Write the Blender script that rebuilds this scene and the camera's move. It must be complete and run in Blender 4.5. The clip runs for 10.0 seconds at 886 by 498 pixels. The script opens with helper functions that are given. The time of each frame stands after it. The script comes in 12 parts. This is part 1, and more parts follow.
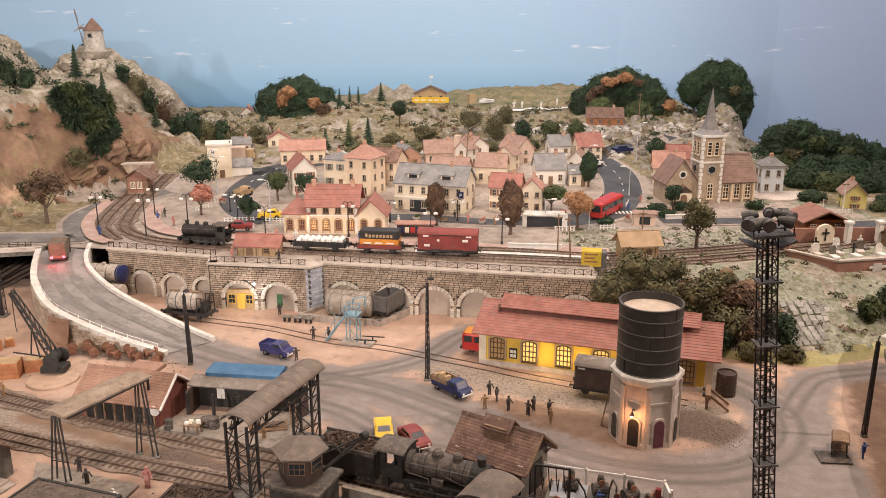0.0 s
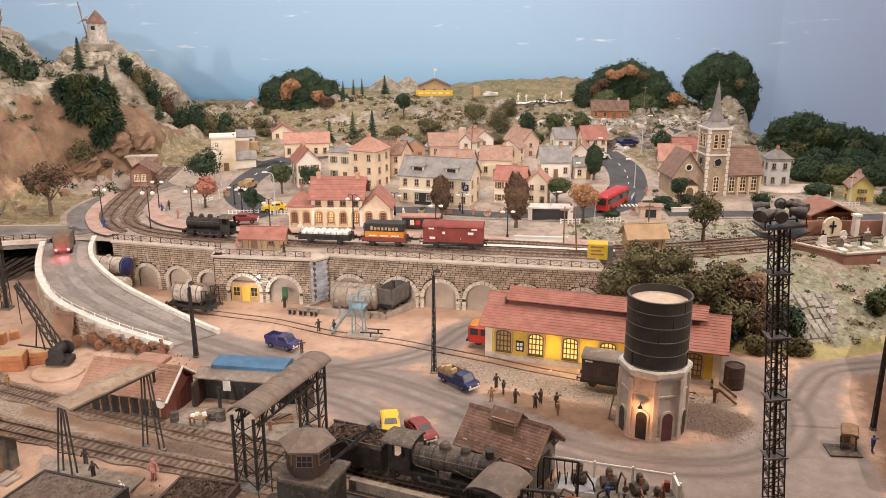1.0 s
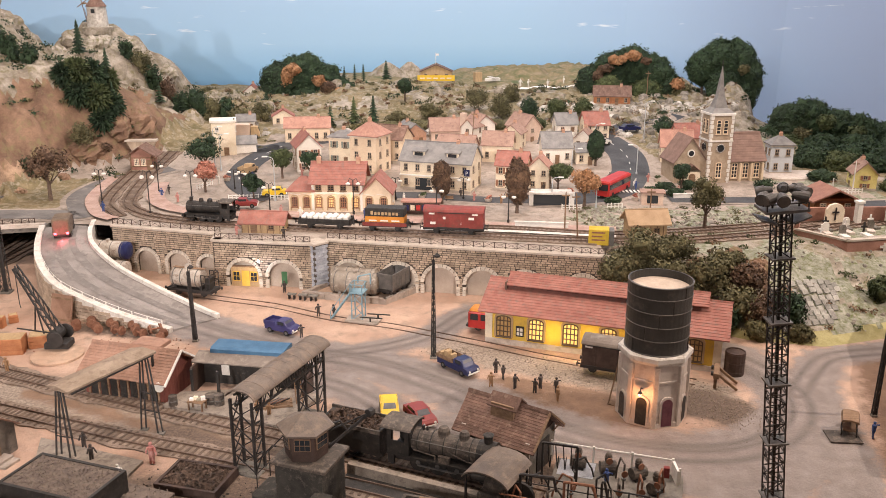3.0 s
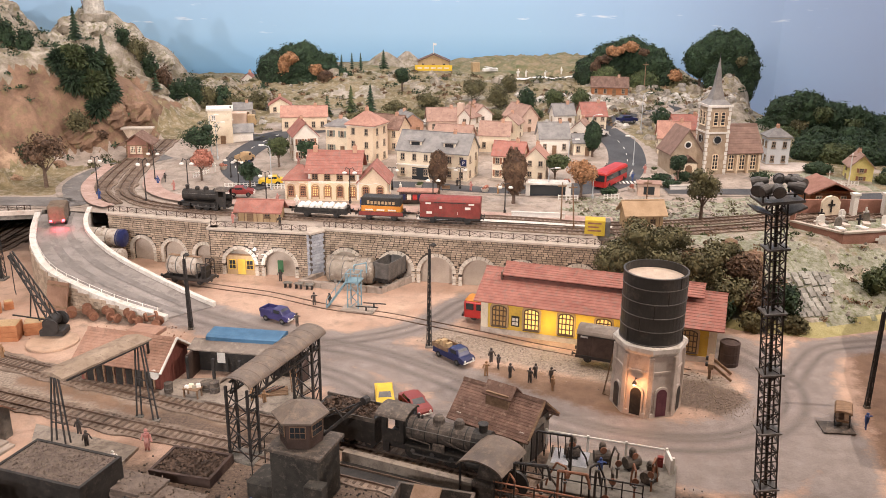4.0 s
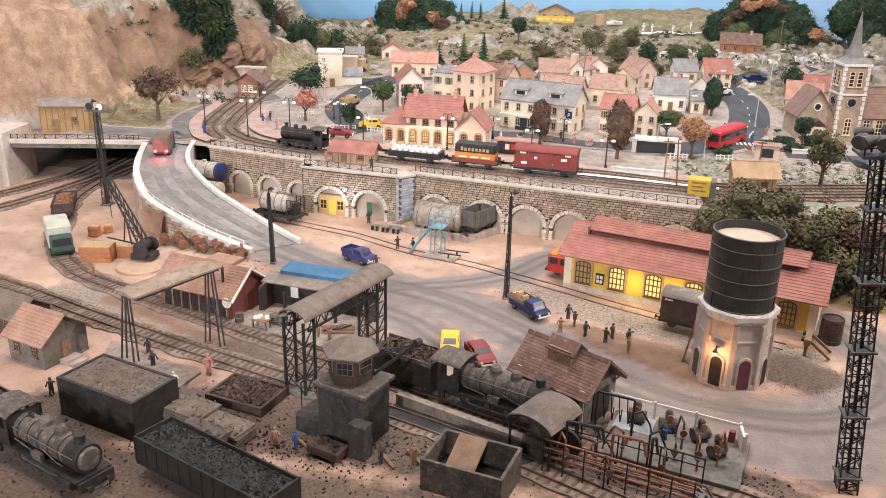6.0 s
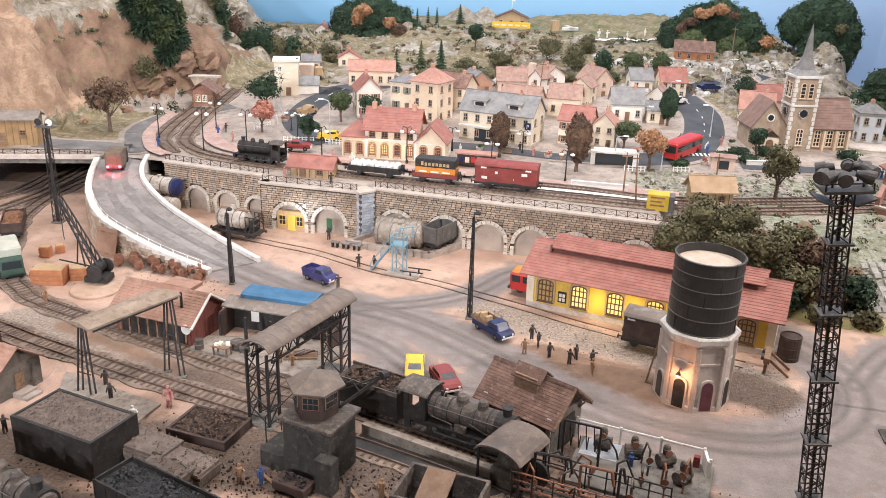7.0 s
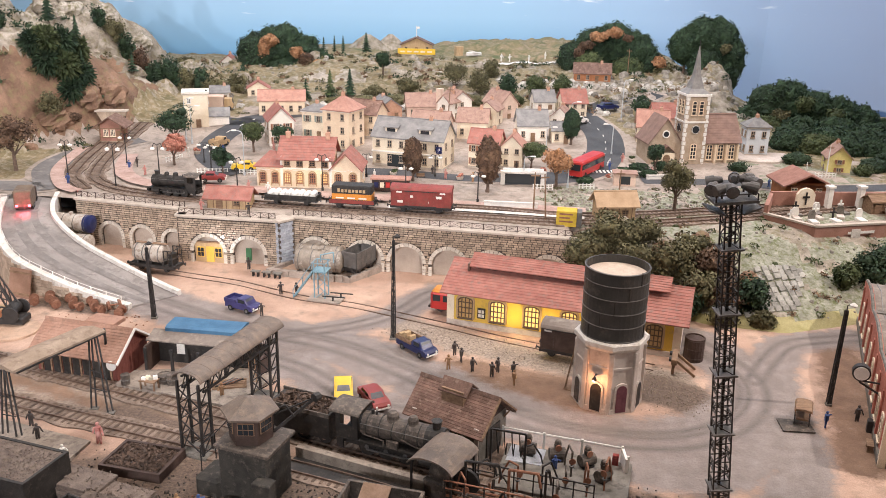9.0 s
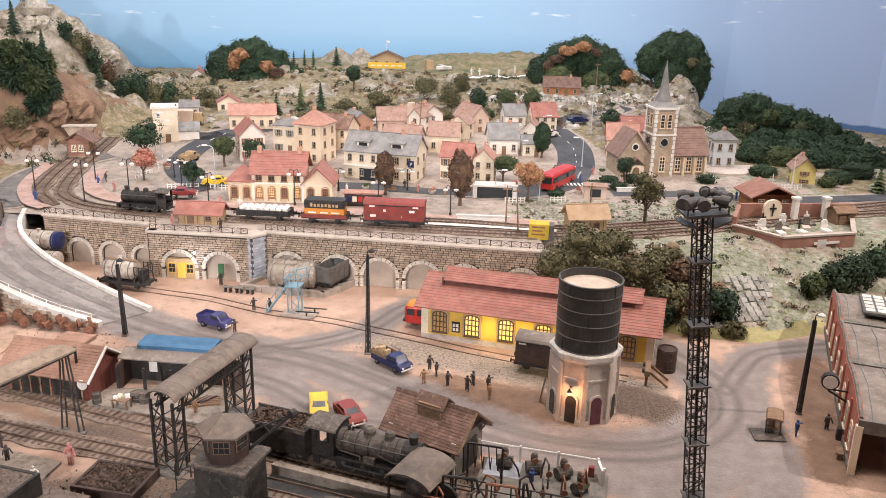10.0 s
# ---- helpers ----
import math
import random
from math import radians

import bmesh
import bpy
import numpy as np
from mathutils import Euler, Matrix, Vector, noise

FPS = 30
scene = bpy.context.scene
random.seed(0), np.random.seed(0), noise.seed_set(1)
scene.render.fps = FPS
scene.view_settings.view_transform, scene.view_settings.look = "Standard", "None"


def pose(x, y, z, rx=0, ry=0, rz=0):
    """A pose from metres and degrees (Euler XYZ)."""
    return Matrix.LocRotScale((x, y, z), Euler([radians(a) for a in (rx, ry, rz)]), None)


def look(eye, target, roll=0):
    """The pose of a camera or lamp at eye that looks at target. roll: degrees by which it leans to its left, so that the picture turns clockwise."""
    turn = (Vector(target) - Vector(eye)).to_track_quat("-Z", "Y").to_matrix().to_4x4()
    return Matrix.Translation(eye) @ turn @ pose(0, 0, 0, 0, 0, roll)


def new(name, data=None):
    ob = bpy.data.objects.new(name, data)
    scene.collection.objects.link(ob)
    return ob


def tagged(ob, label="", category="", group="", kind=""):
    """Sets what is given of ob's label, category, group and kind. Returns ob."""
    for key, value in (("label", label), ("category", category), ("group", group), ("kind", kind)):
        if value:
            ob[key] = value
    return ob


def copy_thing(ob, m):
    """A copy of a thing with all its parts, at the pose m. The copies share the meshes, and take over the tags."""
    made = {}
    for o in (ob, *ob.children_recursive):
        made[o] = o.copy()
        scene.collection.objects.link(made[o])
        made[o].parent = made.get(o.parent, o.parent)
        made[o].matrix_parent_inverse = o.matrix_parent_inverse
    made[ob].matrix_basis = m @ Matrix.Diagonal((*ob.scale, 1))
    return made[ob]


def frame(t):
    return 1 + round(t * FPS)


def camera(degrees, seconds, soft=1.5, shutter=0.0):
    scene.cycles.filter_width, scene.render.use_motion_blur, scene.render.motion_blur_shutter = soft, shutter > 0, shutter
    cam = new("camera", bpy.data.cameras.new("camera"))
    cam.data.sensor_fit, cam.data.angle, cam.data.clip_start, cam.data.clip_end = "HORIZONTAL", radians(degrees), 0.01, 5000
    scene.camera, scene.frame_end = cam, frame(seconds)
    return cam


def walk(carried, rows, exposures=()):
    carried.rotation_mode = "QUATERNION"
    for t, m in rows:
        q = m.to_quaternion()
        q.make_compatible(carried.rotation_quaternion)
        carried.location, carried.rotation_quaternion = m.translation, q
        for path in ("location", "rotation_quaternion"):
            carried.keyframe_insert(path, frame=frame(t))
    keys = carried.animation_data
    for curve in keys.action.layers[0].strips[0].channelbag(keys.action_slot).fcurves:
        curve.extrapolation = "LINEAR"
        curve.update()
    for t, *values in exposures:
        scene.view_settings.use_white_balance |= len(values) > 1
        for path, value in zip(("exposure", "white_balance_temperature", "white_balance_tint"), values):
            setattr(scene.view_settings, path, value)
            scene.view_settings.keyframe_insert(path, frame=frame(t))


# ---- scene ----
cam = camera(54.9, 10.0, soft=0.65)
PATH = [
    (0, (0.0091, 0.0332, 0.4816), (0.0064, 1.9559, -0.0690), -0.08),
    (0.5, (0.0086, 0.0356, 0.4796), (0.0042, 1.9570, -0.0756), -0.11),
    (1, (0.0033, 0.0376, 0.4774), (-0.0041, 1.9566, -0.0859), -0.09),
    (1.5, (0.0015, 0.0375, 0.4770), (-0.0073, 1.9556, -0.0893), -0.11),
    (2, (0.0030, 0.0373, 0.4765), (-0.0074, 1.9538, -0.0953), -0.12),
    (2.5, (0.0049, 0.0427, 0.4745), (-0.0058, 1.9556, -0.1093), -0.04),
    (4, (0.0063, 0.0413, 0.4712), (0.0027, 1.9451, -0.1417), 0.52),
    (4.5, (0.0008, 0.0451, 0.4706), (0.0283, 1.9393, -0.1709), 1.03),
    (5, (-0.0117, 0.0486, 0.4763), (0.0083, 1.9290, -0.2047), 1.61),
    (5.5, (0.0341, 0.0662, 0.4557), (-0.1566, 1.9367, -0.2261), 1.44),
    (5.7, (0.0601, 0.0695, 0.4399), (-0.2337, 1.9226, -0.2526), 1.33),
    (6.8, (0.0643, 0.0954, 0.4630), (-0.2040, 1.9434, -0.2532), 1.64),
    (7, (0.0508, 0.0923, 0.4695), (-0.1387, 1.9523, -0.2407), 1.85),
    (7.5, (0.0566, 0.0728, 0.4815), (-0.0052, 1.9526, -0.1986), 1.83),
    (8, (0.0579, 0.0682, 0.4775), (0.0397, 1.9553, -0.1845), 1.32),
    (8.5, (0.0471, 0.0603, 0.4798), (0.0516, 1.9487, -0.1787), 1.28),
    (9, (0.0435, 0.0569, 0.4810), (0.0552, 1.9467, -0.1738), 1.22),
    (9.5, (0.0417, 0.0530, 0.4840), (0.0893, 1.9481, -0.1534), 1.20),
    (10, (0.0386, 0.0550, 0.4841), (0.1195, 1.9528, -0.1420), 1.39),
]
walk(cam, [(t, look(eye, target, roll)) for t, eye, target, roll in PATH], [(0, 0.17, 6950, 14), (2.5, 0.28, 6850, 14), (4, 0.33, 6650, 13), (5.5, 0.44, 6250, 10), (7, 0.52, 5850, 8), (8, 0.48, 6000, 9), (10, 0.42, 6200, 11)])

# ---- world, lamps, exposure ----
# The place is a model railway at about 1:87, in true size. All lengths below are written in centimetres and times U metres.
U = 0.01
world = bpy.data.worlds.new("room_air")
scene.world = world
world.use_nodes = True
world.node_tree.nodes["Background"].inputs[0].default_value = (1.0, 0.95, 0.93, 1)
world.node_tree.nodes["Background"].inputs[1].default_value = 0.035
scene.view_settings.exposure = 0.0


def area_lamp(name, at, target, size_x, size_y, watts, colour):
    d = bpy.data.lights.new(name, "AREA")
    d.shape, d.size, d.size_y, d.energy, d.color = "RECTANGLE", size_x * U, size_y * U, watts, colour
    ob = new(name, d)
    ob.matrix_world = look([c * U for c in at], [c * U for c in target])
    return tagged(ob, "warm white lamp panel below the exhibition room ceiling", "lamp", "room lamps")


def spot_lamp(name, at, target, watts, degrees, radius, colour):
    d = bpy.data.lights.new(name, "SPOT")
    d.energy, d.spot_size, d.spot_blend, d.shadow_soft_size, d.color = watts, radians(degrees), 0.6, radius * U, colour
    ob = new(name, d)
    ob.matrix_world = look([c * U for c in at], [c * U for c in target])
    return tagged(ob, "warm track spotlight of the exhibition room", "lamp", "room lamps")


def bulb(name, at, watts, colour, radius=0.15, label="tiny warm glowing lamp bulb"):
    d = bpy.data.lights.new(name, "POINT")
    d.energy, d.shadow_soft_size, d.color = watts, radius * U, colour
    ob = new(name, d)
    ob.location = [c * U for c in at]
    return tagged(ob, label, "lamp", "model lamp bulbs")


WARM = (1.0, 0.85, 0.74)
NEUTRAL = (1.0, 0.94, 0.92)
area_lamp("ceiling_lamp", (-24, 66, 190), (-24, 126, 0), 120, 16, 17.8, WARM)
area_lamp("ceiling_lamp", (60, 60, 190), (30, 140, 0), 120, 16, 7, WARM)
area_lamp("ceiling_lamp", (10, 215, 175), (10, 235, 10), 240, 30, 27.5, NEUTRAL)
spot_lamp("track_spot", (-34.9, -170, 124.3), (-70, 230, 30), 100, 44, 0.8, NEUTRAL)
spot_lamp("track_spot", (-103.1, -170, 114.5), (-70, 230, 30), 100, 44, 0.8, NEUTRAL)
spot_lamp("track_spot", (-169.5, -170, 115.7), (-70, 230, 30), 100, 44, 0.8, NEUTRAL)
spot_lamp("track_spot", (192, 78, 152), (34, 98, 0), 100, 62, 2.5, WARM)


# ---- mesh helpers ----
class Shape:
    """Collects vertices and faces, in centimetres."""

    def __init__(self):
        self.v, self.f = [], []

    def add(self, verts, faces):
        k = len(self.v)
        self.v += [tuple(p) for p in verts]
        self.f += [tuple(i + k for i in q) for q in faces]
        return self

    def box(self, x0, x1, y0, y1, z0, z1, b=0.0):
        if b <= 0:
            v = [(x, y, z) for z in (z0, z1) for y in (y0, y1) for x in (x0, x1)]
            return self.add(v, [(0, 2, 3, 1), (4, 5, 7, 6), (0, 1, 5, 4), (2, 6, 7, 3), (0, 4, 6, 2), (1, 3, 7, 5)])
        r = [(x0 + b, y0), (x1 - b, y0), (x1, y0 + b), (x1, y1 - b), (x1 - b, y1), (x0 + b, y1), (x0, y1 - b), (x0, y0 + b)]
        cx, cy = (x0 + x1) / 2, (y0 + y1) / 2
        kx, ky = 1 - 2 * b / max(x1 - x0, 1e-6), 1 - 2 * b / max(y1 - y0, 1e-6)
        top = [(cx + (x - cx) * kx, cy + (y - cy) * ky, z1) for x, y in r]
        v = [(x, y, z0) for x, y in r] + [(x, y, z1 - b) for x, y in r] + top
        f = [tuple(reversed(range(8))), tuple(range(16, 24))]
        for i in range(8):
            j = (i + 1) % 8
            f += [(i, j, j + 8, i + 8), (i + 8, j + 8, j + 16, i + 16)]
        return self.add(v, f)

    def loft(self, rings, closed=True, caps=True):
        n = len(rings[0])
        v = [p for r in rings for p in r]
        f = []
        for k in range(len(rings) - 1):
            for i in range(n if closed else n - 1):
                j = (i + 1) % n
                f.append((k * n + i, k * n + j, (k + 1) * n + j, (k + 1) * n + i))
        if caps and closed:
            f += [tuple(reversed(range(n))), tuple(range((len(rings) - 1) * n, len(rings) * n))]
        return self.add(v, f)

    def tube(self, p, q, r, r2=None, n=8, turn=0.0):
        p, q = Vector(p), Vector(q)
        r2 = r if r2 is None else r2
        d = (q - p).normalized()
        a = d.cross(Vector((0, 0, 1)) if abs(d.z) < 0.9 else Vector((1, 0, 0))).normalized()
        b = d.cross(a)
        ring = lambda c, s: [c + (a * math.cos(t) + b * math.sin(t)) * s for t in [turn + 2 * math.pi * i / n for i in range(n)]]
        return self.loft([ring(p, r), ring(q, r2)])

    def beam(self, p, q, w, h=None):
        return self.tube(p, q, w * 0.7071, n=4, turn=math.pi / 4)

    def path(self, pts, r, n=6):
        for a, b in zip(pts, pts[1:]):
            self.tube(a, b, r, n=n)
        return self

    def up(self, poly, z0, z1):
        return self.loft([[(x, y, z0) for x, y in poly], [(x, y, z1) for x, y in poly]])

    def along(self, prof, x0, x1):
        """A profile of (y, z) pushed along x."""
        return self.loft([[(x0, y, z) for y, z in prof], [(x1, y, z) for y, z in prof]])

    def across(self, prof, y0, y1):
        """A profile of (x, z) pushed along y."""
        return self.loft([[(x, y0, z) for x, z in prof], [(x, y1, z) for x, z in prof]])

    def ball(self, c, r, n=8, m=6, sz=1.0):
        rings = []
        for k in range(m + 1):
            t = math.pi * (0.02 + 0.96 * k / m)
            rings.append([(c[0] + r * math.sin(t) * math.cos(2 * math.pi * i / n), c[1] + r * math.sin(t) * math.sin(2 * math.pi * i / n), c[2] - r * sz * math.cos(t)) for i in range(n)])
        return self.loft(rings)

    def round_up(self, c, prof, n=20, caps=True):
        """A profile of (radius, z) turned about the upright axis through c."""
        return self.loft([[(c[0] + r * math.cos(2 * math.pi * i / n), c[1] + r * math.sin(2 * math.pi * i / n), z) for i in range(n)] for r, z in prof], caps=caps)

    def gable(self, x0, x1, y0, y1, ze, zr, over=0.4, t=0.25):
        """A pitched roof with its ridge along x."""
        ym = (y0 + y1) / 2
        s = (zr - ze) / (ym - y0)
        a, b = y0 - over, y1 + over
        prof = [(a, ze - s * over), (ym, zr), (b, ze - s * over), (b, ze - s * over + t), (ym, zr + t * 1.15), (a, ze - s * over + t)]
        return self.along(prof, x0 - over, x1 + over)

    def hip(self, x0, x1, y0, y1, ze, zr, over=0.4, t=0.2, inset=None):
        a, b, c, d = x0 - over, x1 + over, y0 - over, y1 + over
        k = (y1 - y0) / 2 + over if inset is None else inset
        k = min(k, (b - a) / 2 - 0.01)
        ym = (c + d) / 2
        v = [(a, c, ze), (b, c, ze), (b, d, ze), (a, d, ze), (a, c, ze + t), (b, c, ze + t), (b, d, ze + t), (a, d, ze + t), (a + k, ym, zr + t), (b - k, ym, zr + t)]
        return self.add(v, [(3, 2, 1, 0), (0, 1, 5, 4), (1, 2, 6, 5), (2, 3, 7, 6), (3, 0, 4, 7), (4, 5, 9, 8), (5, 6, 9), (6, 7, 8, 9), (7, 4, 8)])

    def mesh(self, name, smooth=False):
        me = bpy.data.meshes.new(name)
        me.from_pydata([(x * U, y * U, z * U) for x, y, z in self.v], [], self.f)
        if smooth:
            me.polygons.foreach_set("use_smooth", [True] * len(me.polygons))
        me.update()
        return me


def put(x, y, z, rz=0.0, rx=0.0, ry=0.0):
    return pose(x * U, y * U, z * U, rx, ry, rz)


def thing(name, x, y, z, rz=0.0, label="", category="", group="", rx=0.0, ry=0.0):
    ob = new(name)
    ob.empty_display_size = 0.01
    ob.matrix_basis = put(x, y, z, rz, rx, ry)
    return tagged(ob, label, category, group)


def part(name, sh, mat, parent=None, label="", smooth=False, at=None):
    me = sh if isinstance(sh, bpy.types.Mesh) else sh.mesh(name, smooth)
    if not me.materials:
        me.materials.append(mat)
    ob = new(name, me)
    ob.parent = parent
    if at is not None:
        ob.matrix_basis = at
    return tagged(ob, label)


def solo(name, sh, mat, label, category, group="", kind="", at=None, smooth=False):
    ob = part(name, sh, mat, None, "", smooth, at)
    return tagged(ob, label, category, group, kind)


# ---- materials ----
def mat(name, c1, c2=None, rough=0.85, size=1.0, fine=0.06, bump=0.3, metal=0.0, wear=None, wear_amount=0.35, vary=0.0, stretch=(1, 1, 1), glow=0.0):
    """A surface of two mixed colours with a coarse and a fine grain (sizes in cm), optional wear in patches and variation from piece to piece."""
    m = bpy.data.materials.new(name)
    m.use_nodes = True
    t = m.node_tree
    n, l = t.nodes, t.links
    bs = n["Principled BSDF"]
    c2 = c2 or tuple(min(1, v * 1.28 + 0.01) for v in c1)
    geo = n.new("ShaderNodeNewGeometry")
    mp = n.new("ShaderNodeMapping")
    mp.inputs["Scale"].default_value = [100.0 * s for s in stretch]
    l.new(geo.outputs["Position"], mp.inputs["Vector"])

    def noise_tex(s, detail, rough_=0.6):
        k = n.new("ShaderNodeTexNoise")
        k.inputs["Scale"].default_value = 1.0 / s
        k.inputs["Detail"].default_value = detail
        k.inputs["Roughness"].default_value = rough_
        l.new(mp.outputs[0], k.inputs["Vector"])
        return k

    def ramp(a, b, src):
        r = n.new("ShaderNodeMapRange")
        r.inputs["From Min"].default_value, r.inputs["From Max"].default_value = a, b
        l.new(src, r.inputs["Value"])
        return r.outputs[0]

    def mix(fac, a, b, mode="MIX"):
        k = n.new("ShaderNodeMix")
        k.data_type, k.blend_type = "RGBA", mode
        for sock, val in ((k.inputs[0], fac), (k.inputs[6], a), (k.inputs[7], b)):
            if hasattr(val, "node"):
                l.new(val, sock)
            else:
                sock.default_value = val if isinstance(val, float) else (*val, 1)
        return k.outputs[2]

    big, small = noise_tex(size, 5), noise_tex(fine, 3)
    col = mix(ramp(0.36, 0.64, big.outputs[0]), c1, c2)
    g = ramp(0.3, 0.7, small.outputs[0])
    grain = n.new("ShaderNodeMapRange")
    grain.inputs["To Min"].default_value, grain.inputs["To Max"].default_value = 0.82, 1.14
    l.new(g, grain.inputs["Value"])
    col = mix(1.0, col, grain.outputs[0], "MULTIPLY")
    if wear:
        w = noise_tex(size * 0.45, 6, 0.72)
        col = mix(ramp(0.62 - wear_amount * 0.35, 0.72 - wear_amount * 0.2, w.outputs[0]), col, wear)
    if vary:
        info = n.new("ShaderNodeObjectInfo")
        isl = n.new("ShaderNodeMapRange")
        isl.inputs["To Min"].default_value, isl.inputs["To Max"].default_value = 1 - vary, 1 + vary
        add = n.new("ShaderNodeMath")
        add.operation = "ADD"
        l.new(info.outputs["Random"], add.inputs[0])
        l.new(geo.outputs["Random Per Island"], add.inputs[1])
        fr = n.new("ShaderNodeMath")
        fr.operation = "FRACT"
        l.new(add.outputs[0], fr.inputs[0])
        l.new(fr.outputs[0], isl.inputs["Value"])
        col = mix(1.0, col, isl.outputs[0], "MULTIPLY")
    l.new(col, bs.inputs["Base Color"])
    bs.inputs["Roughness"].default_value, bs.inputs["Metallic"].default_value = rough, metal
    if bump:
        bp = n.new("ShaderNodeBump")
        bp.inputs["Strength"].default_value, bp.inputs["Distance"].default_value = bump, 0.0008
        l.new(small.outputs[0], bp.inputs["Height"])
        l.new(bp.outputs[0], bs.inputs["Normal"])
    if glow:
        l.new(col, bs.inputs["Emission Color"])
        bs.inputs["Emission Strength"].default_value = glow
    return m


def glass(name, colour=(0.03, 0.035, 0.04), rough=0.08):
    m = bpy.data.materials.new(name)
    m.use_nodes = True
    b = m.node_tree.nodes["Principled BSDF"]
    b.inputs["Base Color"].default_value, b.inputs["Roughness"].default_value = (*colour, 1), rough
    return m


def glowing(name, colour, strength):
    m = bpy.data.materials.new(name)
    m.use_nodes = True
    b = m.node_tree.nodes["Principled BSDF"]
    b.inputs["Base Color"].default_value = (*colour, 1)
    b.inputs["Emission Color"].default_value, b.inputs["Emission Strength"].default_value = (*colour, 1), strength
    return m


SAND = mat("sandy_ground", (0.40, 0.255, 0.175), (0.56, 0.40, 0.29), size=9, fine=0.12, bump=0.6, wear=(0.30, 0.22, 0.16), wear_amount=0.4)
RUST_SOIL = mat("rusty_soil", (0.26, 0.13, 0.07), (0.36, 0.20, 0.12), size=2, fine=0.10, bump=0.6)
ROAD = mat("grey_dusty_road", (0.20, 0.178, 0.165), (0.31, 0.28, 0.262), size=5, fine=0.08, bump=0.3, wear=(0.15, 0.134, 0.125), wear_amount=0.3)
RUT = mat("worn_wheel_track", (0.155, 0.138, 0.128), (0.225, 0.202, 0.19), size=3, fine=0.08, bump=0.3, wear=(0.26, 0.235, 0.22), wear_amount=0.3)
ASPHALT = mat("dark_asphalt", (0.045, 0.047, 0.052), (0.075, 0.077, 0.083), size=4, fine=0.05, rough=0.75)
PAVING = mat("pale_paving", (0.31, 0.255, 0.215), (0.44, 0.37, 0.315), size=4, fine=0.10, bump=0.4, wear=(0.235, 0.20, 0.165), wear_amount=0.4)
PINK_PAVING = mat("pinkish_platform_paving", (0.38, 0.25, 0.21), (0.50, 0.36, 0.31), size=3, fine=0.08, bump=0.3, wear=(0.28, 0.19, 0.15), wear_amount=0.25)
KERB = mat("white_kerb", (0.60, 0.56, 0.51), (0.73, 0.69, 0.64), size=2, fine=0.06, wear=(0.45, 0.40, 0.35), wear_amount=0.3)
BALLAST = mat("ballast_stones", (0.17, 0.127, 0.098), (0.29, 0.222, 0.175), size=2, fine=0.16, bump=1.0, wear=(0.15, 0.10, 0.07))
STONE = mat("cut_stone", (0.35, 0.265, 0.195), (0.50, 0.395, 0.30), size=3, fine=0.08, bump=0.5, vary=0.22)
MORTAR = mat("dark_joint_mortar", (0.055, 0.042, 0.033), (0.10, 0.078, 0.062), size=2, fine=0.06)
ARCH_STONE = mat("light_arch_stone", (0.52, 0.46, 0.39), (0.64, 0.58, 0.50), size=1, fine=0.08, vary=0.12)
COPING = mat("stone_coping", (0.42, 0.36, 0.30), (0.54, 0.47, 0.40), size=2, fine=0.07)
PLUG = mat("arch_infill_plaster", (0.38, 0.31, 0.25), (0.48, 0.40, 0.33), size=3, fine=0.06)
BLUE_STONE = mat("blue_grey_stone", (0.30, 0.32, 0.36), (0.44, 0.46, 0.50), size=1, fine=0.1, bump=0.6, vary=0.2)
ROCK = mat("grey_rock", (0.17, 0.14, 0.10), (0.42, 0.37, 0.31), size=3.0, fine=0.25, bump=1.0, wear=(0.17, 0.15, 0.075), wear_amount=0.35)
CLIFF = mat("brown_cliff_rock", (0.135, 0.078, 0.05), (0.285, 0.175, 0.115), size=4, fine=0.3, bump=1.0, wear=(0.21, 0.17, 0.085), wear_amount=0.3)
PALE_CLIFF = mat("pale_tan_cliff", (0.25, 0.155, 0.098), (0.42, 0.285, 0.19), size=3, fine=0.3, bump=1.0, wear=(0.24, 0.16, 0.10))
GRASS = mat("dry_grass_turf", (0.13, 0.11, 0.05), (0.27, 0.21, 0.12), size=2.4, fine=0.2, bump=1.0, wear=(0.34, 0.29, 0.22), wear_amount=0.35)
LAWN = mat("green_meadow", (0.10, 0.115, 0.045), (0.24, 0.195, 0.105), size=6, fine=0.15, bump=0.8, wear=(0.32, 0.235, 0.15), wear_amount=0.45)
MOSS = mat("yellow_moss", (0.32, 0.29, 0.12), (0.43, 0.38, 0.19), size=1.5, fine=0.15, bump=0.9)
SCREE = mat("grey_green_scree", (0.20, 0.20, 0.15), (0.36, 0.355, 0.29), size=1.6, fine=0.25, bump=1.0, wear=(0.12, 0.135, 0.05), wear_amount=0.45)
ROOF_RED = mat("red_tile_roof", (0.29, 0.11, 0.085), (0.40, 0.17, 0.135), size=1.5, fine=0.10, bump=0.5, wear=(0.26, 0.15, 0.125))
ROOF_PINK = mat("faded_red_tile", (0.37, 0.19, 0.145), (0.47, 0.26, 0.20), size=1.5, fine=0.10, bump=0.5, vary=0.1, wear=(0.30, 0.17, 0.13), wear_amount=0.3)
ROOF_ORANGE = mat("orange_tile_roof", (0.30, 0.165, 0.115), (0.39, 0.235, 0.172), size=2, fine=0.10, bump=0.5, wear=(0.25, 0.15, 0.11))
ROOF_BROWN = mat("brown_tile_roof", (0.13, 0.075, 0.055), (0.22, 0.13, 0.10), size=1.2, fine=0.09, bump=0.6, wear=(0.28, 0.19, 0.15), wear_amount=0.25, vary=0.18)
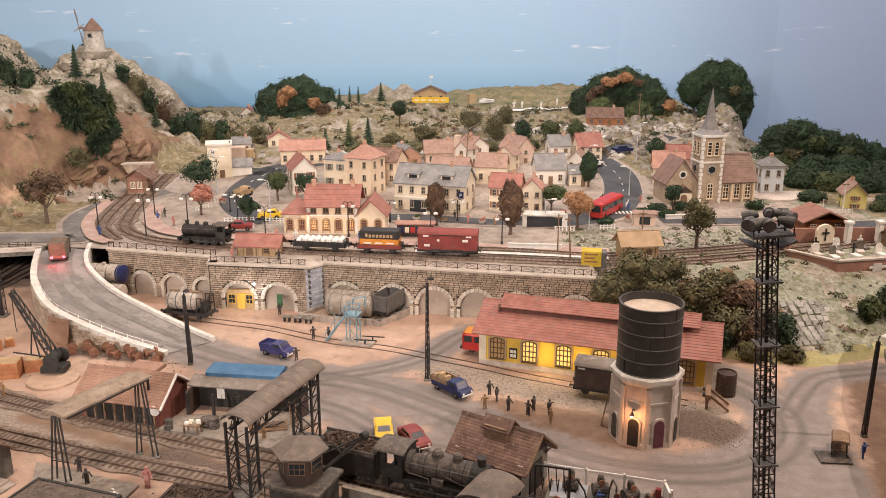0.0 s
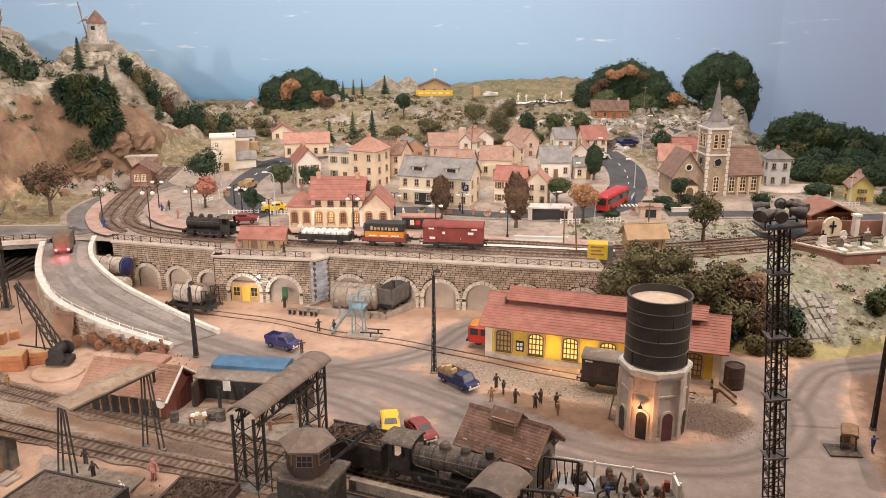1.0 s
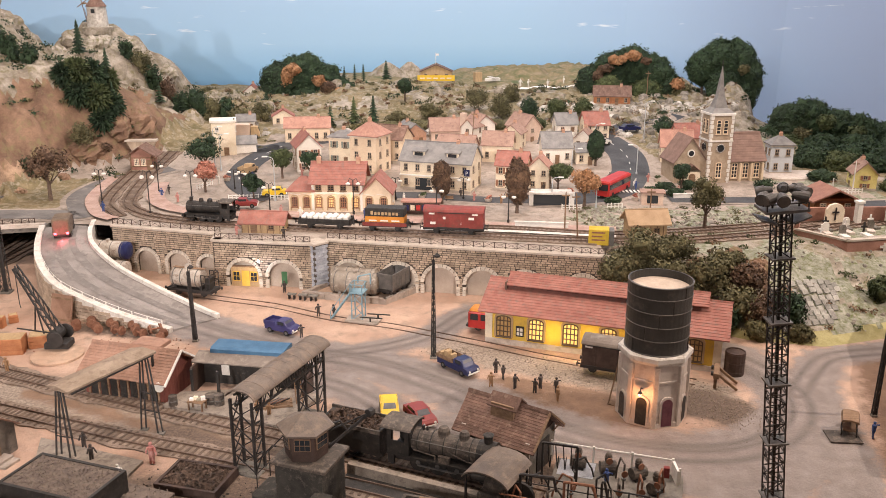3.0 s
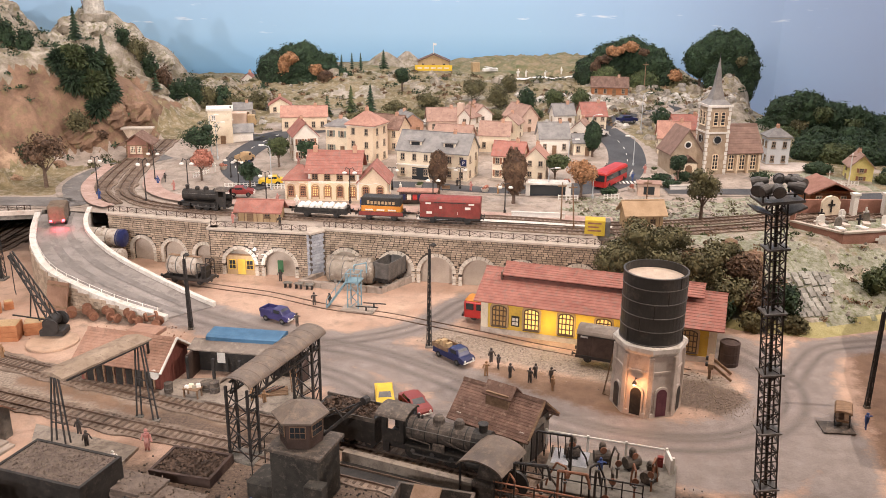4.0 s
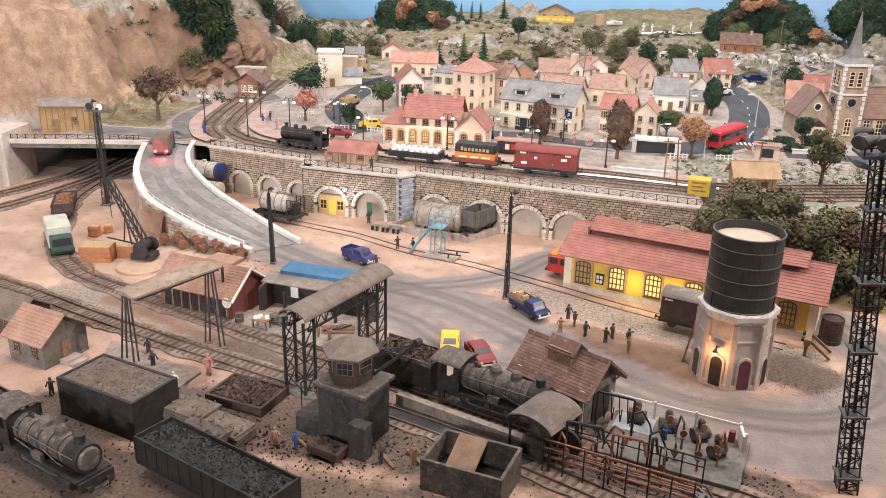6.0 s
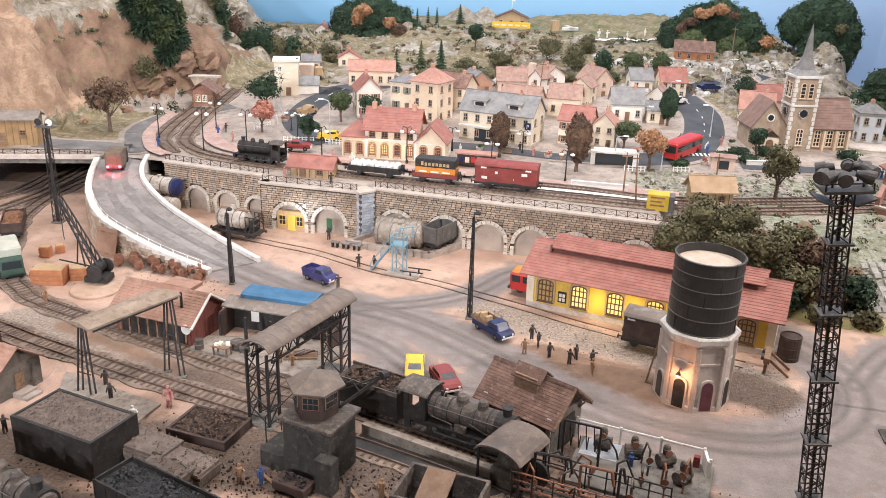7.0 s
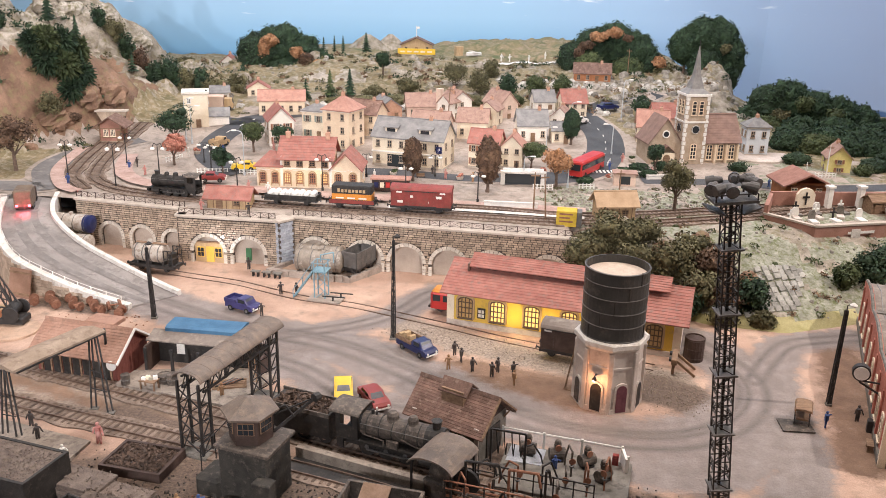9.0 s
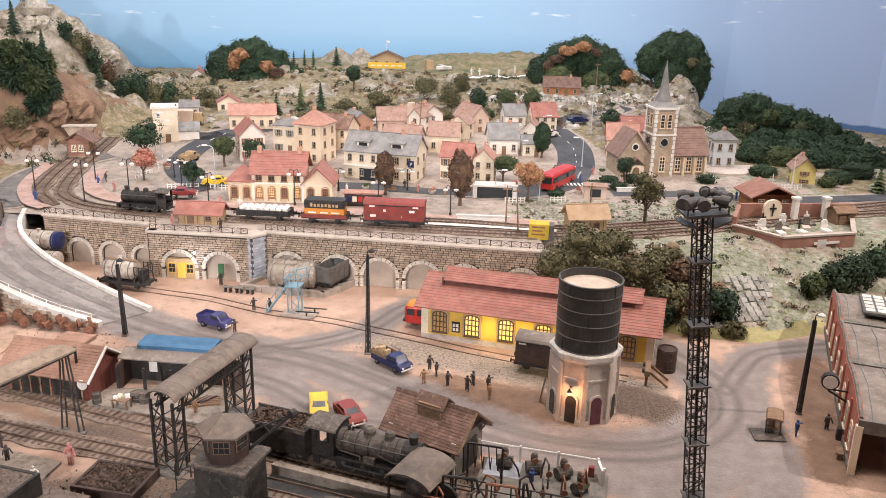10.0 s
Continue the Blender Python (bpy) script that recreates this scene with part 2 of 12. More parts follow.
ROOF_SLATE = mat("slate_roof", (0.17, 0.165, 0.165), (0.26, 0.25, 0.24), size=1.5, fine=0.08, bump=0.4, vary=0.1)
ROOF_TAR = mat("grey_felt_roof", (0.16, 0.13, 0.11), (0.25, 0.21, 0.18), size=3, fine=0.08, bump=0.3, wear=(0.30, 0.26, 0.22))
SHEET = mat("weathered_sheet_roof", (0.115, 0.09, 0.074), (0.18, 0.142, 0.115), size=2, fine=0.07, rough=0.65, wear=(0.21, 0.155, 0.115))
CREAM = mat("cream_plaster", (0.75, 0.64, 0.48), (0.83, 0.73, 0.58), size=3, fine=0.05, bump=0.15, wear=(0.62, 0.50, 0.37), wear_amount=0.15)
BEIGE = mat("beige_plaster", (0.74, 0.58, 0.42), (0.81, 0.67, 0.50), size=3, fine=0.05, bump=0.15, wear=(0.60, 0.45, 0.32), wear_amount=0.15)
WHITE = mat("white_plaster", (0.74, 0.68, 0.60), (0.82, 0.77, 0.70), size=3, fine=0.05, bump=0.15, wear=(0.60, 0.53, 0.45), wear_amount=0.15)
PINKWALL = mat("pink_brick_wall", (0.48, 0.27, 0.18), (0.58, 0.36, 0.26), size=1, fine=0.08)
YELLOW_WALL = mat("golden_yellow_plaster", (0.66, 0.42, 0.06), (0.76, 0.52, 0.10), size=3, fine=0.06, bump=0.15, wear=(0.50, 0.33, 0.10), wear_amount=0.15)
LEMON = mat("lemon_plaster", (0.70, 0.60, 0.22), (0.78, 0.68, 0.30), size=2, fine=0.05)
CONCRETE = mat("pale_concrete", (0.53, 0.455, 0.40), (0.63, 0.555, 0.495), size=2.5, fine=0.05, bump=0.2, wear=(0.44, 0.37, 0.32))
GREY_CONCRETE = mat("sooty_concrete", (0.13, 0.12, 0.10), (0.22, 0.20, 0.175), size=2, fine=0.07, wear=(0.09, 0.08, 0.07))
BRICK = mat("red_brick", (0.36, 0.11, 0.075), (0.46, 0.17, 0.12), size=1.5, fine=0.07, bump=0.4)
CEM_BRICK = mat("brown_red_brick", (0.30, 0.15, 0.11), (0.40, 0.21, 0.16), size=2, fine=0.08, bump=0.4)
RED_WOOD = mat("dark_red_boards", (0.16, 0.045, 0.035), (0.23, 0.075, 0.055), size=1, fine=0.06, stretch=(3, 3, 0.4))
WOOD = mat("weathered_wood", (0.17, 0.10, 0.06), (0.28, 0.18, 0.11), size=1, fine=0.06, stretch=(0.5, 3, 3))
ORANGE_WOOD = mat("reddish_wood", (0.36, 0.14, 0.06), (0.46, 0.20, 0.09), size=1, fine=0.06)
OCHRE_WOOD = mat("ochre_boards", (0.42, 0.29, 0.16), (0.52, 0.37, 0.21), size=1.2, fine=0.06, stretch=(3, 3, 0.5))
SLEEPER = mat("dark_sleeper_wood", (0.09, 0.062, 0.045), (0.16, 0.11, 0.08), size=0.6, fine=0.06, vary=0.25)
RAIL = mat("rail_steel", (0.15, 0.10, 0.075), (0.26, 0.19, 0.15), size=1, fine=0.05, rough=0.45, metal=0.6)
# Sooty black paint; also stands in for the shade inside openings.
BLACK = mat("sooty_black_and_shade", (0.012, 0.011, 0.010), (0.030, 0.026, 0.023), size=1, fine=0.06, rough=0.6, wear=(0.06, 0.047, 0.038), wear_amount=0.22)
IRON = mat("dark_iron", (0.018, 0.016, 0.015), (0.035, 0.03, 0.028), size=1, fine=0.06, rough=0.6)
GREY_IRON = mat("grey_steel", (0.09, 0.085, 0.08), (0.15, 0.14, 0.13), size=1, fine=0.06, rough=0.5)
DRUM = mat("black_tank_plates", (0.027, 0.027, 0.025), (0.046, 0.045, 0.042), size=3, fine=0.06, rough=0.5, wear=(0.075, 0.066, 0.057), wear_amount=0.2)
DUSTY = mat("dusty_boiler_black", (0.05, 0.041, 0.035), (0.11, 0.09, 0.074), size=1.2, fine=0.08, rough=0.7, wear=(0.19, 0.15, 0.12))
COAL = mat("coal_lumps", (0.010, 0.010, 0.010), (0.03, 0.028, 0.027), size=0.6, fine=0.12, rough=0.5, bump=1.0, vary=0.3)
COAL_BROWN = mat("brown_coal", (0.065, 0.042, 0.03), (0.125, 0.08, 0.057), size=0.6, fine=0.12, bump=1.0, vary=0.3)
WATER_GRIT = mat("tank_surface", (0.50, 0.40, 0.32), (0.60, 0.50, 0.41), size=1, fine=0.1)
SILVER = mat("dirty_silver_tank", (0.38, 0.33, 0.28), (0.52, 0.47, 0.41), size=1.5, fine=0.06, rough=0.45, wear=(0.24, 0.18, 0.14), wear_amount=0.35)
TAN_TANK = mat("tan_weathered_tank", (0.20, 0.165, 0.13), (0.31, 0.265, 0.215), size=1.5, fine=0.06, rough=0.5, wear=(0.46, 0.42, 0.37), wear_amount=0.22)
BLUE = mat("dark_blue_paint", (0.010, 0.015, 0.065), (0.016, 0.024, 0.10), size=2, fine=0.05, rough=0.3, bump=0.05)
TARP_BLUE = mat("blue_tarpaulin", (0.035, 0.115, 0.22), (0.06, 0.16, 0.28), size=1.5, fine=0.06, rough=0.6)
STEEL_BLUE = mat("light_blue_steel", (0.16, 0.28, 0.34), (0.22, 0.35, 0.41), size=1, fine=0.05, rough=0.5)
RED = mat("bright_red_paint", (0.42, 0.025, 0.022), (0.52, 0.04, 0.035), size=2, fine=0.05, rough=0.35, bump=0.05)
CAR_RED = mat("dull_red_paint", (0.20, 0.028, 0.025), (0.27, 0.04, 0.036), size=2, fine=0.05, rough=0.4, bump=0.05)
WAGON_RED = mat("oxide_red_wagon", (0.19, 0.026, 0.02), (0.27, 0.045, 0.036), size=1.5, fine=0.05, rough=0.6, wear=(0.15, 0.05, 0.035), wear_amount=0.3)
WAGON_BROWN = mat("sooty_brown_wagon", (0.045, 0.026, 0.02), (0.08, 0.05, 0.04), size=1, fine=0.06, rough=0.7)
ORANGE = mat("orange_paint", (0.60, 0.22, 0.025), (0.70, 0.29, 0.04), size=2, fine=0.05, rough=0.5)
YELLOW = mat("bright_yellow_paint", (0.68, 0.44, 0.02), (0.78, 0.52, 0.04), size=2, fine=0.05, rough=0.4, bump=0.05)
GREEN = mat("dull_green_paint", (0.03, 0.11, 0.045), (0.05, 0.16, 0.07), size=1, fine=0.05, rough=0.5)
KHAKI = mat("khaki_tarpaulin", (0.26, 0.23, 0.165), (0.37, 0.34, 0.26), size=1, fine=0.06)
PAPER_WHITE = mat("chalky_white_paint", (0.74, 0.71, 0.66), (0.82, 0.79, 0.74), size=2, fine=0.05)
RUBBER = mat("tyre_rubber", (0.012, 0.012, 0.012), (0.025, 0.024, 0.023), size=0.5, fine=0.04, rough=0.8)
GLASS = glass("dark_window_glass")
BARK = mat("tree_bark", (0.09, 0.06, 0.045), (0.16, 0.11, 0.08), size=0.5, fine=0.08)
LEAF_DARK = mat("dark_green_foliage", (0.016, 0.036, 0.018), (0.035, 0.065, 0.028), size=2, fine=0.2, bump=0.4, vary=0.45)
LEAF_GREEN = mat("green_foliage", (0.04, 0.06, 0.022), (0.085, 0.105, 0.04), size=2, fine=0.2, bump=0.4, vary=0.4)
LEAF_OLIVE = mat("olive_foliage", (0.075, 0.07, 0.032), (0.15, 0.135, 0.065), size=2, fine=0.2, bump=0.4, vary=0.4)
LEAF_BROWN = mat("brown_autumn_foliage", (0.075, 0.043, 0.028), (0.15, 0.09, 0.052), size=1.5, fine=0.2, bump=0.4, vary=0.4)
LEAF_ORANGE = mat("orange_autumn_foliage", (0.30, 0.14, 0.06), (0.46, 0.26, 0.14), size=1.5, fine=0.2, bump=0.4, vary=0.35)
LEAF_RED = mat("pink_red_blossom", (0.38, 0.13, 0.09), (0.50, 0.24, 0.17), size=1, fine=0.2, vary=0.4)
CLOTH_DARK = mat("painted_figure_dark", (0.035, 0.03, 0.03), (0.09, 0.07, 0.06), size=0.5, fine=0.05)
CLOTH_BLUE = mat("painted_figure_blue", (0.03, 0.06, 0.18), (0.06, 0.10, 0.25), size=0.5, fine=0.05)
CLOTH_RED = mat("painted_figure_red", (0.42, 0.14, 0.12), (0.55, 0.30, 0.26), size=0.5, fine=0.05)
CLOTH_TAN = mat("painted_figure_tan", (0.26, 0.14, 0.07), (0.36, 0.22, 0.12), size=0.5, fine=0.05)
LAMP_GLASS = glowing("lit_lamp_globe", (1.0, 0.80, 0.55), 14.0)
GLOW_WINDOW = glowing("lit_window_pane", (1.0, 0.66, 0.22), 0.55)
TAIL_RED = glowing("lit_tail_lamp", (1.0, 0.06, 0.08), 9.0)


# ---- large structure ----
def ease(a, b, x):
    t = min(1.0, max(0.0, (x - a) / (b - a)))
    return t * t * (3 - 2 * t)


def lerp_line(pts, x):
    if x <= pts[0][0]:
        return pts[0][1]
    for (a, ya), (b, yb) in zip(pts, pts[1:]):
        if x <= b:
            return ya + (yb - ya) * (x - a) / (b - a)
    return pts[-1][1]


SLOPE = [(100, 7.6), (165, 7.8), (185, 9.0), (205, 12.0), (236, 16.5), (277, 18.4), (330, 19.5)]
FRONT = [(-150, 122), (-69, 146), (-57, 144.1), (-37.6, 138.9), (-37.5, 136.2), (-20.7, 134.2), (-19.3, 135.7), (25.4, 127.3), (30, 123), (42, 114.5), (52, 112), (62, 115), (75, 120), (110, 118), (170, 118)]
PEAKS = [(-91, 233, 36.6, 29, 0.9), (-124, 194, 53, 47, 0.7), (-150, 225, 46, 62, 0.8), (-101, 207, 29, 24, 0.6), (-82, 203, 23.5, 19, 0.6),
         (-72, 241, 20, 22, 0.8), (-60, 250, 18.0, 26, 0.8), (79, 240, 22, 7, 0.6), (72, 226, 18, 10, 0.7), (34, 292, 22.4, 36, 0.9), (-20, 262, 19.6, 30, 0.8)]


# foot of the quarry face west of the town, as (y, x)
FOOT = [(126, -110), (140, -99), (150, -92.5), (158, -88.5), (164, -83.5), (173, -81), (180, -78), (185, -74), (190, -69.5), (198, -64), (210, -58)]


def fbm(x, y, s, o=4):
    return noise.fractal(Vector((x / s, y / s, 0.3)), 0.9, 2.1, o)


def crag(x, y, s):
    """Sharp crests and clefts."""
    return 0.42 - 1.5 * abs(noise.noise(Vector((x / s, y / s, 1.7)))) - 0.5 * abs(noise.noise(Vector((x * 2.3 / s, y * 2.3 / s, 5.2))))


def boulders(x, y, s):
    """Rounded blocks with clefts between them."""
    d = noise.voronoi(Vector((x / s + 0.3 * noise.noise(Vector((x / 6, y / 6, 2))), y / s, 0.5)))[0]
    return min(1.0, (d[1] - d[0]) * 1.9) ** 0.6 - 0.7


def land(x, y):
    """Height of the upper ground."""
    h = lerp_line(SLOPE, y) - (11 * ease(74, 92, x) + 5 * ease(92, 112, x)) * ease(196, 224, y) - 4.5 * ease(-46, -56, x) * ease(222, 245, y)
    top = h
    for px, py, ph, r, k in PEAKS:
        d = math.hypot(x - px, y - py) / r * (1 + 0.22 * fbm(x + px, y, 14))
        if d < 1:
            top = max(top, h + (ph - h) * (1 - d ** (1 / k)) ** 1.0 if k >= 1 else h + (ph - h) * (1 - d ** (1.4 / k)) )
    rise = top - h
    if rise > 0.6:
        top += min(1.0, rise / 5) * (1.6 * fbm(x, y, 11, 5) + 3.2 * boulders(x, y, 13) + 1.5 * boulders(x + 40, y, 6) + 0.9 * crag(x + 40, y, 5) + 0.5 * crag(x, y + 31, 2.4))
    cut = lerp_line(FOOT, y) - x + 1.6 * fbm(x + 5, y, 9) + 1.5 * boulders(x * 0.7, y, 5) + 0.8 * crag(x, y, 3)
    if cut > 0 and y < 216:
        wall_ = h + (20.5 * ease(0, 12.5, cut) + 0.16 * max(0, cut - 12) + ease(0, 4, cut) * (1.9 * fbm(x, y + 3, 12, 3) + 1.6 * crag(x * 1.3, y * 0.7, 7) + 1.4 * boulders(x, y + 20, 7) + 0.5 * crag(x, y, 2.6))) * (1 - 0.75 * ease(192, 214, y))
        top = max(top, wall_) if cut > 14 else wall_ + max(0, top - wall_) * ease(9, 14, cut)
    if y > 212:
        top += ease(212, 224, y) * (0.8 * fbm(x + 9, y, 10, 4) + (1.0 - 0.7 * ease(252, 264, y)) * crag(x, y + 7, 7) + 0.35 * crag(x + 5, y, 2.6))
    elif x > 42 and y > 196:
        top += ease(42, 50, x) * ease(196, 206, y) * (1.2 * crag(x, y, 5) + 0.5 * crag(x, y, 2.2))
    if x > 25:
        f = lerp_line(FRONT, x)
        w = 10 + 12 * ease(26, 55, x)
        t = ease(0, w, y - f)
        top = top * (0.12 * min(1, (y - f) / 3) + 0.88 * t) + (1 - abs(2 * t - 1)) * (0.9 * fbm(x, y, 6, 4) + 0.4 * fbm(x, y, 2))
    return top


def soil(x, y, z, steep):
    """Which of the ground materials lies there."""
    j = 5 * fbm(x, y, 7) + 3.5 * fbm(x + 17, y, 2.6, 3)
    if x < -66 + j * 0.5 and z > 10.5 and y < 272:
        if y < 172 + 3 * fbm(x, y, 14, 2):
            return 3
        if y < 214 + j and z < 27 + j * 0.4:
            return 2
        return 1
    if 24 + 0.6 * j < x < 63 and 143 + 0.3 * j < y < 158 + 0.5 * j and fbm(x, y, 3) > -0.25:
        return 5
    if x > 27 and y < lerp_line(FRONT, x) + 30:
        if y < lerp_line(FRONT, x) + 2.2 + j * 0.3:
            return 6
        return 5 if fbm(x + 11, y, 5) > -0.2 else 1
    if y > 240:
        if y > 263 + 0.6 * j and abs(x - 18) < 50:
            return 7
        return 1 if steep > 0.9 or fbm(x, y, 5) > 0.4 else 4
    if y > 211 + j * 0.8:
        return 1 if (steep > 0.9 or fbm(x + 3, y, 7) > 0.28 or (x > 44 and fbm(x, y, 5) > -0.1)) else 4
    if -88 < x + 0.4 * j < -71 and 156 + 0.3 * j < y < 178:
        return 4
    if x > 57 + 0.4 * j and 149 < y < 166:
        return 5
    if x > 63 and y > 163 + j * 0.4 and fbm(x, y, 6) > -0.15:
        return 4 if fbm(x, y, 9) > 0 else 5
    if y > 196 + j * 0.6 and abs(x) > 42:
        return 4
    return 0


def upper_ground():
    xs = [-150 + 0.92 * i for i in range(int(320 / 0.92) + 1)]
    nv = 200
    v, f, mi = [], [], []
    for x in xs:
        f0 = lerp_line(FRONT, x) + (0.6 if x < 25.4 else 0)
        for k in range(nv + 1):
            y = f0 + (300 - f0) * (k / nv)
            v.append((x * U, y * U, land(x, y) * U))
    n = nv + 1
    for i in range(len(xs) - 1):
        for k in range(nv):
            a = i * n + k
            f.append((a, a + n, a + n + 1, a + 1))
            p, q, r = v[a], v[a + n + 1], v[a + 1]
            x, y, z = (p[0] + q[0]) * 50, (p[1] + q[1]) * 50, (p[2] + q[2]) * 50
            steep = max(abs(r[2] - p[2]) / max(1e-6, r[1] - p[1]), abs(q[2] - r[2]) / max(1e-6, q[0] - r[0]))
            mi.append(soil(x, y, z, steep))
    me = bpy.data.meshes.new("upper_ground")
    me.from_pydata(v, [], f)
    for m in (PAVING, ROCK, CLIFF, PALE_CLIFF, GRASS, SCREE, MOSS, LAWN):
        me.materials.append(m)
    me.polygons.foreach_set("material_index", mi)
    me.polygons.foreach_set("use_smooth", [k != 1 for k in mi])
    me.update()
    return tagged(new("ground_upper", me), "raised model ground with rocky hills and pale town paving", "ground", kind="structure")


def curve_points(pts, step=1.0):
    """Points at even steps on a smooth line through pts (2D or 3D)."""
    p = [Vector((*q, 0)) if len(q) == 2 else Vector(q) for q in pts]
    out = []
    for i in range(len(p) - 1):
        a, b, c, d = p[max(0, i - 1)], p[i], p[i + 1], p[min(len(p) - 1, i + 2)]
        k = max(2, int((c - b).length / step))
        for j in range(k):
            t = j / k
            out.append(0.5 * (2 * b + (c - a) * t + (2 * a - 5 * b + 4 * c - d) * t * t + (3 * b - a - 3 * c + d) * t ** 3))
    return out + [p[-1]]


def ribbon(pts, width, z=0.1, height=None, ragged=0.0, step=1.0, thick=0.0, shift=0.0):
    """A strip along pts; height(x, y) lays it on the ground."""
    line = curve_points(pts, step)
    sh, left, right = Shape(), [], []
    for i, p in enumerate(line):
        d = (line[min(len(line) - 1, i + 1)] - line[max(0, i - 1)]).normalized()
        s = Vector((-d.y, d.x, 0)).normalized()
        for side, out in ((1, left), (-1, right)):
            w = width / 2 + (ragged * fbm(p.x * 1.7 + side * 50, p.y, 4) if ragged else 0)
            q = p + s * (side * w + shift)
            q.z = (height(q.x, q.y) if height else p.z) + z
            out.append(q)
    n = len(line)
    if thick:
        rings = [[a, b, b - Vector((0, 0, thick)), a - Vector((0, 0, thick))] for a, b in zip(left, right)]
        return sh.loft([list(reversed(r)) for r in rings])
    sh.add(left + right, [(i, n + i, n + i + 1, i + 1) for i in range(n - 1)])
    return sh


def flat(x, y):
    return 0.06 * fbm(x, y, 6)


YARD_ROADS = [
    ([(-37.5, 120.0), (-30, 115.0), (-22, 110.6), (-10, 106.4), (0, 99.5), (9, 91.5), (20, 85.2), (31, 84.3), (39, 89.5), (42.2, 97), (40.5, 104.5), (36.5, 110.5), (30, 113)], 4.7),
    ([(-16, 108.5), (-7, 112), (-1, 117), (3.5, 124), (9, 127.5)], 2.9),
    ([(43, 98), (47, 104), (52, 109), (62, 111)], 2.9),
    ([(-22, 104), (-12, 99), (-4, 91), (4, 88.5)], 3.6),
    ([(36, 70), (41, 79), (43.5, 90), (45.5, 100), (49, 106)], 3.3), ([(20, 80), (32, 78), (40, 84)], 3.3)]
# The second strip paints the goods hall's cast shadow on orange sand.
RUST_AND_SHADE_SPOTS = [([(8, 98.5), (14, 96), (18, 94), (21, 91.5)], 4.2), ([(47.5, 80), (52, 92), (58, 110)], 2.6), ([(-50, 97.5), (-36, 91), (-20, 85)], 1.2)]
SOOTY_SPOTS = [([(-40, 72), (-30, 74), (-6, 74), (10, 73), (22, 66)], 5.5), ([(-60, 62), (-20, 60), (20, 58)], 7.5), ([(8, 76), (16, 72), (24, 68)], 6.5), ([(-30, 88), (-22, 84), (-14, 81)], 2.0), ([(25, 98), (32, 94), (37, 89)], 3.8), ([(-40, 98), (-30, 94.5), (-18, 90)], 2.6), ([(-52, 118), (-40, 114.5)], 1.6)]
STONY_SPOTS = [([(0, 112), (10, 106.2), (20, 101.5), (33, 98)], 3.0), ([(-56, 98), (-35, 90.4), (-13, 83)], 3.4)]


def nearest(px, py, pts):
    """Distance of many points from a line, and the side of it."""
    line = curve_points(pts, 1.5)
    best, side = np.full(px.shape, 1e9), np.zeros(px.shape)
    for a, b in zip(line, line[1:]):
        dx, dy = b.x - a.x, b.y - a.y
        t = np.clip(((px - a.x) * dx + (py - a.y) * dy) / max(1e-9, dx * dx + dy * dy), 0, 1)
        ex, ey = px - a.x - t * dx, py - a.y - t * dy
        d = np.hypot(ex, ey)
        sg = np.sign(dx * ey - dy * ex)
        m = d < best
        best[m], side[m] = d[m], sg[m]
    return best, side


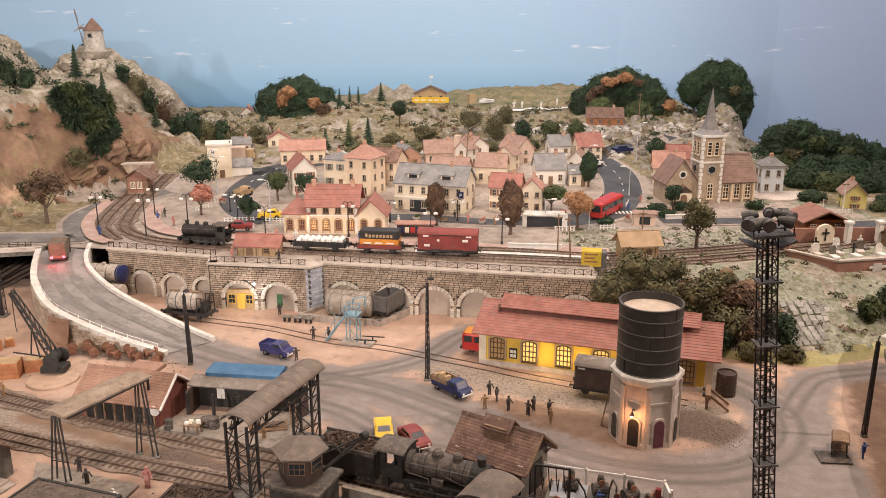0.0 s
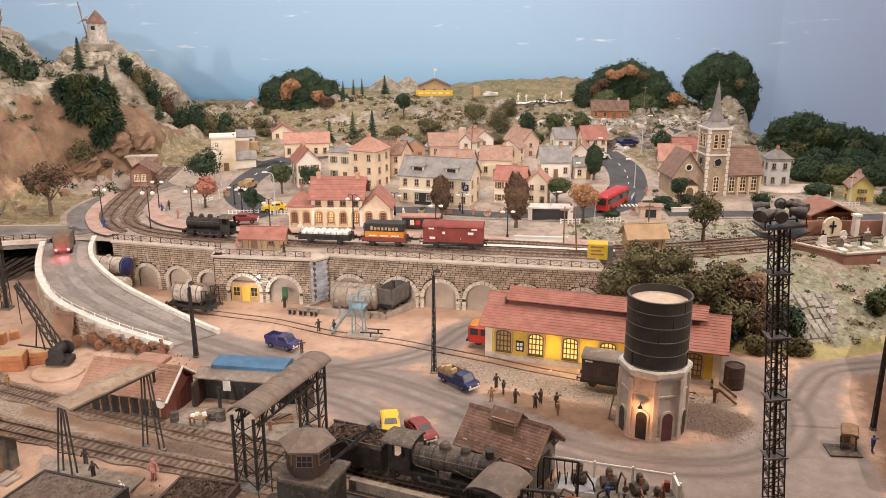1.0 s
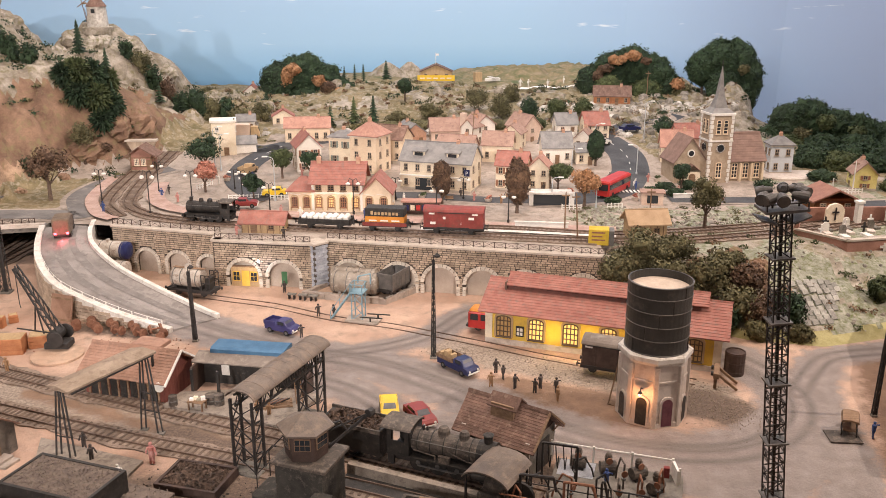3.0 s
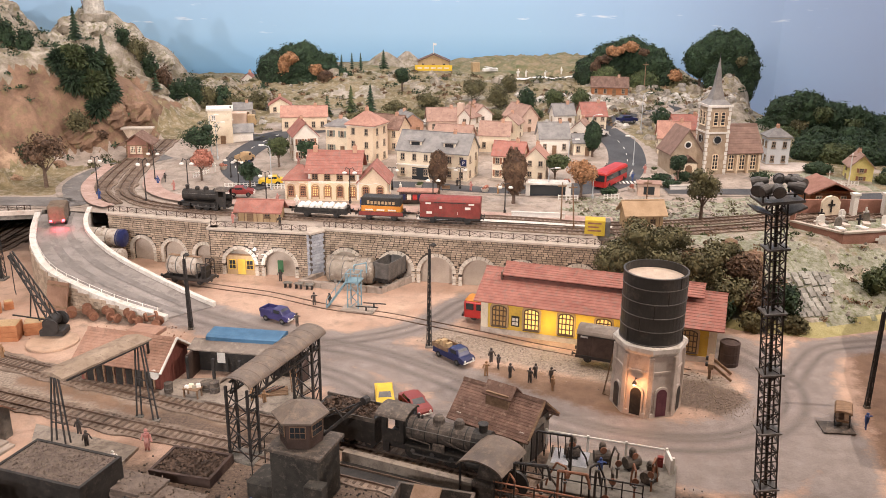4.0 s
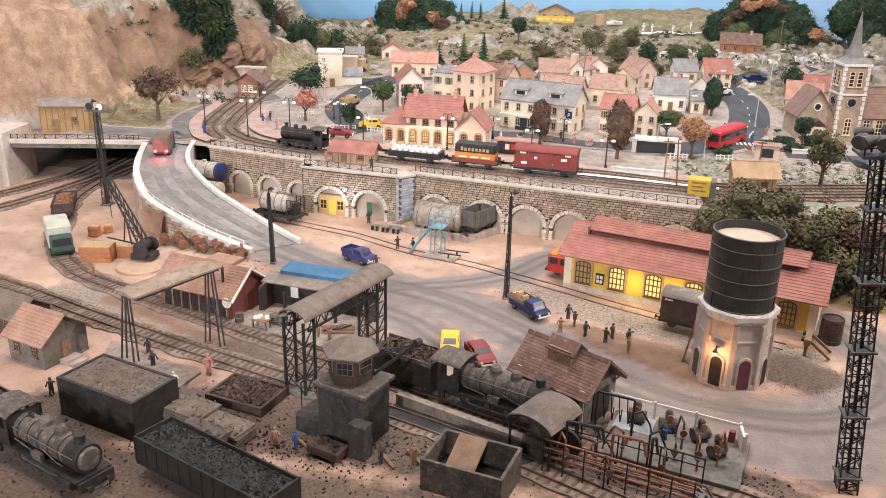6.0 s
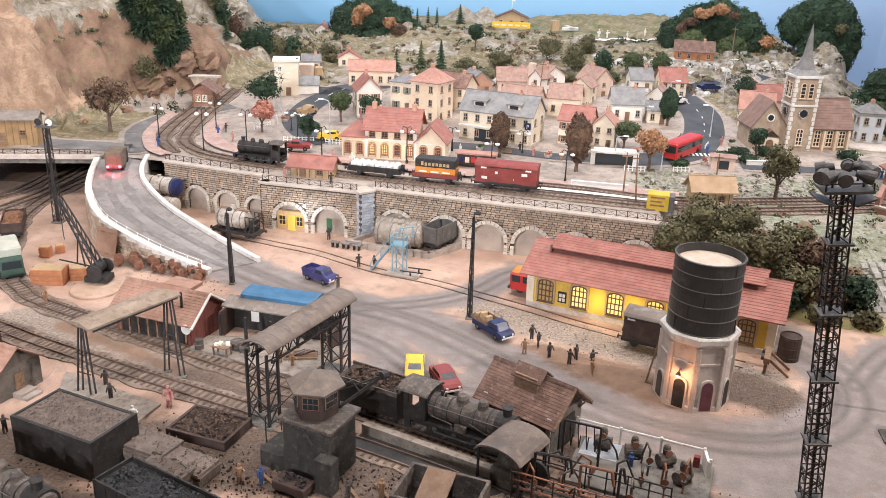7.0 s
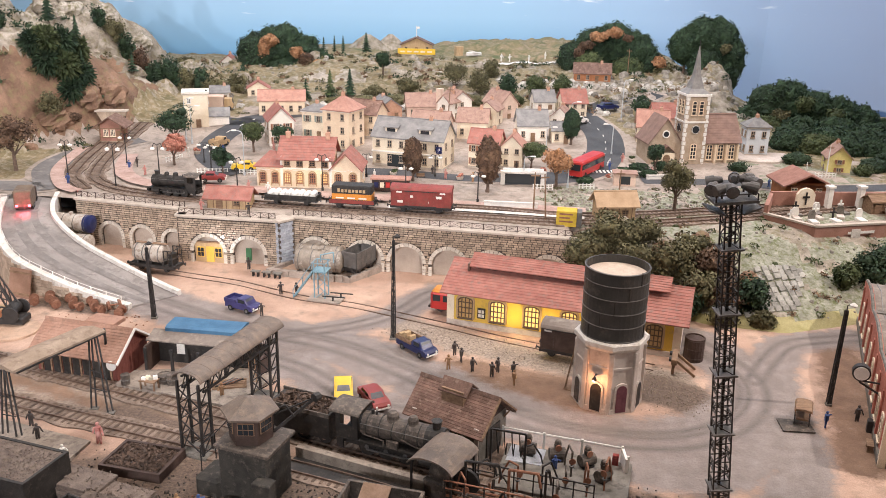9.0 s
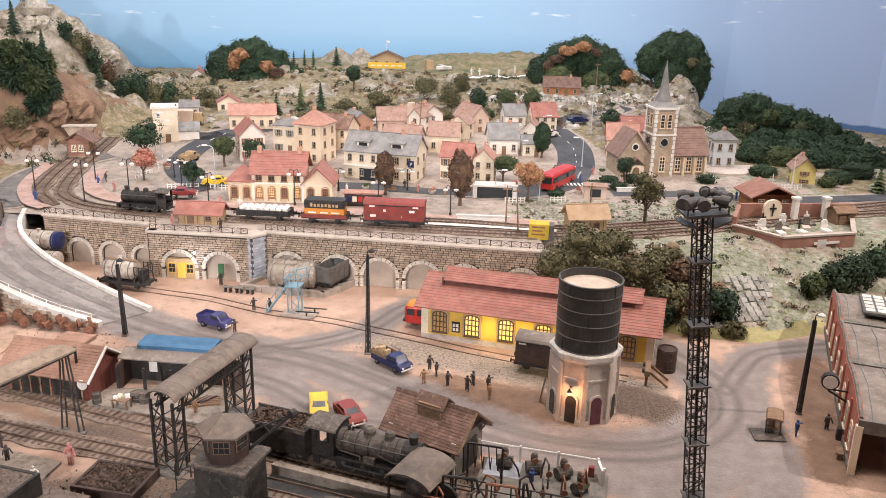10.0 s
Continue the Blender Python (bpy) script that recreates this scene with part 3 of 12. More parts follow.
def yard_material():
    """Sand, road dust, rusty and sooty soil, gravel and the goods hall's painted shade, mixed by the mesh's own masks.
    """
    m = bpy.data.materials.new("goods_yard_soil")
    m.use_nodes = True
    t = m.node_tree
    n, l = t.nodes, t.links
    bs = n["Principled BSDF"]
    geo = n.new("ShaderNodeNewGeometry")
    mp = n.new("ShaderNodeMapping")
    mp.inputs["Scale"].default_value = (100, 100, 100)
    l.new(geo.outputs["Position"], mp.inputs[0])

    def tex(s, detail=5, r=0.62):
        k = n.new("ShaderNodeTexNoise")
        k.inputs["Scale"].default_value, k.inputs["Detail"].default_value, k.inputs["Roughness"].default_value = 1 / s, detail, r
        l.new(mp.outputs[0], k.inputs["Vector"])
        return k.outputs[0]

    def span(v, a, b, c=0.0, d=1.0):
        k = n.new("ShaderNodeMapRange")
        for i, q in enumerate((a, b, c, d)):
            k.inputs[i + 1].default_value = q
        l.new(v, k.inputs[0])
        return k.outputs[0]

    def blend(f, a, b, mode="MIX"):
        k = n.new("ShaderNodeMix")
        k.data_type, k.blend_type = "RGBA", mode
        for i, q in ((0, f), (6, a), (7, b)):
            if hasattr(q, "node"):
                l.new(q, k.inputs[i])
            else:
                k.inputs[i].default_value = q if isinstance(q, float) else (*q, 1)
        return k.outputs[2]

    big, mid_, fine, grit = tex(9), tex(2.2), tex(0.35, 4), tex(0.13, 2)

    def masked(name, width=0.25):
        at = n.new("ShaderNodeAttribute")
        at.attribute_name = name
        k = n.new("ShaderNodeMath")
        k.operation = "ADD"
        l.new(at.outputs["Fac"], k.inputs[0])
        l.new(span(mid_, 0.3, 0.7, -0.3, 0.3), k.inputs[1])
        k2 = n.new("ShaderNodeMath")
        k2.operation = "ADD"
        l.new(k.outputs[0], k2.inputs[0])
        l.new(span(fine, 0.3, 0.7, -0.12, 0.12), k2.inputs[1])
        return span(k2.outputs[0], 0.5 - width, 0.5 + width)

    col = blend(span(big, 0.35, 0.65), (0.385, 0.248, 0.183), (0.53, 0.37, 0.28))
    col = blend(span(mid_, 0.5, 0.72), col, (0.31, 0.222, 0.168))
    col = blend(masked("stony"), col, blend(span(fine, 0.35, 0.65), (0.20, 0.155, 0.12), (0.40, 0.33, 0.27)))
    # Rusty soil; the same brown paints the shadow beside the goods hall.
    col = blend(masked("rust_and_shade"), col, blend(span(mid_, 0.3, 0.7), (0.165, 0.10, 0.066), (0.26, 0.165, 0.11)))
    col = blend(masked("soot"), col, blend(span(fine, 0.3, 0.7), (0.075, 0.052, 0.04), (0.19, 0.135, 0.10)))
    col = blend(masked("road", 0.3), col, blend(span(mid_, 0.3, 0.7), (0.195, 0.163, 0.148), (0.295, 0.255, 0.236)))
    rut_at = n.new("ShaderNodeAttribute")
    rut_at.attribute_name = "rut"
    rut_mul = n.new("ShaderNodeMath")
    rut_mul.operation = "MULTIPLY"
    l.new(span(rut_at.outputs["Fac"], 0.1, 0.9), rut_mul.inputs[0])
    l.new(span(mid_, 0.3, 0.62, 0.2, 0.78), rut_mul.inputs[1])
    col = blend(rut_mul.outputs[0], col, (0.095, 0.08, 0.073))
    col = blend(1.0, col, span(grit, 0.3, 0.7, 0.84, 1.13), "MULTIPLY")
    l.new(col, bs.inputs["Base Color"])
    bs.inputs["Roughness"].default_value = 0.9
    bp = n.new("ShaderNodeBump")
    bp.inputs["Strength"].default_value, bp.inputs["Distance"].default_value = 0.8, 0.0012
    l.new(fine, bp.inputs["Height"])
    l.new(bp.outputs[0], bs.inputs["Normal"])
    return m


def yard_ground():
    ax = np.concatenate([np.linspace(-150, -82, 30)[:-1], np.linspace(-82, 72, 340)[:-1], np.linspace(72, 170, 40)])
    ay = np.concatenate([np.linspace(36, 56, 10)[:-1], np.linspace(56, 128, 170)[:-1], np.linspace(128, 152, 26)])
    nx, ny = len(ax) - 1, len(ay) - 1
    gx, gy = np.meshgrid(ax, ay, indexing="ij")
    px, py = gx.ravel(), gy.ravel()
    v = [(x * U, y * U, flat(x, y) * U) for x, y in zip(px, py)]
    n = ny + 1
    f = [(i * n + k, i * n + n + k, i * n + n + k + 1, i * n + k + 1) for i in range(nx) for k in range(ny)]
    me = bpy.data.meshes.new("ground")
    me.from_pydata(v, [], f)
    me.polygons.foreach_set("use_smooth", [True] * len(f))
    mask = {k: np.zeros(px.shape) for k in ("road", "rut", "rust_and_shade", "soot", "stony")}
    for pts, w in YARD_ROADS:
        d, sd = nearest(px, py, pts)
        mask["road"] = np.maximum(mask["road"], np.clip(0.5 + (w - d) / 2.4, 0, 1))
        for c in (1.6, 0.6, -1.5) if w > 3.7 else (0.9, -0.9) if w != 3.3 else ():
            mask["rut"] = np.maximum(mask["rut"], np.clip(1.0 - np.abs(d * sd - c) / (0.55 + 0.25 * abs(c)), 0, 1))
    for key, spots in (("rust_and_shade", RUST_AND_SHADE_SPOTS), ("soot", SOOTY_SPOTS), ("stony", STONY_SPOTS)):
        for pts, w in spots:
            d, sd = nearest(px, py, pts)
            mask[key] = np.maximum(mask[key], np.clip(0.5 + (w - d) / 3.0, 0, 1))
    for key, vals in mask.items():
        me.attributes.new(key, "FLOAT", "POINT").data.foreach_set("value", vals.astype(np.float32))
    me.materials.append(yard_material())
    return tagged(new("ground", me), "sandy dusty ground of the model goods yard", "ground", kind="structure")


upper_ground()
yard_ground()

# the room that holds the layout
room = Shape()
room.box(-420, 420, -420, 330, -96, -95)
solo("floor", room, mat("grey_room_floor", (0.18, 0.17, 0.16), size=20, fine=1), "plain grey floor of the exhibition room", "floor", kind="structure")
solo("ceiling", Shape().box(-420, 420, -420, 330, 215, 220), WHITE, "plain white ceiling of the exhibition room", "ceiling", kind="structure")
for nm, b in (("wall_north", (-420, 420, 330, 336)), ("wall_south", (-420, 420, -426, -420)), ("wall_east", (420, 426, -420, 330)), ("wall_west", (-426, -420, -420, 330))):
    solo(nm, Shape().box(*b, -95, 215), WHITE, "plain pale wall of the exhibition room", "wall", kind="structure")
lay = thing("layout_table", 0, 0, 0, 0, "wooden table and fascia that carry the model layout", "table")
part("tabletop", Shape().box(-150, 170, 36, 300, -8, -0.6), WOOD, lay)
part("fascia", Shape().box(-150, 170, 35, 36, -30, 0.3), WOOD, lay)
for x in (-145, 10, 165):
    for y in (42, 165, 292):
        part("leg", Shape().box(x - 4, x + 4, y - 4, y + 4, -95, -8), WOOD, lay)


def sky_material():
    m = bpy.data.materials.new("painted_sky")
    m.use_nodes = True
    t = m.node_tree
    n, l = t.nodes, t.links
    geo, sep = n.new("ShaderNodeNewGeometry"), n.new("ShaderNodeSeparateXYZ")
    l.new(geo.outputs["Position"], sep.inputs[0])
    up = n.new("ShaderNodeValToRGB")
    mr = n.new("ShaderNodeMapRange")
    mr.inputs["From Min"].default_value, mr.inputs["From Max"].default_value = 0.10, 0.62
    l.new(sep.outputs["Z"], mr.inputs[0])
    l.new(mr.outputs[0], up.inputs[0])
    e = up.color_ramp.elements
    e[0].position, e[0].color = 0.0, (0.13, 0.30, 0.55, 1)
    e[1].position, e[1].color = 1.0, (0.38, 0.56, 0.76, 1)
    for pos, c in ((0.12, (0.22, 0.44, 0.68, 1)), (0.35, (0.35, 0.56, 0.77, 1)), (0.7, (0.38, 0.57, 0.78, 1))):
        k = e.new(pos)
        k.color = c
    side = n.new("ShaderNodeMapRange")
    side.inputs["From Min"].default_value, side.inputs["From Max"].default_value = 0.25, 1.5
    l.new(sep.outputs["X"], side.inputs[0])
    mixer = n.new("ShaderNodeMix")
    mixer.data_type = "RGBA"
    l.new(side.outputs[0], mixer.inputs[0])
    l.new(up.outputs[0], mixer.inputs[6])
    mixer.inputs[7].default_value = (0.38, 0.49, 0.72, 1)
    mp = n.new("ShaderNodeMapping")
    mp.inputs["Scale"].default_value = (7.5, 7.5, 46)
    l.new(geo.outputs["Position"], mp.inputs[0])
    cl = n.new("ShaderNodeTexNoise")
    cl.inputs["Scale"].default_value, cl.inputs["Detail"].default_value = 1.0, 6
    l.new(mp.outputs[0], cl.inputs["Vector"])
    cr = n.new("ShaderNodeMapRange")
    cr.inputs["From Min"].default_value, cr.inputs["From Max"].default_value = 0.665, 0.73
    l.new(cl.outputs[0], cr.inputs[0])
    hz = n.new("ShaderNodeMapRange")
    hz.inputs["From Min"].default_value, hz.inputs["From Max"].default_value = 0.24, 0.30
    l.new(sep.outputs["Z"], hz.inputs[0])
    mul = n.new("ShaderNodeMath")
    mul.operation = "MULTIPLY"
    l.new(cr.outputs[0], mul.inputs[0])
    l.new(hz.outputs[0], mul.inputs[1])
    m2 = n.new("ShaderNodeMix")
    m2.data_type = "RGBA"
    l.new(mul.outputs[0], m2.inputs[0])
    l.new(mixer.outputs[2], m2.inputs[6])
    m2.inputs[7].default_value = (0.70, 0.79, 0.90, 1)
    # far blue hills painted low on the east of the board
    wave = n.new("ShaderNodeTexNoise")
    wave.inputs["Scale"].default_value, wave.inputs["Detail"].default_value = 4.0, 4
    l.new(geo.outputs["Position"], wave.inputs["Vector"])
    crest = n.new("ShaderNodeMath")
    crest.operation, crest.inputs[1].default_value, crest.inputs[2].default_value = "MULTIPLY_ADD", 0.06, 0.004
    l.new(wave.outputs[0], crest.inputs[0])
    below = n.new("ShaderNodeMath")
    below.operation = "SUBTRACT"
    l.new(crest.outputs[0], below.inputs[0])
    l.new(sep.outputs["Z"], below.inputs[1])
    edge = n.new("ShaderNodeMapRange")
    edge.inputs["From Min"].default_value, edge.inputs["From Max"].default_value = -0.003, 0.003
    l.new(below.outputs[0], edge.inputs[0])
    m3 = n.new("ShaderNodeMix")
    m3.data_type = "RGBA"
    l.new(edge.outputs[0], m3.inputs[0])
    l.new(m2.outputs[2], m3.inputs[6])
    m3.inputs[7].default_value = (0.09, 0.17, 0.36, 1)
    l.new(m3.outputs[2], n["Principled BSDF"].inputs["Base Color"])
    n["Principled BSDF"].inputs["Roughness"].default_value = 0.9
    return m


back = Shape()
line = [(-240, 120), (-232, 230), (-215, 276), (-180, 297), (-120, 301), (60, 301), (110, 292), (150, 270), (175, 235), (185, 190), (188, 60)]
rings = [[(x, y, -6), (x, y, 120), (x * 1.012, y + 1.5, 120), (x * 1.012, y + 1.5, -6)] for x, y in line]
back.loft(rings)
solo("backdrop", back, sky_material(), "painted blue sky board with small white clouds", "backdrop", kind="structure")


# ---- masonry ----
stone_meshes = []
for k in range(6):
    s = Shape().box(-0.30 - 0.02 * k, 0.30 + 0.02 * k, -0.08 - 0.014 * k, 0.1, -0.125, 0.125, 0.03)
    stone_meshes.append(s.mesh("stone"))
    stone_meshes[-1].materials.append(STONE)


def wall_run(p0, p1, z1, arches=(), z0=-0.3, singles=(0, 0), depth=1.4, label="", course=0.362, stones=STONE):
    """A stone wall from p0 to p1 with blind arches (place along it, half width, springing height); its stones between singles are parts."""
    a, b = Vector((*p0, 0)), Vector((*p1, 0))
    length = (b - a).length
    rz = math.degrees(math.atan2(b.y - a.y, b.x - a.x))
    root = thing("retaining_wall", p0[0], p0[1], 0, rz, label or "retaining wall of coursed tan stone with blind arches", "wall")
    root["kind"] = "structure"

    def low(s):
        for c, w, sp in arches:
            if abs(s - c) < w:
                return sp + math.sqrt(max(0, w * w - (s - c) ** 2))
        return z0

    cuts = {0.0, length}
    for c, w, sp in arches:
        for i in range(13):
            cuts.add(min(length, max(0, c - w * math.cos(math.pi * i / 12))))
    cuts = sorted(cuts)
    back_sh, plug = Shape(), Shape()
    for s, e in zip(cuts, cuts[1:]):
        if e - s < 1e-4:
            continue
        m = (s + e) / 2
        inside = any(abs(m - c) < w for c, w, sp in arches)
        za, zb = (low(s + 1e-5), low(e - 1e-5)) if inside else (z0, z0)
        back_sh.add([(s, 0, za), (e, 0, zb), (e, 0, z1), (s, 0, z1), (s, depth, za), (e, depth, zb), (e, depth, z1), (s, depth, z1)],
                    [(0, 1, 2, 3), (0, 4, 5, 1), (3, 2, 6, 7), (5, 4, 7, 6), (0, 3, 7, 4), (1, 5, 6, 2)])
    part("mortar_backing", back_sh, MORTAR, root)
    for c, w, sp in arches:
        plug = Shape().box(c - w - 0.1, c + w + 0.1, 0.75, 1.1, z0, sp + w + 0.1)
        part("arch_infill", plug, PLUG, root, "recessed plastered arch infill")
        ring, n = Shape(), 13
        for i in range(n):
            t0, t1 = math.pi * (i + 0.06) / n, math.pi * (i + 0.94) / n
            q = [(c - r * math.cos(t), sp + r * math.sin(t)) for r, t in ((w - 0.08, t0), (w - 0.08, t1), (w + 0.5, t1), (w + 0.5, t0))]
            ring.across(q, -0.16, 0.4)
        for sx in (-1, 1):
            for i in range(max(1, int(sp / 0.5))):
                x = c + sx * (w + 0.2)
                ring.box(x - 0.28, x + 0.28, -0.16, 0.4, i * 0.5 + 0.03, i * 0.5 + 0.46, 0.03)
        part("arch_ring", ring, ARCH_STONE, root, "pale cut-stone arch ring")
    rest, made, rng = Shape(), 0, random.Random(int(length * 10))
    for r in range(int((z1 - 0.05) / course)):
        z = 0.18 + course * r
        s = -rng.random() * 0.8
        while s < length - 0.3:
            k = rng.randrange(6)
            w = 0.60 + 0.04 * k
            c = max(0.5, min(length - 0.5, s + w / 2))
            s += w + 0.10
            if any(abs(c - ac) < aw + 0.25 and z - 0.2 < sp + math.sqrt(max(0, (aw + 0.45) ** 2 - (c - ac) ** 2)) for ac, aw, sp in arches):
                continue
            if singles[0] < c < singles[1] and made < 290:
                part("stone", stone_meshes[k], stones, root, at=put(c, 0, z + rng.uniform(-0.02, 0.02), rng.uniform(-1, 1)))
                made += 1
            else:
                hw, d = w / 2, 0.08 + 0.014 * k
                rest.box(c - hw, c + hw, -d, 0.1, z - 0.125, z + 0.125)
    ob = part("stone_courses", rest, stones, root)
    ob["kind"] = "stuff"
    part("coping", Shape().box(-0.1, length + 0.1, -0.35, depth + 0.1, z1, z1 + 0.35, 0.06), COPING, root, "pale projecting stone coping")
    return root


wall_run((-57.0, 144.3), (-37.4, 139.1), 7.7, [(6.4, 2.05, 2.0), (12.4, 2.05, 2.0), (18.2, 1.9, 2.0)])
wall_run((-37.6, 136.3), (-20.9, 134.1), 7.5, [(5.0, 2.6, 1.9), (11.7, 2.6, 1.9)], singles=(0, 6))
wall_run((-19.2, 135.9), (25.6, 127.2), 7.7, [(4.0, 2.6, 1.9), (12.2, 2.7, 1.9), (18.9, 2.7, 1.9), (25.7, 2.7, 1.9), (32.4, 2.7, 1.9), (41.3, 2.7, 1.9)], singles=(8, 22))
wall_run((-37.7, 139.2), (-37.6, 136.3), 7.5)
blue_stone = Shape().box(-0.4, 0.4, -0.1, 0.1, -0.2, 0.2, 0.04).mesh("blue_stone")
blue_stone.materials.append(BLUE_STONE)
pil = thing("stone_pilaster", -20.0, 134.6, 0, 44, "blue-grey rough stone corner pilaster of the retaining wall", "pilaster")
part("shaft", Shape().box(-1.25, 1.25, -0.3, 2.2, -0.3, 7.6, 0.08), MORTAR, pil)
part("coping", Shape().box(-1.5, 1.5, -0.6, 2.3, 7.6, 7.95, 0.06), COPING, pil, "pale projecting stone coping")
rng = random.Random(3)
for r in range(16):
    for k in range(3):
        x = -0.85 + 0.82 * k + (0.2 if r % 2 else -0.05)
        part("stone", blue_stone, BLUE_STONE, pil, at=put(x * 0.95, -0.34, 0.3 + 0.46 * r))
for r in range(16):
    for k in range(2):
        part("stone", blue_stone, BLUE_STONE, pil, at=put(-1.28, 0.3 + 0.95 * k + (0.2 if r % 2 else 0), 0.3 + 0.46 * r, 90))


def fence(pts, z, h=1.0, step=1.5, material=None, label="dark red iron parapet railing with crossed bars", group="parapet railings", base=None):
    """A railing of posts, two rails and crossed bars along pts."""
    material = material or WAGON_BROWN
    line = curve_points(pts, step)
    root = thing("parapet_railing", 0, 0, 0, 0, label, "railing", group)
    lines = [[], []]
    for i, p in enumerate(line):
        zz = base(p.x, p.y) + z if base else z + p.z
        part("post", Shape().box(p.x - 0.06, p.x + 0.06, p.y - 0.06, p.y + 0.06, zz, zz + h), material, root)
        if i:
            a, za = line[i - 1], zl
            part("cross_brace", Shape().beam((a.x, a.y, za + 0.15), (p.x, p.y, zz + h), 0.04).beam((a.x, a.y, za + h), (p.x, p.y, zz + 0.15), 0.04), material, root)
        zl = zz
        lines[0].append((p.x, p.y, zz + h))
        lines[1].append((p.x, p.y, zz + 0.15))
    for ln in lines:
        part("rail", Shape().loft([[(x, y, z - 0.04), (x + 0.03, y - 0.04, z), (x, y, z + 0.04), (x - 0.03, y + 0.04, z)] for x, y, z in ln]), material, root)
    return root


fence([(-57, 145), (-37.2, 139.8)], 8.05, 0.95)
fence([(-37.3, 136.8), (-21.5, 134.7)], 7.85, 0.95)
fence([(-18.9, 136.5), (3, 132.2), (25.4, 127.9)], 8.05, 0.95)

# ---- ramp road to the upper level ----
LEFT = [(-68.2, 144.0, 7.6), (-65.4, 136, 6.8), (-62.2, 129.4, 6.0), (-57.6, 123.8, 4.5), (-52.0, 120.9, 3.0), (-45.6, 118.6, 1.5), (-38.6, 116.6, 0.3)]
RIGHT = [(-61.4, 147, 7.6), (-59.8, 141.0, 7.0), (-57.0, 136.0, 6.2), (-51.6, 131.2, 4.4), (-45.0, 127.4, 2.6), (-37.4, 123.6, 0.7), (-33.6, 121.4, 0.1)]
mid = [tuple((a + b) / 2 for a, b in zip(p, q)) for p, q in zip(LEFT, RIGHT)]


def ramp():
    a, b = curve_points(LEFT, 0.05), curve_points(RIGHT, 0.05)
    n = 60
    a = [a[round(i * (len(a) - 1) / n)] for i in range(n + 1)]
    b = [b[round(i * (len(b) - 1) / n)] for i in range(n + 1)]
    solo("road_ramp", Shape().loft([[(p.x, p.y, -0.4), (q.x, q.y, -0.4), tuple(q), tuple(p)] for p, q in zip(a, b)]), ROAD, "grey dusty road ramp climbing between white kerb walls", "road", kind="structure")
    for k in (0.33, 0.66):
        rut = Shape()
        l = [p.lerp(q, k - 0.075) + Vector((0, 0, 0.05)) for p, q in zip(a, b)]
        r = [p.lerp(q, k + 0.075) + Vector((0, 0, 0.05)) for p, q in zip(a, b)]
        rut.add(l + r, [(i, n + 1 + i, n + 2 + i, i + 1) for i in range(n)])
        solo("wheel_track", rut, RUT, "darker wheel track worn into the ramp road", "wheel track", kind="structure")
    for side, edge in (("left", a), ("right", b)):
        rings = []
        for i, p in enumerate(edge):
            d = (edge[min(n, i + 1)] - edge[max(0, i - 1)]).normalized()
            s = Vector((-d.y, d.x, 0)).normalized()
            o = s * (0.7 if side == "right" else -0.95)
            z = p.z + (0.6 if side == "right" else 0.45)
            rings.append([(p.x, p.y, -0.4), (p.x + o.x, p.y + o.y, -0.4), (p.x + o.x, p.y + o.y, z), (p.x, p.y, z)])
        solo("kerb", Shape().loft(rings), KERB, "low whitewashed kerb wall along the ramp road", "kerb", kind="structure")
    return a, b


ramp_left, ramp_right = ramp()
# stone face below the outer kerb and its thin white railing
face, rng = Shape(), random.Random(8)
for i in range(18, 59):
    p, q = ramp_left[i], ramp_left[i + 1]
    d = (q - p).normalized()
    o = Vector((d.y, -d.x, 0)).normalized()
    for r in range(int((p.z - 0.1) / 0.5)):
        c = p.lerp(q, 0.5) + o * 1.0
        w = (q - p).length / 2 - 0.03
        sh = Shape().box(-w, w, -0.1, 0.12, 0.06, 0.5)
        m = Matrix.Translation((c.x, c.y, r * 0.52)) @ Matrix.Rotation(math.atan2(d.y, d.x), 4, "Z")
        face.add([m @ Vector(x) for x in sh.v], sh.f)
fob = solo("ramp_stone_face", face, STONE, "coursed stone retaining face below the ramp road", "wall", kind="structure")
rail_pts = [(p.x, p.y, p.z + 0.45) for p in ramp_left[6:60]]
guard = thing("guard_rail", 0, 0, 0, 0, "thin white guard rail on the ramp kerb", "railing")
for lift in (0.02, 0.5):
    ring = lambda p: [(p[0] + dx, p[1] + dy, p[2] + lift + dz) for dx, dy, dz in ((-0.03, -0.02, 0), (0.03, 0.02, 0), (0, 0, 0.06))]
    part("rail", Shape().loft([ring(p) for p in rail_pts[::3]]), PAPER_WHITE, guard)
for x, y, z in rail_pts[::3]:
    part("post", Shape().box(x - 0.05, x + 0.05, y - 0.05, y + 0.05, z - 0.1, z + 0.6), PAPER_WHITE, guard)

# bridge deck and dark underpass beyond the ramp
br = thing("road_bridge", 0, 0, 0, 0, "concrete road bridge over a dark railway underpass", "bridge")
part("deck", Shape().up([(-96, 139.2), (-68.6, 145.0), (-69, 151), (-97, 145)], 6.6, 7.7), GREY_CONCRETE, br)
part("beam", Shape().up([(-96, 138.9), (-68.6, 144.7), (-68.6, 145.2), (-96, 139.4)], 7.4, 8.1), CONCRETE, br, "pale concrete edge beam")
part("abutment", Shape().up([(-70.0, 144.5), (-66.5, 139), (-65.5, 141), (-68.5, 150)], -0.3, 6.7), GREY_CONCRETE, br)
part("abutment", Shape().up([(-99, 136), (-92, 138), (-92.5, 147), (-100, 147)], -0.3, 9.5), CONCRETE, br)
# Added black sheet: the underpass's deep shade put into its colour.
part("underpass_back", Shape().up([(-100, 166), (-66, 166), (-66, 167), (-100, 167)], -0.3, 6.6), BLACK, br)
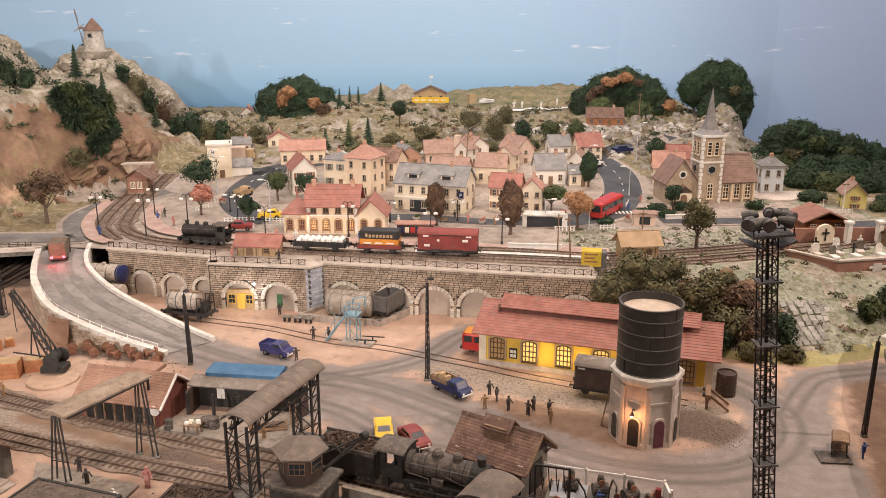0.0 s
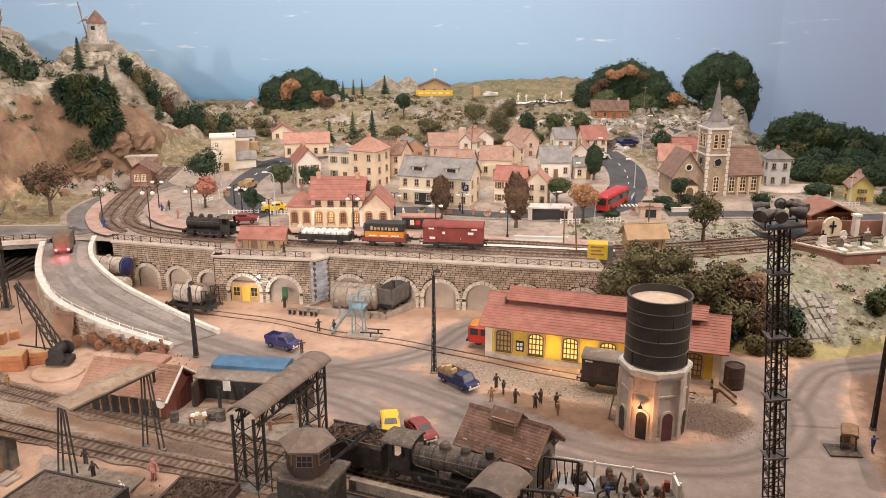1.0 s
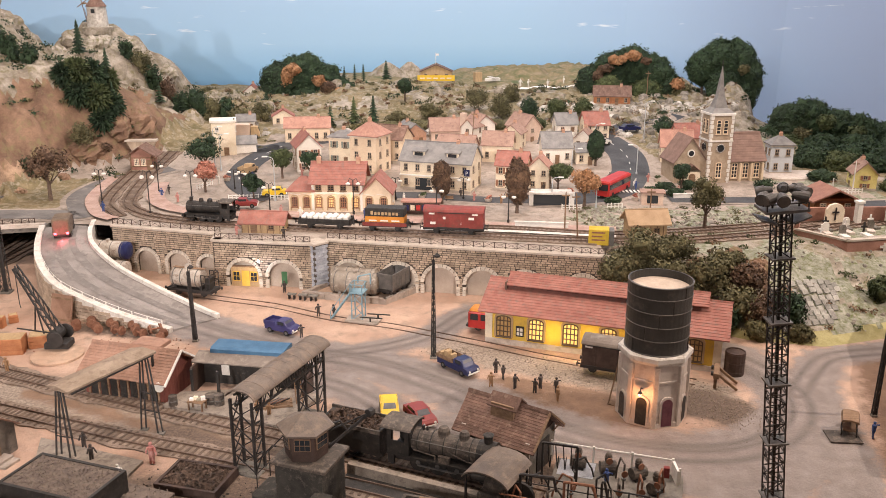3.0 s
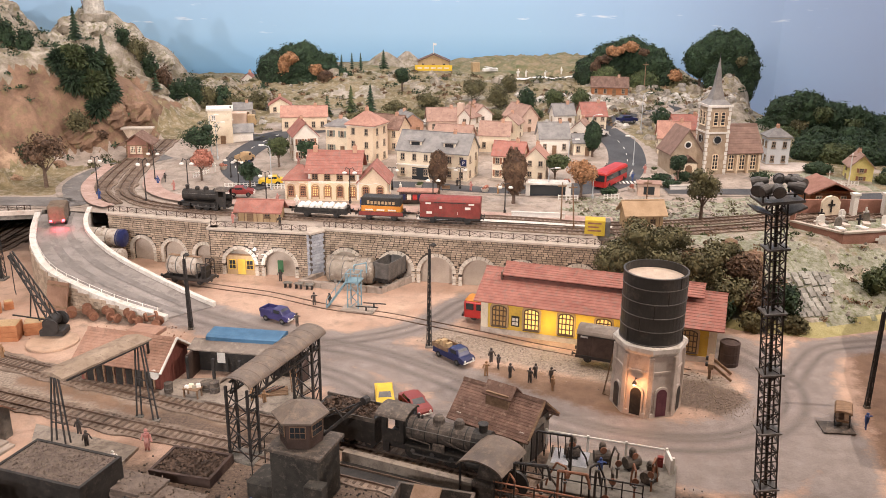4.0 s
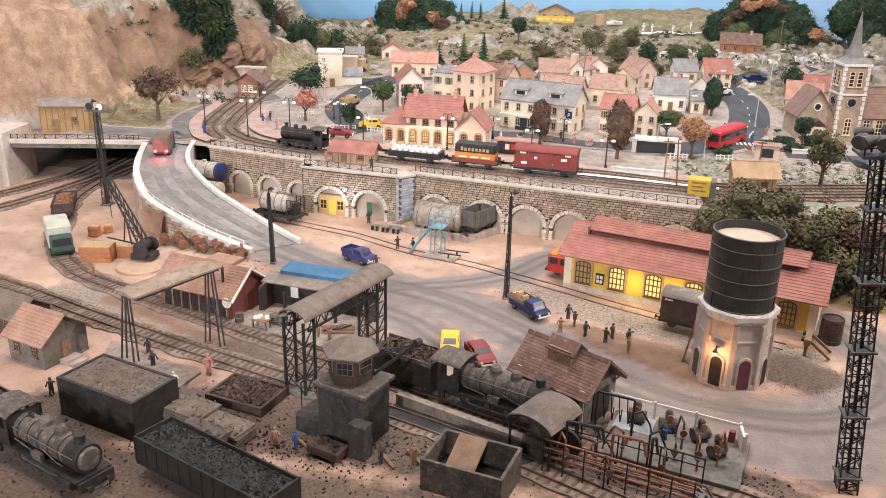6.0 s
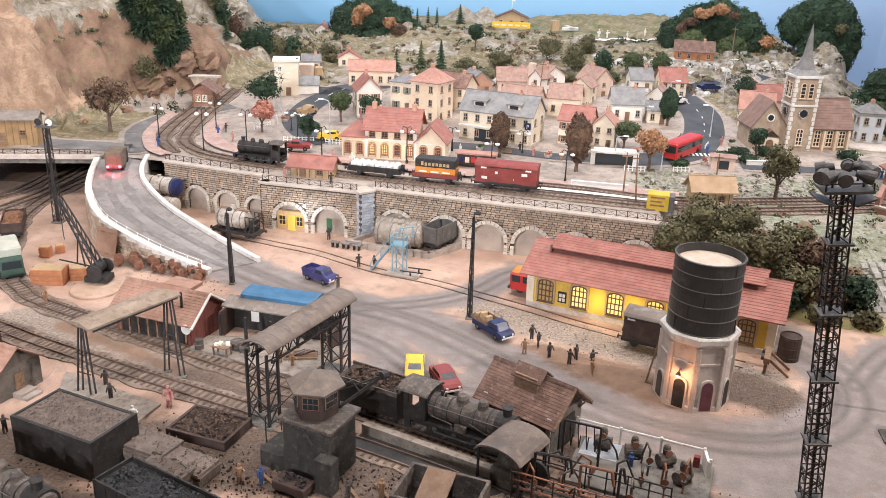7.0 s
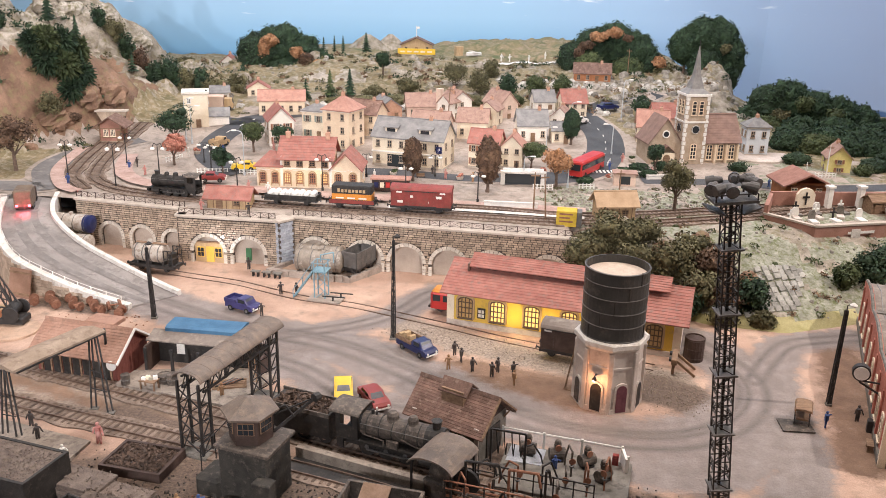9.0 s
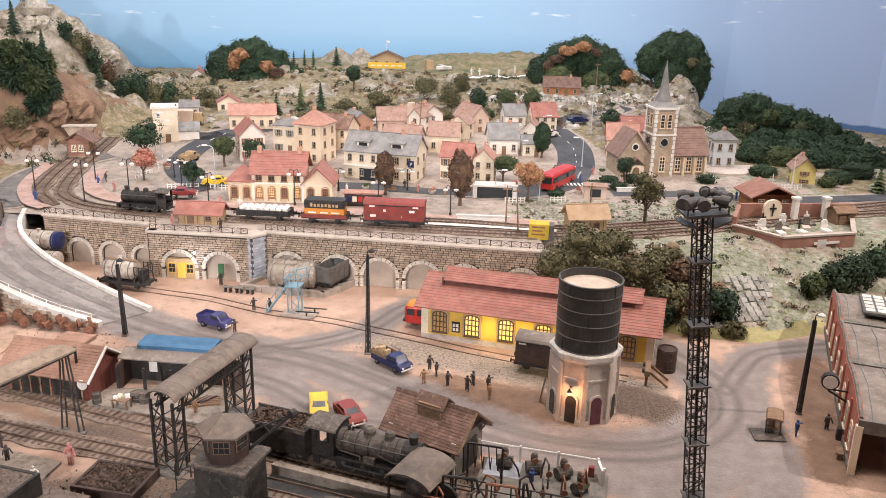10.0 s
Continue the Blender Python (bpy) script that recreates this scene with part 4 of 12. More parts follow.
for i in range(5):
    part("pillar", Shape().box(-103.5 + 2.2 * i, -102 + 2.2 * i, 128.5 + 0.5 * i, 130 + 0.5 * i, -0.3, 9 + (i % 2) * 1.2, 0.12), CONCRETE, br, "pale weathered concrete pillar")
fence([(-93, 140.2), (-70.5, 145.2)], 8.1, 0.8)


# ---- railway tracks ----
sleeper_mesh = Shape().box(-0.17, 0.17, -1.5, 1.5, 0, 0.16, 0.03).mesh("sleeper")
sleeper_mesh.materials.append(SLEEPER)


def track(pts, z=0.0, label="weathered railway track with dark wooden sleepers", ballast=True, bed=BALLAST, step=0.82, rag=0.5, height=None):
    root = thing("railway_track", 0, 0, 0, 0, label, "track", "railway tracks")
    h = height or (lambda x, y: z)
    if ballast:
        part("ballast_bed", ribbon(pts, 3.7, 0.185, lambda x, y: h(x, y), rag, 1.0, 0.35), bed, root)
    line = curve_points(pts, step)
    for i, p in enumerate(line):
        d = line[min(len(line) - 1, i + 1)] - line[max(0, i - 1)]
        part("sleeper", sleeper_mesh, SLEEPER, root, at=put(p.x, p.y, h(p.x, p.y) + 0.08, math.degrees(math.atan2(d.y, d.x))))
    for s in (-0.825, 0.825):
        part("rail", ribbon(pts, 0.14, 0.42, lambda x, y: h(x, y), 0, 0.8, 0.2, s), RAIL, root)
    return root


T1 = [(-76.5, 165), (-78.5, 147), (-77.4, 134.5), (-73.2, 124.8), (-68.9, 116.2), (-63.6, 108.8), (-60, 105.6), (-55.7, 102.6), (-35, 94.0), (-13, 85.2), (4.3, 78), (22, 70.5), (40, 62)]
T2 = [(-100, 110), (-80, 103.6), (-64, 98), (-56, 94.9), (-50.6, 92.6), (-34, 86.4), (-17.6, 80.8), (-2, 74.8), (14, 67)]
T3 = [(-52, 136), (-45, 132.6), (-40.3, 131.6), (-33, 129.2), (-26, 126.8), (-16, 121.6), (-7, 118.6), (5.7, 112.4), (13.2, 108.4), (22, 104.6), (31.5, 101.0)]
for t in (T1, T2):
    track(t)
track(T3, z=-0.31, ballast=False, label="siding with rails half sunk into the sand")
for t in ([(-80.5, 165), (-80.6, 147), (-81.8, 139.8), (-83.4, 133.9), (-86.4, 126), (-94, 114)], [(-86, 165), (-85.4, 147), (-87.6, 141.3), (-90, 134.5), (-98, 122)]):
    track(t, label="dusty track running out of the dark underpass")
UP1 = [(-62, 196), (-62.5, 180), (-60.3, 162), (-55, 153), (-45, 147.6), (-25, 143.1), (1.6, 139.4), (30, 135.8), (52, 140), (85, 151), (120, 158)]
UP2 = [(-65.5, 196), (-66.2, 180), (-64.3, 161), (-58, 150.2), (-46, 144.6), (-36, 142.4), (-25, 140.2)]
UP3 = [(-2, 144.5), (12, 142.8), (30, 140.0), (60, 147), (100, 160)]
for t in (UP1, UP3):
    track(t, height=lambda x, y: land(x, y) + 0.05, label="railway track on the upper level")
track(UP2[:4], height=lambda x, y: land(x, y) + 0.05, label="railway track on the upper level")


# ---- roads ----
def road(pts, width, material, label, height=None, z=0.12, ragged=0.0, name="road"):
    return solo(name, ribbon(pts, width, z, height or flat, ragged), material, label, name.split("_")[0], kind="structure")


WORN = mat("worn_grey_asphalt", (0.12, 0.112, 0.108), (0.20, 0.188, 0.18), size=4, fine=0.08, bump=0.3, wear=(0.26, 0.235, 0.21), wear_amount=0.25)
V1 = [(-38, 200), (-42, 192), (-43.5, 185), (-42.5, 176), (-38, 168), (-33, 163.5)]
V2 = [(-58, 196), (-50, 199), (-42, 198), (-37, 201), (-25, 206)]
V3 = [(37.5, 206), (40.5, 196), (40, 186), (37.8, 178), (34, 170), (27, 164.5), (16, 162.5)]
V4 = [(-30, 163), (-18, 165.5), (-6, 166), (8, 163), (16, 162.5)]
V5 = [(37.5, 206), (42, 214), (52, 221), (64, 226)]
V6 = [(-88, 150.8), (-80, 151.4), (-73, 151.5), (-65, 152), (-70, 165), (-68, 176), (-60, 186)]
V7 = [(43, 163.6), (52, 163.4), (61, 163.0), (70, 160.4), (80, 160.6), (110, 165), (150, 168)]
for p, w, m, lab in ((V1, 6, ASPHALT, "dark asphalt town street"), (V2, 5, ASPHALT, "dark asphalt lane at the hill foot"), (V3, 8.0, ASPHALT, "dark asphalt street climbing past the church"), (V4, 4.5, ASPHALT, "asphalt street before the station square"),
                     (V5, 4, ASPHALT, "asphalt lane climbing the rocks"), (V6, 6, WORN, "grey road crossing the bridge"), (V7, 4.4, ASPHALT, "dark asphalt road by the chalet")):
    solo("pavement", ribbon(p, w + 2.2, 0.10, land, 0.1), PAVING, "pale pavement beside the street", "pavement", kind="structure")
    road(p, w, m, lab, land, 0.18)
marks = Shape()
for i in range(9):
    c = 33.6 + 0.78 * i
    marks.box(c - 0.2, c + 0.2, 168.0, 170.4, land(c, 169) + 0.22, land(c, 169) + 0.25)
solo("zebra_crossing", marks, PAPER_WHITE, "white zebra crossing stripes on the asphalt", "road marking", kind="structure")
for p in (V1, V3):
    dash = Shape()
    ln = curve_points(p, 2.0)
    for a, b in list(zip(ln, ln[1:]))[::2]:
        q = a.lerp(b, 0.6)
        s = ribbon([(a.x, a.y), (q.x, q.y)], 0.18, 0.23, land)
        dash.add(s.v, s.f)
    solo("lane_marking", dash, PAPER_WHITE, "thin white dashes along the street", "road marking", kind="structure")
# station platform
road([(-33, 152.4), (-18, 149.0), (-4, 147.4)], 4.0, PINK_PAVING, "pinkish paved station platform", land, 0.45, name="pavement")
road([(-58, 174), (-55.5, 163), (-50, 155.5), (-42, 152), (-34, 151.5)], 3.4, PINK_PAVING, "pinkish paved curved platform", land, 0.4, name="pavement")
road([(-69, 178), (-68, 164), (-62.5, 152), (-58, 148)], 2.4, PINK_PAVING, "pinkish paved outer platform", land, 0.4, name="pavement")
road([(-4, 142.3), (10, 141.0), (28, 138)], 1.3, KERB, "white concrete platform edge", land, 0.35, name="pavement")
road([(-4, 147.6), (10, 145.6), (29, 143)], 3.0, PINK_PAVING, "pink gravel strip between the tracks", land, 0.15, name="pavement")


# ---- things of the goods yard ----
def window(parent, x, y, z, w, h, side="front", arched=False, frame_mat=None, pane_mat=None, bars=(1, 2), sill=True, d=0.12):
    """A window on a wall: frame with bars, pane, sill. x along the wall, y its outer face, front looks to -y, right to +x."""
    frame_mat, pane_mat = frame_mat or PAPER_WHITE, pane_mat or GLASS
    rz = {"front": 0, "right": 90, "left": -90, "back": 180}[side]
    n = 8
    arc = [(w / 2 * math.cos(math.pi * i / n), h - w * 0.22 + w * 0.22 * math.sin(math.pi * i / n)) for i in range(n + 1)] if arched else [(w / 2, h), (-w / 2, h)]
    outer = [(-w / 2, 0), (w / 2, 0)] + arc
    t = min(0.16, w * 0.12)
    inner = [(px * (1 - 2 * t / w), t + pz * (1 - 2 * t / h)) for px, pz in outer]
    fr = Shape()
    k = len(outer)
    a = [(px, -d, pz) for px, pz in outer] + [(px, -d, pz) for px, pz in inner] + [(px, 0.02, pz) for px, pz in outer]
    fr.add(a, [(i, (i + 1) % k, k + (i + 1) % k, k + i) for i in range(k)] + [((i + 1) % k, i, 2 * k + i, 2 * k + (i + 1) % k) for i in range(k)])
    b = t * 0.45
    bar_shapes = []
    for i in range(1, bars[0] + 1):
        c = -w / 2 + w * i / (bars[0] + 1)
        bar_shapes.append(Shape().box(c - b, c + b, -d, -d * 0.4, t, h - t))
    for i in range(1, bars[1] + 1):
        c = h * i / (bars[1] + 1)
        bar_shapes.append(Shape().box(-w / 2 + t, w / 2 - t, -d + 0.01, -d * 0.4, c - b, c + b))
    if w < 1.5:
        for q in bar_shapes:
            fr.add(q.v, q.f)
    at = put(x, y, z, rz) if side in ("front", "back") else put(y, x, z, rz)
    ob = part("window", fr, frame_mat, parent, at=at)
    pane = Shape().add([(px, -d * 0.45, pz) for px, pz in inner], [tuple(range(k))])
    part("pane", pane, pane_mat, ob)
    if w >= 1.5:
        for q in bar_shapes:
            part("glazing_bar", q, frame_mat, ob)
    if sill:
        part("sill", Shape().box(-w / 2 - 0.1, w / 2 + 0.1, -d - 0.12, 0, -0.14, 0), frame_mat, ob)
    return ob


def doorway(parent, x, y, z, w, h, mat_, side="front", arched=False, label=""):
    rz = {"front": 0, "right": 90, "left": -90, "back": 180}[side]
    n = 8
    poly = [(-w / 2, 0), (w / 2, 0)] + ([(w / 2 * math.cos(math.pi * i / n), h - w / 2 + w / 2 * math.sin(math.pi * i / n)) for i in range(n + 1)] if arched else [(w / 2, h), (-w / 2, h)])
    at = put(x, y, z, rz) if side in ("front", "back") else put(y, x, z, rz)
    ob = part("door", Shape().across(poly, -0.1, 0.02), mat_, parent, label, at=at)
    part("handle", Shape().box(w * 0.3, w * 0.36, -0.18, -0.1, h * 0.42, h * 0.46), IRON, ob)
    return ob


def tiled(root, x0, x1, y0, y1, ze, zr, mat_, over=0.4, rows=9, name="roof", t=0.085):
    """A pitched roof whose tile courses step over one another, ridge along x; each course is a part of the roof."""
    ym = (y0 + y1) / 2
    slope = (zr - ze) / (ym - y0)
    body = part(name, Shape().gable(x0, x1, y0, y1, ze - 0.12, zr - 0.12, over - 0.06, 0.1), mat_, root)
    for sgn, ya in ((1, y0 - over), (-1, y1 + over)):
        run = abs(ym - ya)
        for r in range(rows):
            a, b = run * r / rows, run * (r + 1) / rows + run * 0.02
            za, zb = ze - slope * over + slope * a, ze - slope * over + slope * b
            p = [(ya + sgn * a, za), (ya + sgn * b, zb), (ya + sgn * b, zb + 0.03), (ya + sgn * a, za + t)]
            part("tile_course", Shape().along(p if sgn > 0 else list(reversed(p)), x0 - over, x1 + over), mat_, body)
    part("ridge_tile", Shape().along([(ym - 0.22, zr - 0.05), (ym, zr + 0.22), (ym + 0.22, zr - 0.05)], x0 - over - 0.05, x1 + over + 0.05), mat_, body)
    return body


def lattice(sh, base, top, w0, w1, n, r=0.09):
    """A square lattice mast with n panels between two points."""
    base, top = Vector(base), Vector(top)
    ring = lambda k: [base.lerp(top, k) + Vector((sx * (w0 + (w1 - w0) * k) / 2, sy * (w0 + (w1 - w0) * k) / 2, 0)) for sx, sy in ((-1, -1), (1, -1), (1, 1), (-1, 1))]
    for i in range(4):
        sh.beam(ring(0)[i], ring(1)[i], r * 1.5)
    for k in range(n):
        a, b = ring(k / n), ring((k + 1) / n)
        for i in range(4):
            j = (i + 1) % 4
            sh.beam(a[i], b[j], r) if k % 2 else sh.beam(a[j], b[i], r)
            sh.beam(b[i], b[j], r)
    return sh


def lumps(sh, x0, x1, y0, y1, z, n, size, seed=0, hump=0.0):
    """Loose lumps of coal or stone in a heap."""
    rng = random.Random(seed)
    for _ in range(n):
        u, v = rng.random(), rng.random()
        s = size * rng.uniform(0.5, 1.3)
        zz = z + hump * (1 - (2 * u - 1) ** 2) * (1 - (2 * v - 1) ** 2)
        c = Vector((x0 + (x1 - x0) * u, y0 + (y1 - y0) * v, zz))
        p = [c + Vector((rng.uniform(-1, 1), rng.uniform(-1, 1), rng.uniform(-0.7, 0.9))) * s for _ in range(4)]
        p[3].z = c.z + s * 0.8
        sh.add(p, [(0, 1, 3), (1, 2, 3), (2, 0, 3), (0, 2, 1)])
    return sh


def water_tower():
    root = thing("water_tower", 24.05, 93.1, 0, 0, "pale octagonal concrete water tower carrying a black riveted drum", "water tower")
    oct_ = lambda r, k=0: [(r * math.cos(radians(-98.7 + 45 * i)), r * math.sin(radians(-98.7 + 45 * i))) for i in range(8)]
    ringz = lambda r, z: [(x, y, z) for x, y in oct_(r)]
    part("tower_base", Shape().loft([ringz(4.05, -0.2), ringz(4.0, 0.5), ringz(3.85, 0.6), ringz(3.75, 5.3), ringz(3.86, 5.35), ringz(3.86, 5.55), ringz(3.75, 5.6), ringz(3.73, 7.4)]), CONCRETE, root)
    part("cornice", Shape().loft([ringz(3.75, 7.4), ringz(4.0, 7.7), ringz(4.16, 7.85), ringz(4.16, 8.35), ringz(3.95, 8.5)]), KERB, root, "pale moulded cornice")
    for i in range(8):
        a = radians(-98.7 + 45 * i)
        part("corner_rib", Shape().box(-0.3, 0.3, -0.22, 0.2, 0, 7.35, 0.06), CONCRETE, root, at=put(3.77 * math.cos(a), 3.77 * math.sin(a), 0, -98.7 + 45 * i + 90))
    drum = part("drum", Shape().round_up((0, 0), [(0.1, 8.4), (3.50, 8.4), (3.53, 16.4), (3.38, 16.4), (3.36, 15.4), (0.1, 15.4)], 40), DRUM, root, "black riveted steel drum", smooth=False)
    for z in (8.6, 10.2, 11.8, 13.4, 15.0, 16.35):
        part("hoop", Shape().round_up((0, 0), [(3.51, z - 0.06), (3.58, z - 0.04), (3.58, z + 0.04), (3.51, z + 0.06)], 40, False), GREY_IRON, drum)
    for i in range(6):
        a = math.radians(-150 + 24 * i)
        part("plate_seam", Shape().box(-0.05, 0.05, -0.05, 0.05, 8.5 + 1.6 * (i % 5), 10.1 + 1.6 * (i % 5)), BLACK, drum, at=put(3.52 * math.cos(a), 3.52 * math.sin(a), 0, math.degrees(a)))
    part("water_surface", Shape().round_up((0, 0), [(0.05, 15.42), (3.34, 15.44), (3.34, 15.5), (0.05, 15.52)], 32), WATER_GRIT, drum, "dusty pale lid inside the drum")
    mid_r = 3.77 * math.cos(radians(22.5))
    # Black door panels stand in for the shade inside open doorways.
    for k, (m_, lab) in enumerate(((BLACK, "black panel for the shade inside an open doorway"), (mat("plum_door_paint", (0.12, 0.035, 0.05), (0.17, 0.06, 0.075), size=0.8), "plum coloured panelled door"), (BLACK, "black panel for the shade inside an open doorway"), (GLASS, ""), (GLASS, ""), (GLASS, ""), (BLACK, "black panel for the shade inside an open doorway"), (GLASS, ""))):
        a = -98.7 - 22.5 + 45 * k
        spot = put(mid_r * 1.02 * math.cos(radians(a)), mid_r * 1.02 * math.sin(radians(a)), 0.2, a + 90)
        tall = 3.3 if k in (0, 1) else 2.9
        poly = [(-0.62, 0), (0.62, 0)] + [(0.62 * math.cos(math.pi * i / 8), tall - 0.62 + 0.62 * math.sin(math.pi * i / 8)) for i in range(9)]
        big = [(x * 1.35, z * 1.07) for x, z in poly]
        surround = part("door_surround", Shape().across(big, -0.16, 0.1), CONCRETE, root, at=spot)
        part("door", Shape().across(poly, -0.2, 0.0), m_, surround, lab)
    a = radians(-98.7 - 22.5)
    lx, ly = 4.2 * math.cos(a), 4.2 * math.sin(a)
    part("lamp_bracket", Shape().path([(lx * 0.88, ly * 0.88, 4.6), (lx, ly, 4.9), (lx * 1.06, ly * 1.06, 4.6)], 0.06).tube((lx * 1.06, ly * 1.06, 4.3), (lx * 1.06, ly * 1.06, 4.65), 0.3, 0.1), IRON, root)
    part("lamp_globe", Shape().ball((lx * 1.07, ly * 1.07, 4.22), 0.15), LAMP_GLASS, root, "glowing warm lamp globe")
    bulb("lamp_bulb", (24.05 + lx * 1.16, 93.1 + ly * 1.2, 4.0), 0.026, (1.0, 0.40, 0.15))
    return root


water_tower()


def engine_shed():
    root = thing("engine_shed", 5.9, 113.5, 0, -18.4, "long yellow engine shed with red tiled roof and arched windows", "shed")
    L, D, E = 30.8, 11.0, 5.2
    part("wall", Shape().box(0, L, 0, D, -0.3, E), YELLOW_WALL, root)
    part("plinth", Shape().box(-0.15, L + 0.15, -0.15, D + 0.15, -0.3, 0.75, 0.05), CONCRETE, root, "pale stone plinth")
    for x in (0.35, L - 0.35):
        part("corner_quoin", Shape().box(x - 0.5, x + 0.5, -0.1, 0.3, 0.7, E), CREAM, root)
    part("gable", Shape().along([(0, E), (D, E), (D / 2, E + 2.4)], 0.05, L - 0.05), YELLOW_WALL, root)
    tiled(root, 0, L, 0, D, E, E + 2.4, ROOF_RED, 1.0, 13)
    zc = E + 2.4 * 0.74
    part("clerestory", Shape().box(2.4, L - 2.4, D / 2 - 1.5, D / 2 + 1.5, zc - 0.9, zc + 0.75), mat("dark_louvre", (0.07, 0.03, 0.025), size=1), root, "dark louvred ridge vent")
    tiled(root, 2.4, L - 2.4, D / 2 - 1.9, D / 2 + 1.9, zc + 0.75, zc + 1.65, ROOF_RED, 0.5, 6, "upper_roof")
    part("end_board", Shape().box(1.7, 1.95, D / 2 - 2.4, D / 2 + 2.4, zc - 0.2, zc + 0.9), ROOF_BROWN, root)
    for x, lit in ((2.5, 0), (7.0, 1), (11.7, 1), (16.7, 1), (22, 1), (27.6, 0)):
        w = window(root, x, -0.06, 1.15, 2.1, 3.1, arched=True, frame_mat=mat("brown_window_iron", (0.10, 0.065, 0.04), size=1) if x == 2.5 else bpy.data.materials["brown_window_iron"], pane_mat=GLOW_WINDOW if lit else WARM_PANE, bars=(3, 3))
        n = 8
        o = [(-1.3, 0), (-1.3, 2.75)] + [(-1.3 * math.cos(math.pi * i / n), 2.75 + 0.75 * math.sin(math.pi * i / n)) for i in range(1, n)] + [(1.3, 2.75), (1.3, 0), (1.06, 0), (1.06, 2.65)] + [(1.06 * math.cos(math.pi * i / n), 2.65 + 0.5 * math.sin(math.pi * i / n)) for i in range(1, n)] + [(-1.06, 2.65), (-1.06, 0)]
        part("window_surround", Shape().across(o, -0.2, 0.0), OCHRE_WOOD, w)
    part("notice_board", Shape().box(4.2, 5.3, -0.15, 0, 1.4, 2.9), IRON, root, "dark framed notice board")
    for i in range(2):
        for k in range(2):
            part("notice", Shape().box(4.35 + 0.45 * i, 4.7 + 0.45 * i, -0.19, -0.14, 1.6 + 0.6 * k, 2.05 + 0.6 * k), PAPER_WHITE, root)
    for k in (9.4, 14.2, 19.4):
        bulb("shed_lamp", (5.9 + k * 0.951 - 1.6 * 0.309, 113.5 - k * 0.309 - 1.6 * 0.951, 2.6), 0.015, (1.0, 0.74, 0.26))
    return root


WARM_PANE = mat("warm_dusty_pane", (0.42, 0.25, 0.09), (0.56, 0.36, 0.15), size=0.7, fine=0.1, rough=0.3)
engine_shed()


def stone_hut():
    root = thing("stone_hut", 6.9, 83.4, 0, -33, "small sooty yard hut with brown tiled roof and dormer vent", "hut")
    part("wall", Shape().box(-4.0, 4.0, -2.7, 2.7, -0.2, 4.0), GREY_CONCRETE, root)
    part("gable", Shape().along([(-2.7, 4.0), (2.7, 4.0), (0, 6.2)], -3.95, 3.95), WAGON_BROWN, root)
    tiled(root, -4.0, 4.0, -2.7, 2.7, 4.0, 6.4, ROOF_BROWN, 0.8, 14)
    d = part("dormer", Shape().box(-1.3, 1.3, -1.5, 0.2, 5.0, 6.6), WOOD, root, "small raised roof vent")
    part("dormer_roof", Shape().gable(-1.3, 1.3, -1.2, 0.4, 6.5, 7.2, 0.4, 0.15), ROOF_BROWN, d)
    for x in (-3.7, 3.7):
        part("corner_post", Shape().box(x - 0.25, x + 0.25, -2.85, -2.4, 0, 4.0), CONCRETE, root)
    for y in (-2.2, 2.2):
        part("bracket", Shape().beam((4.05, y, 3.2), (4.7, y * 1.1, 4.2), 0.14), WOOD, root)
    part("bargeboard", Shape().beam((4.75, -3.4, 3.6), (4.75, 0, 6.45), 0.2).beam((4.75, 3.4, 3.6), (4.75, 0, 6.45), 0.2), WOOD, root)
    # Black panel in place of the hut's shaded doorway.
    doorway(root, 0.0, 4.02, 0, 2.6, 3.2, BLACK, "right", label="black panel for the shade inside an open doorway")
    window(root, -1.5, -2.72, 1.6, 1.1, 1.3, frame_mat=WOOD)
    window(root, 1.5, -2.72, 1.6, 1.1, 1.3, frame_mat=WOOD)


stone_hut()


SLAB_GREY = mat("worn_grey_concrete", (0.24, 0.20, 0.165), (0.34, 0.29, 0.24), size=1.5, fine=0.07, wear=(0.16, 0.13, 0.11))


SOOT_BLOCK = mat("soot_blackened_concrete", (0.032, 0.03, 0.027), (0.065, 0.059, 0.05), size=1.5, fine=0.07, wear=(0.12, 0.105, 0.085), wear_amount=0.25)


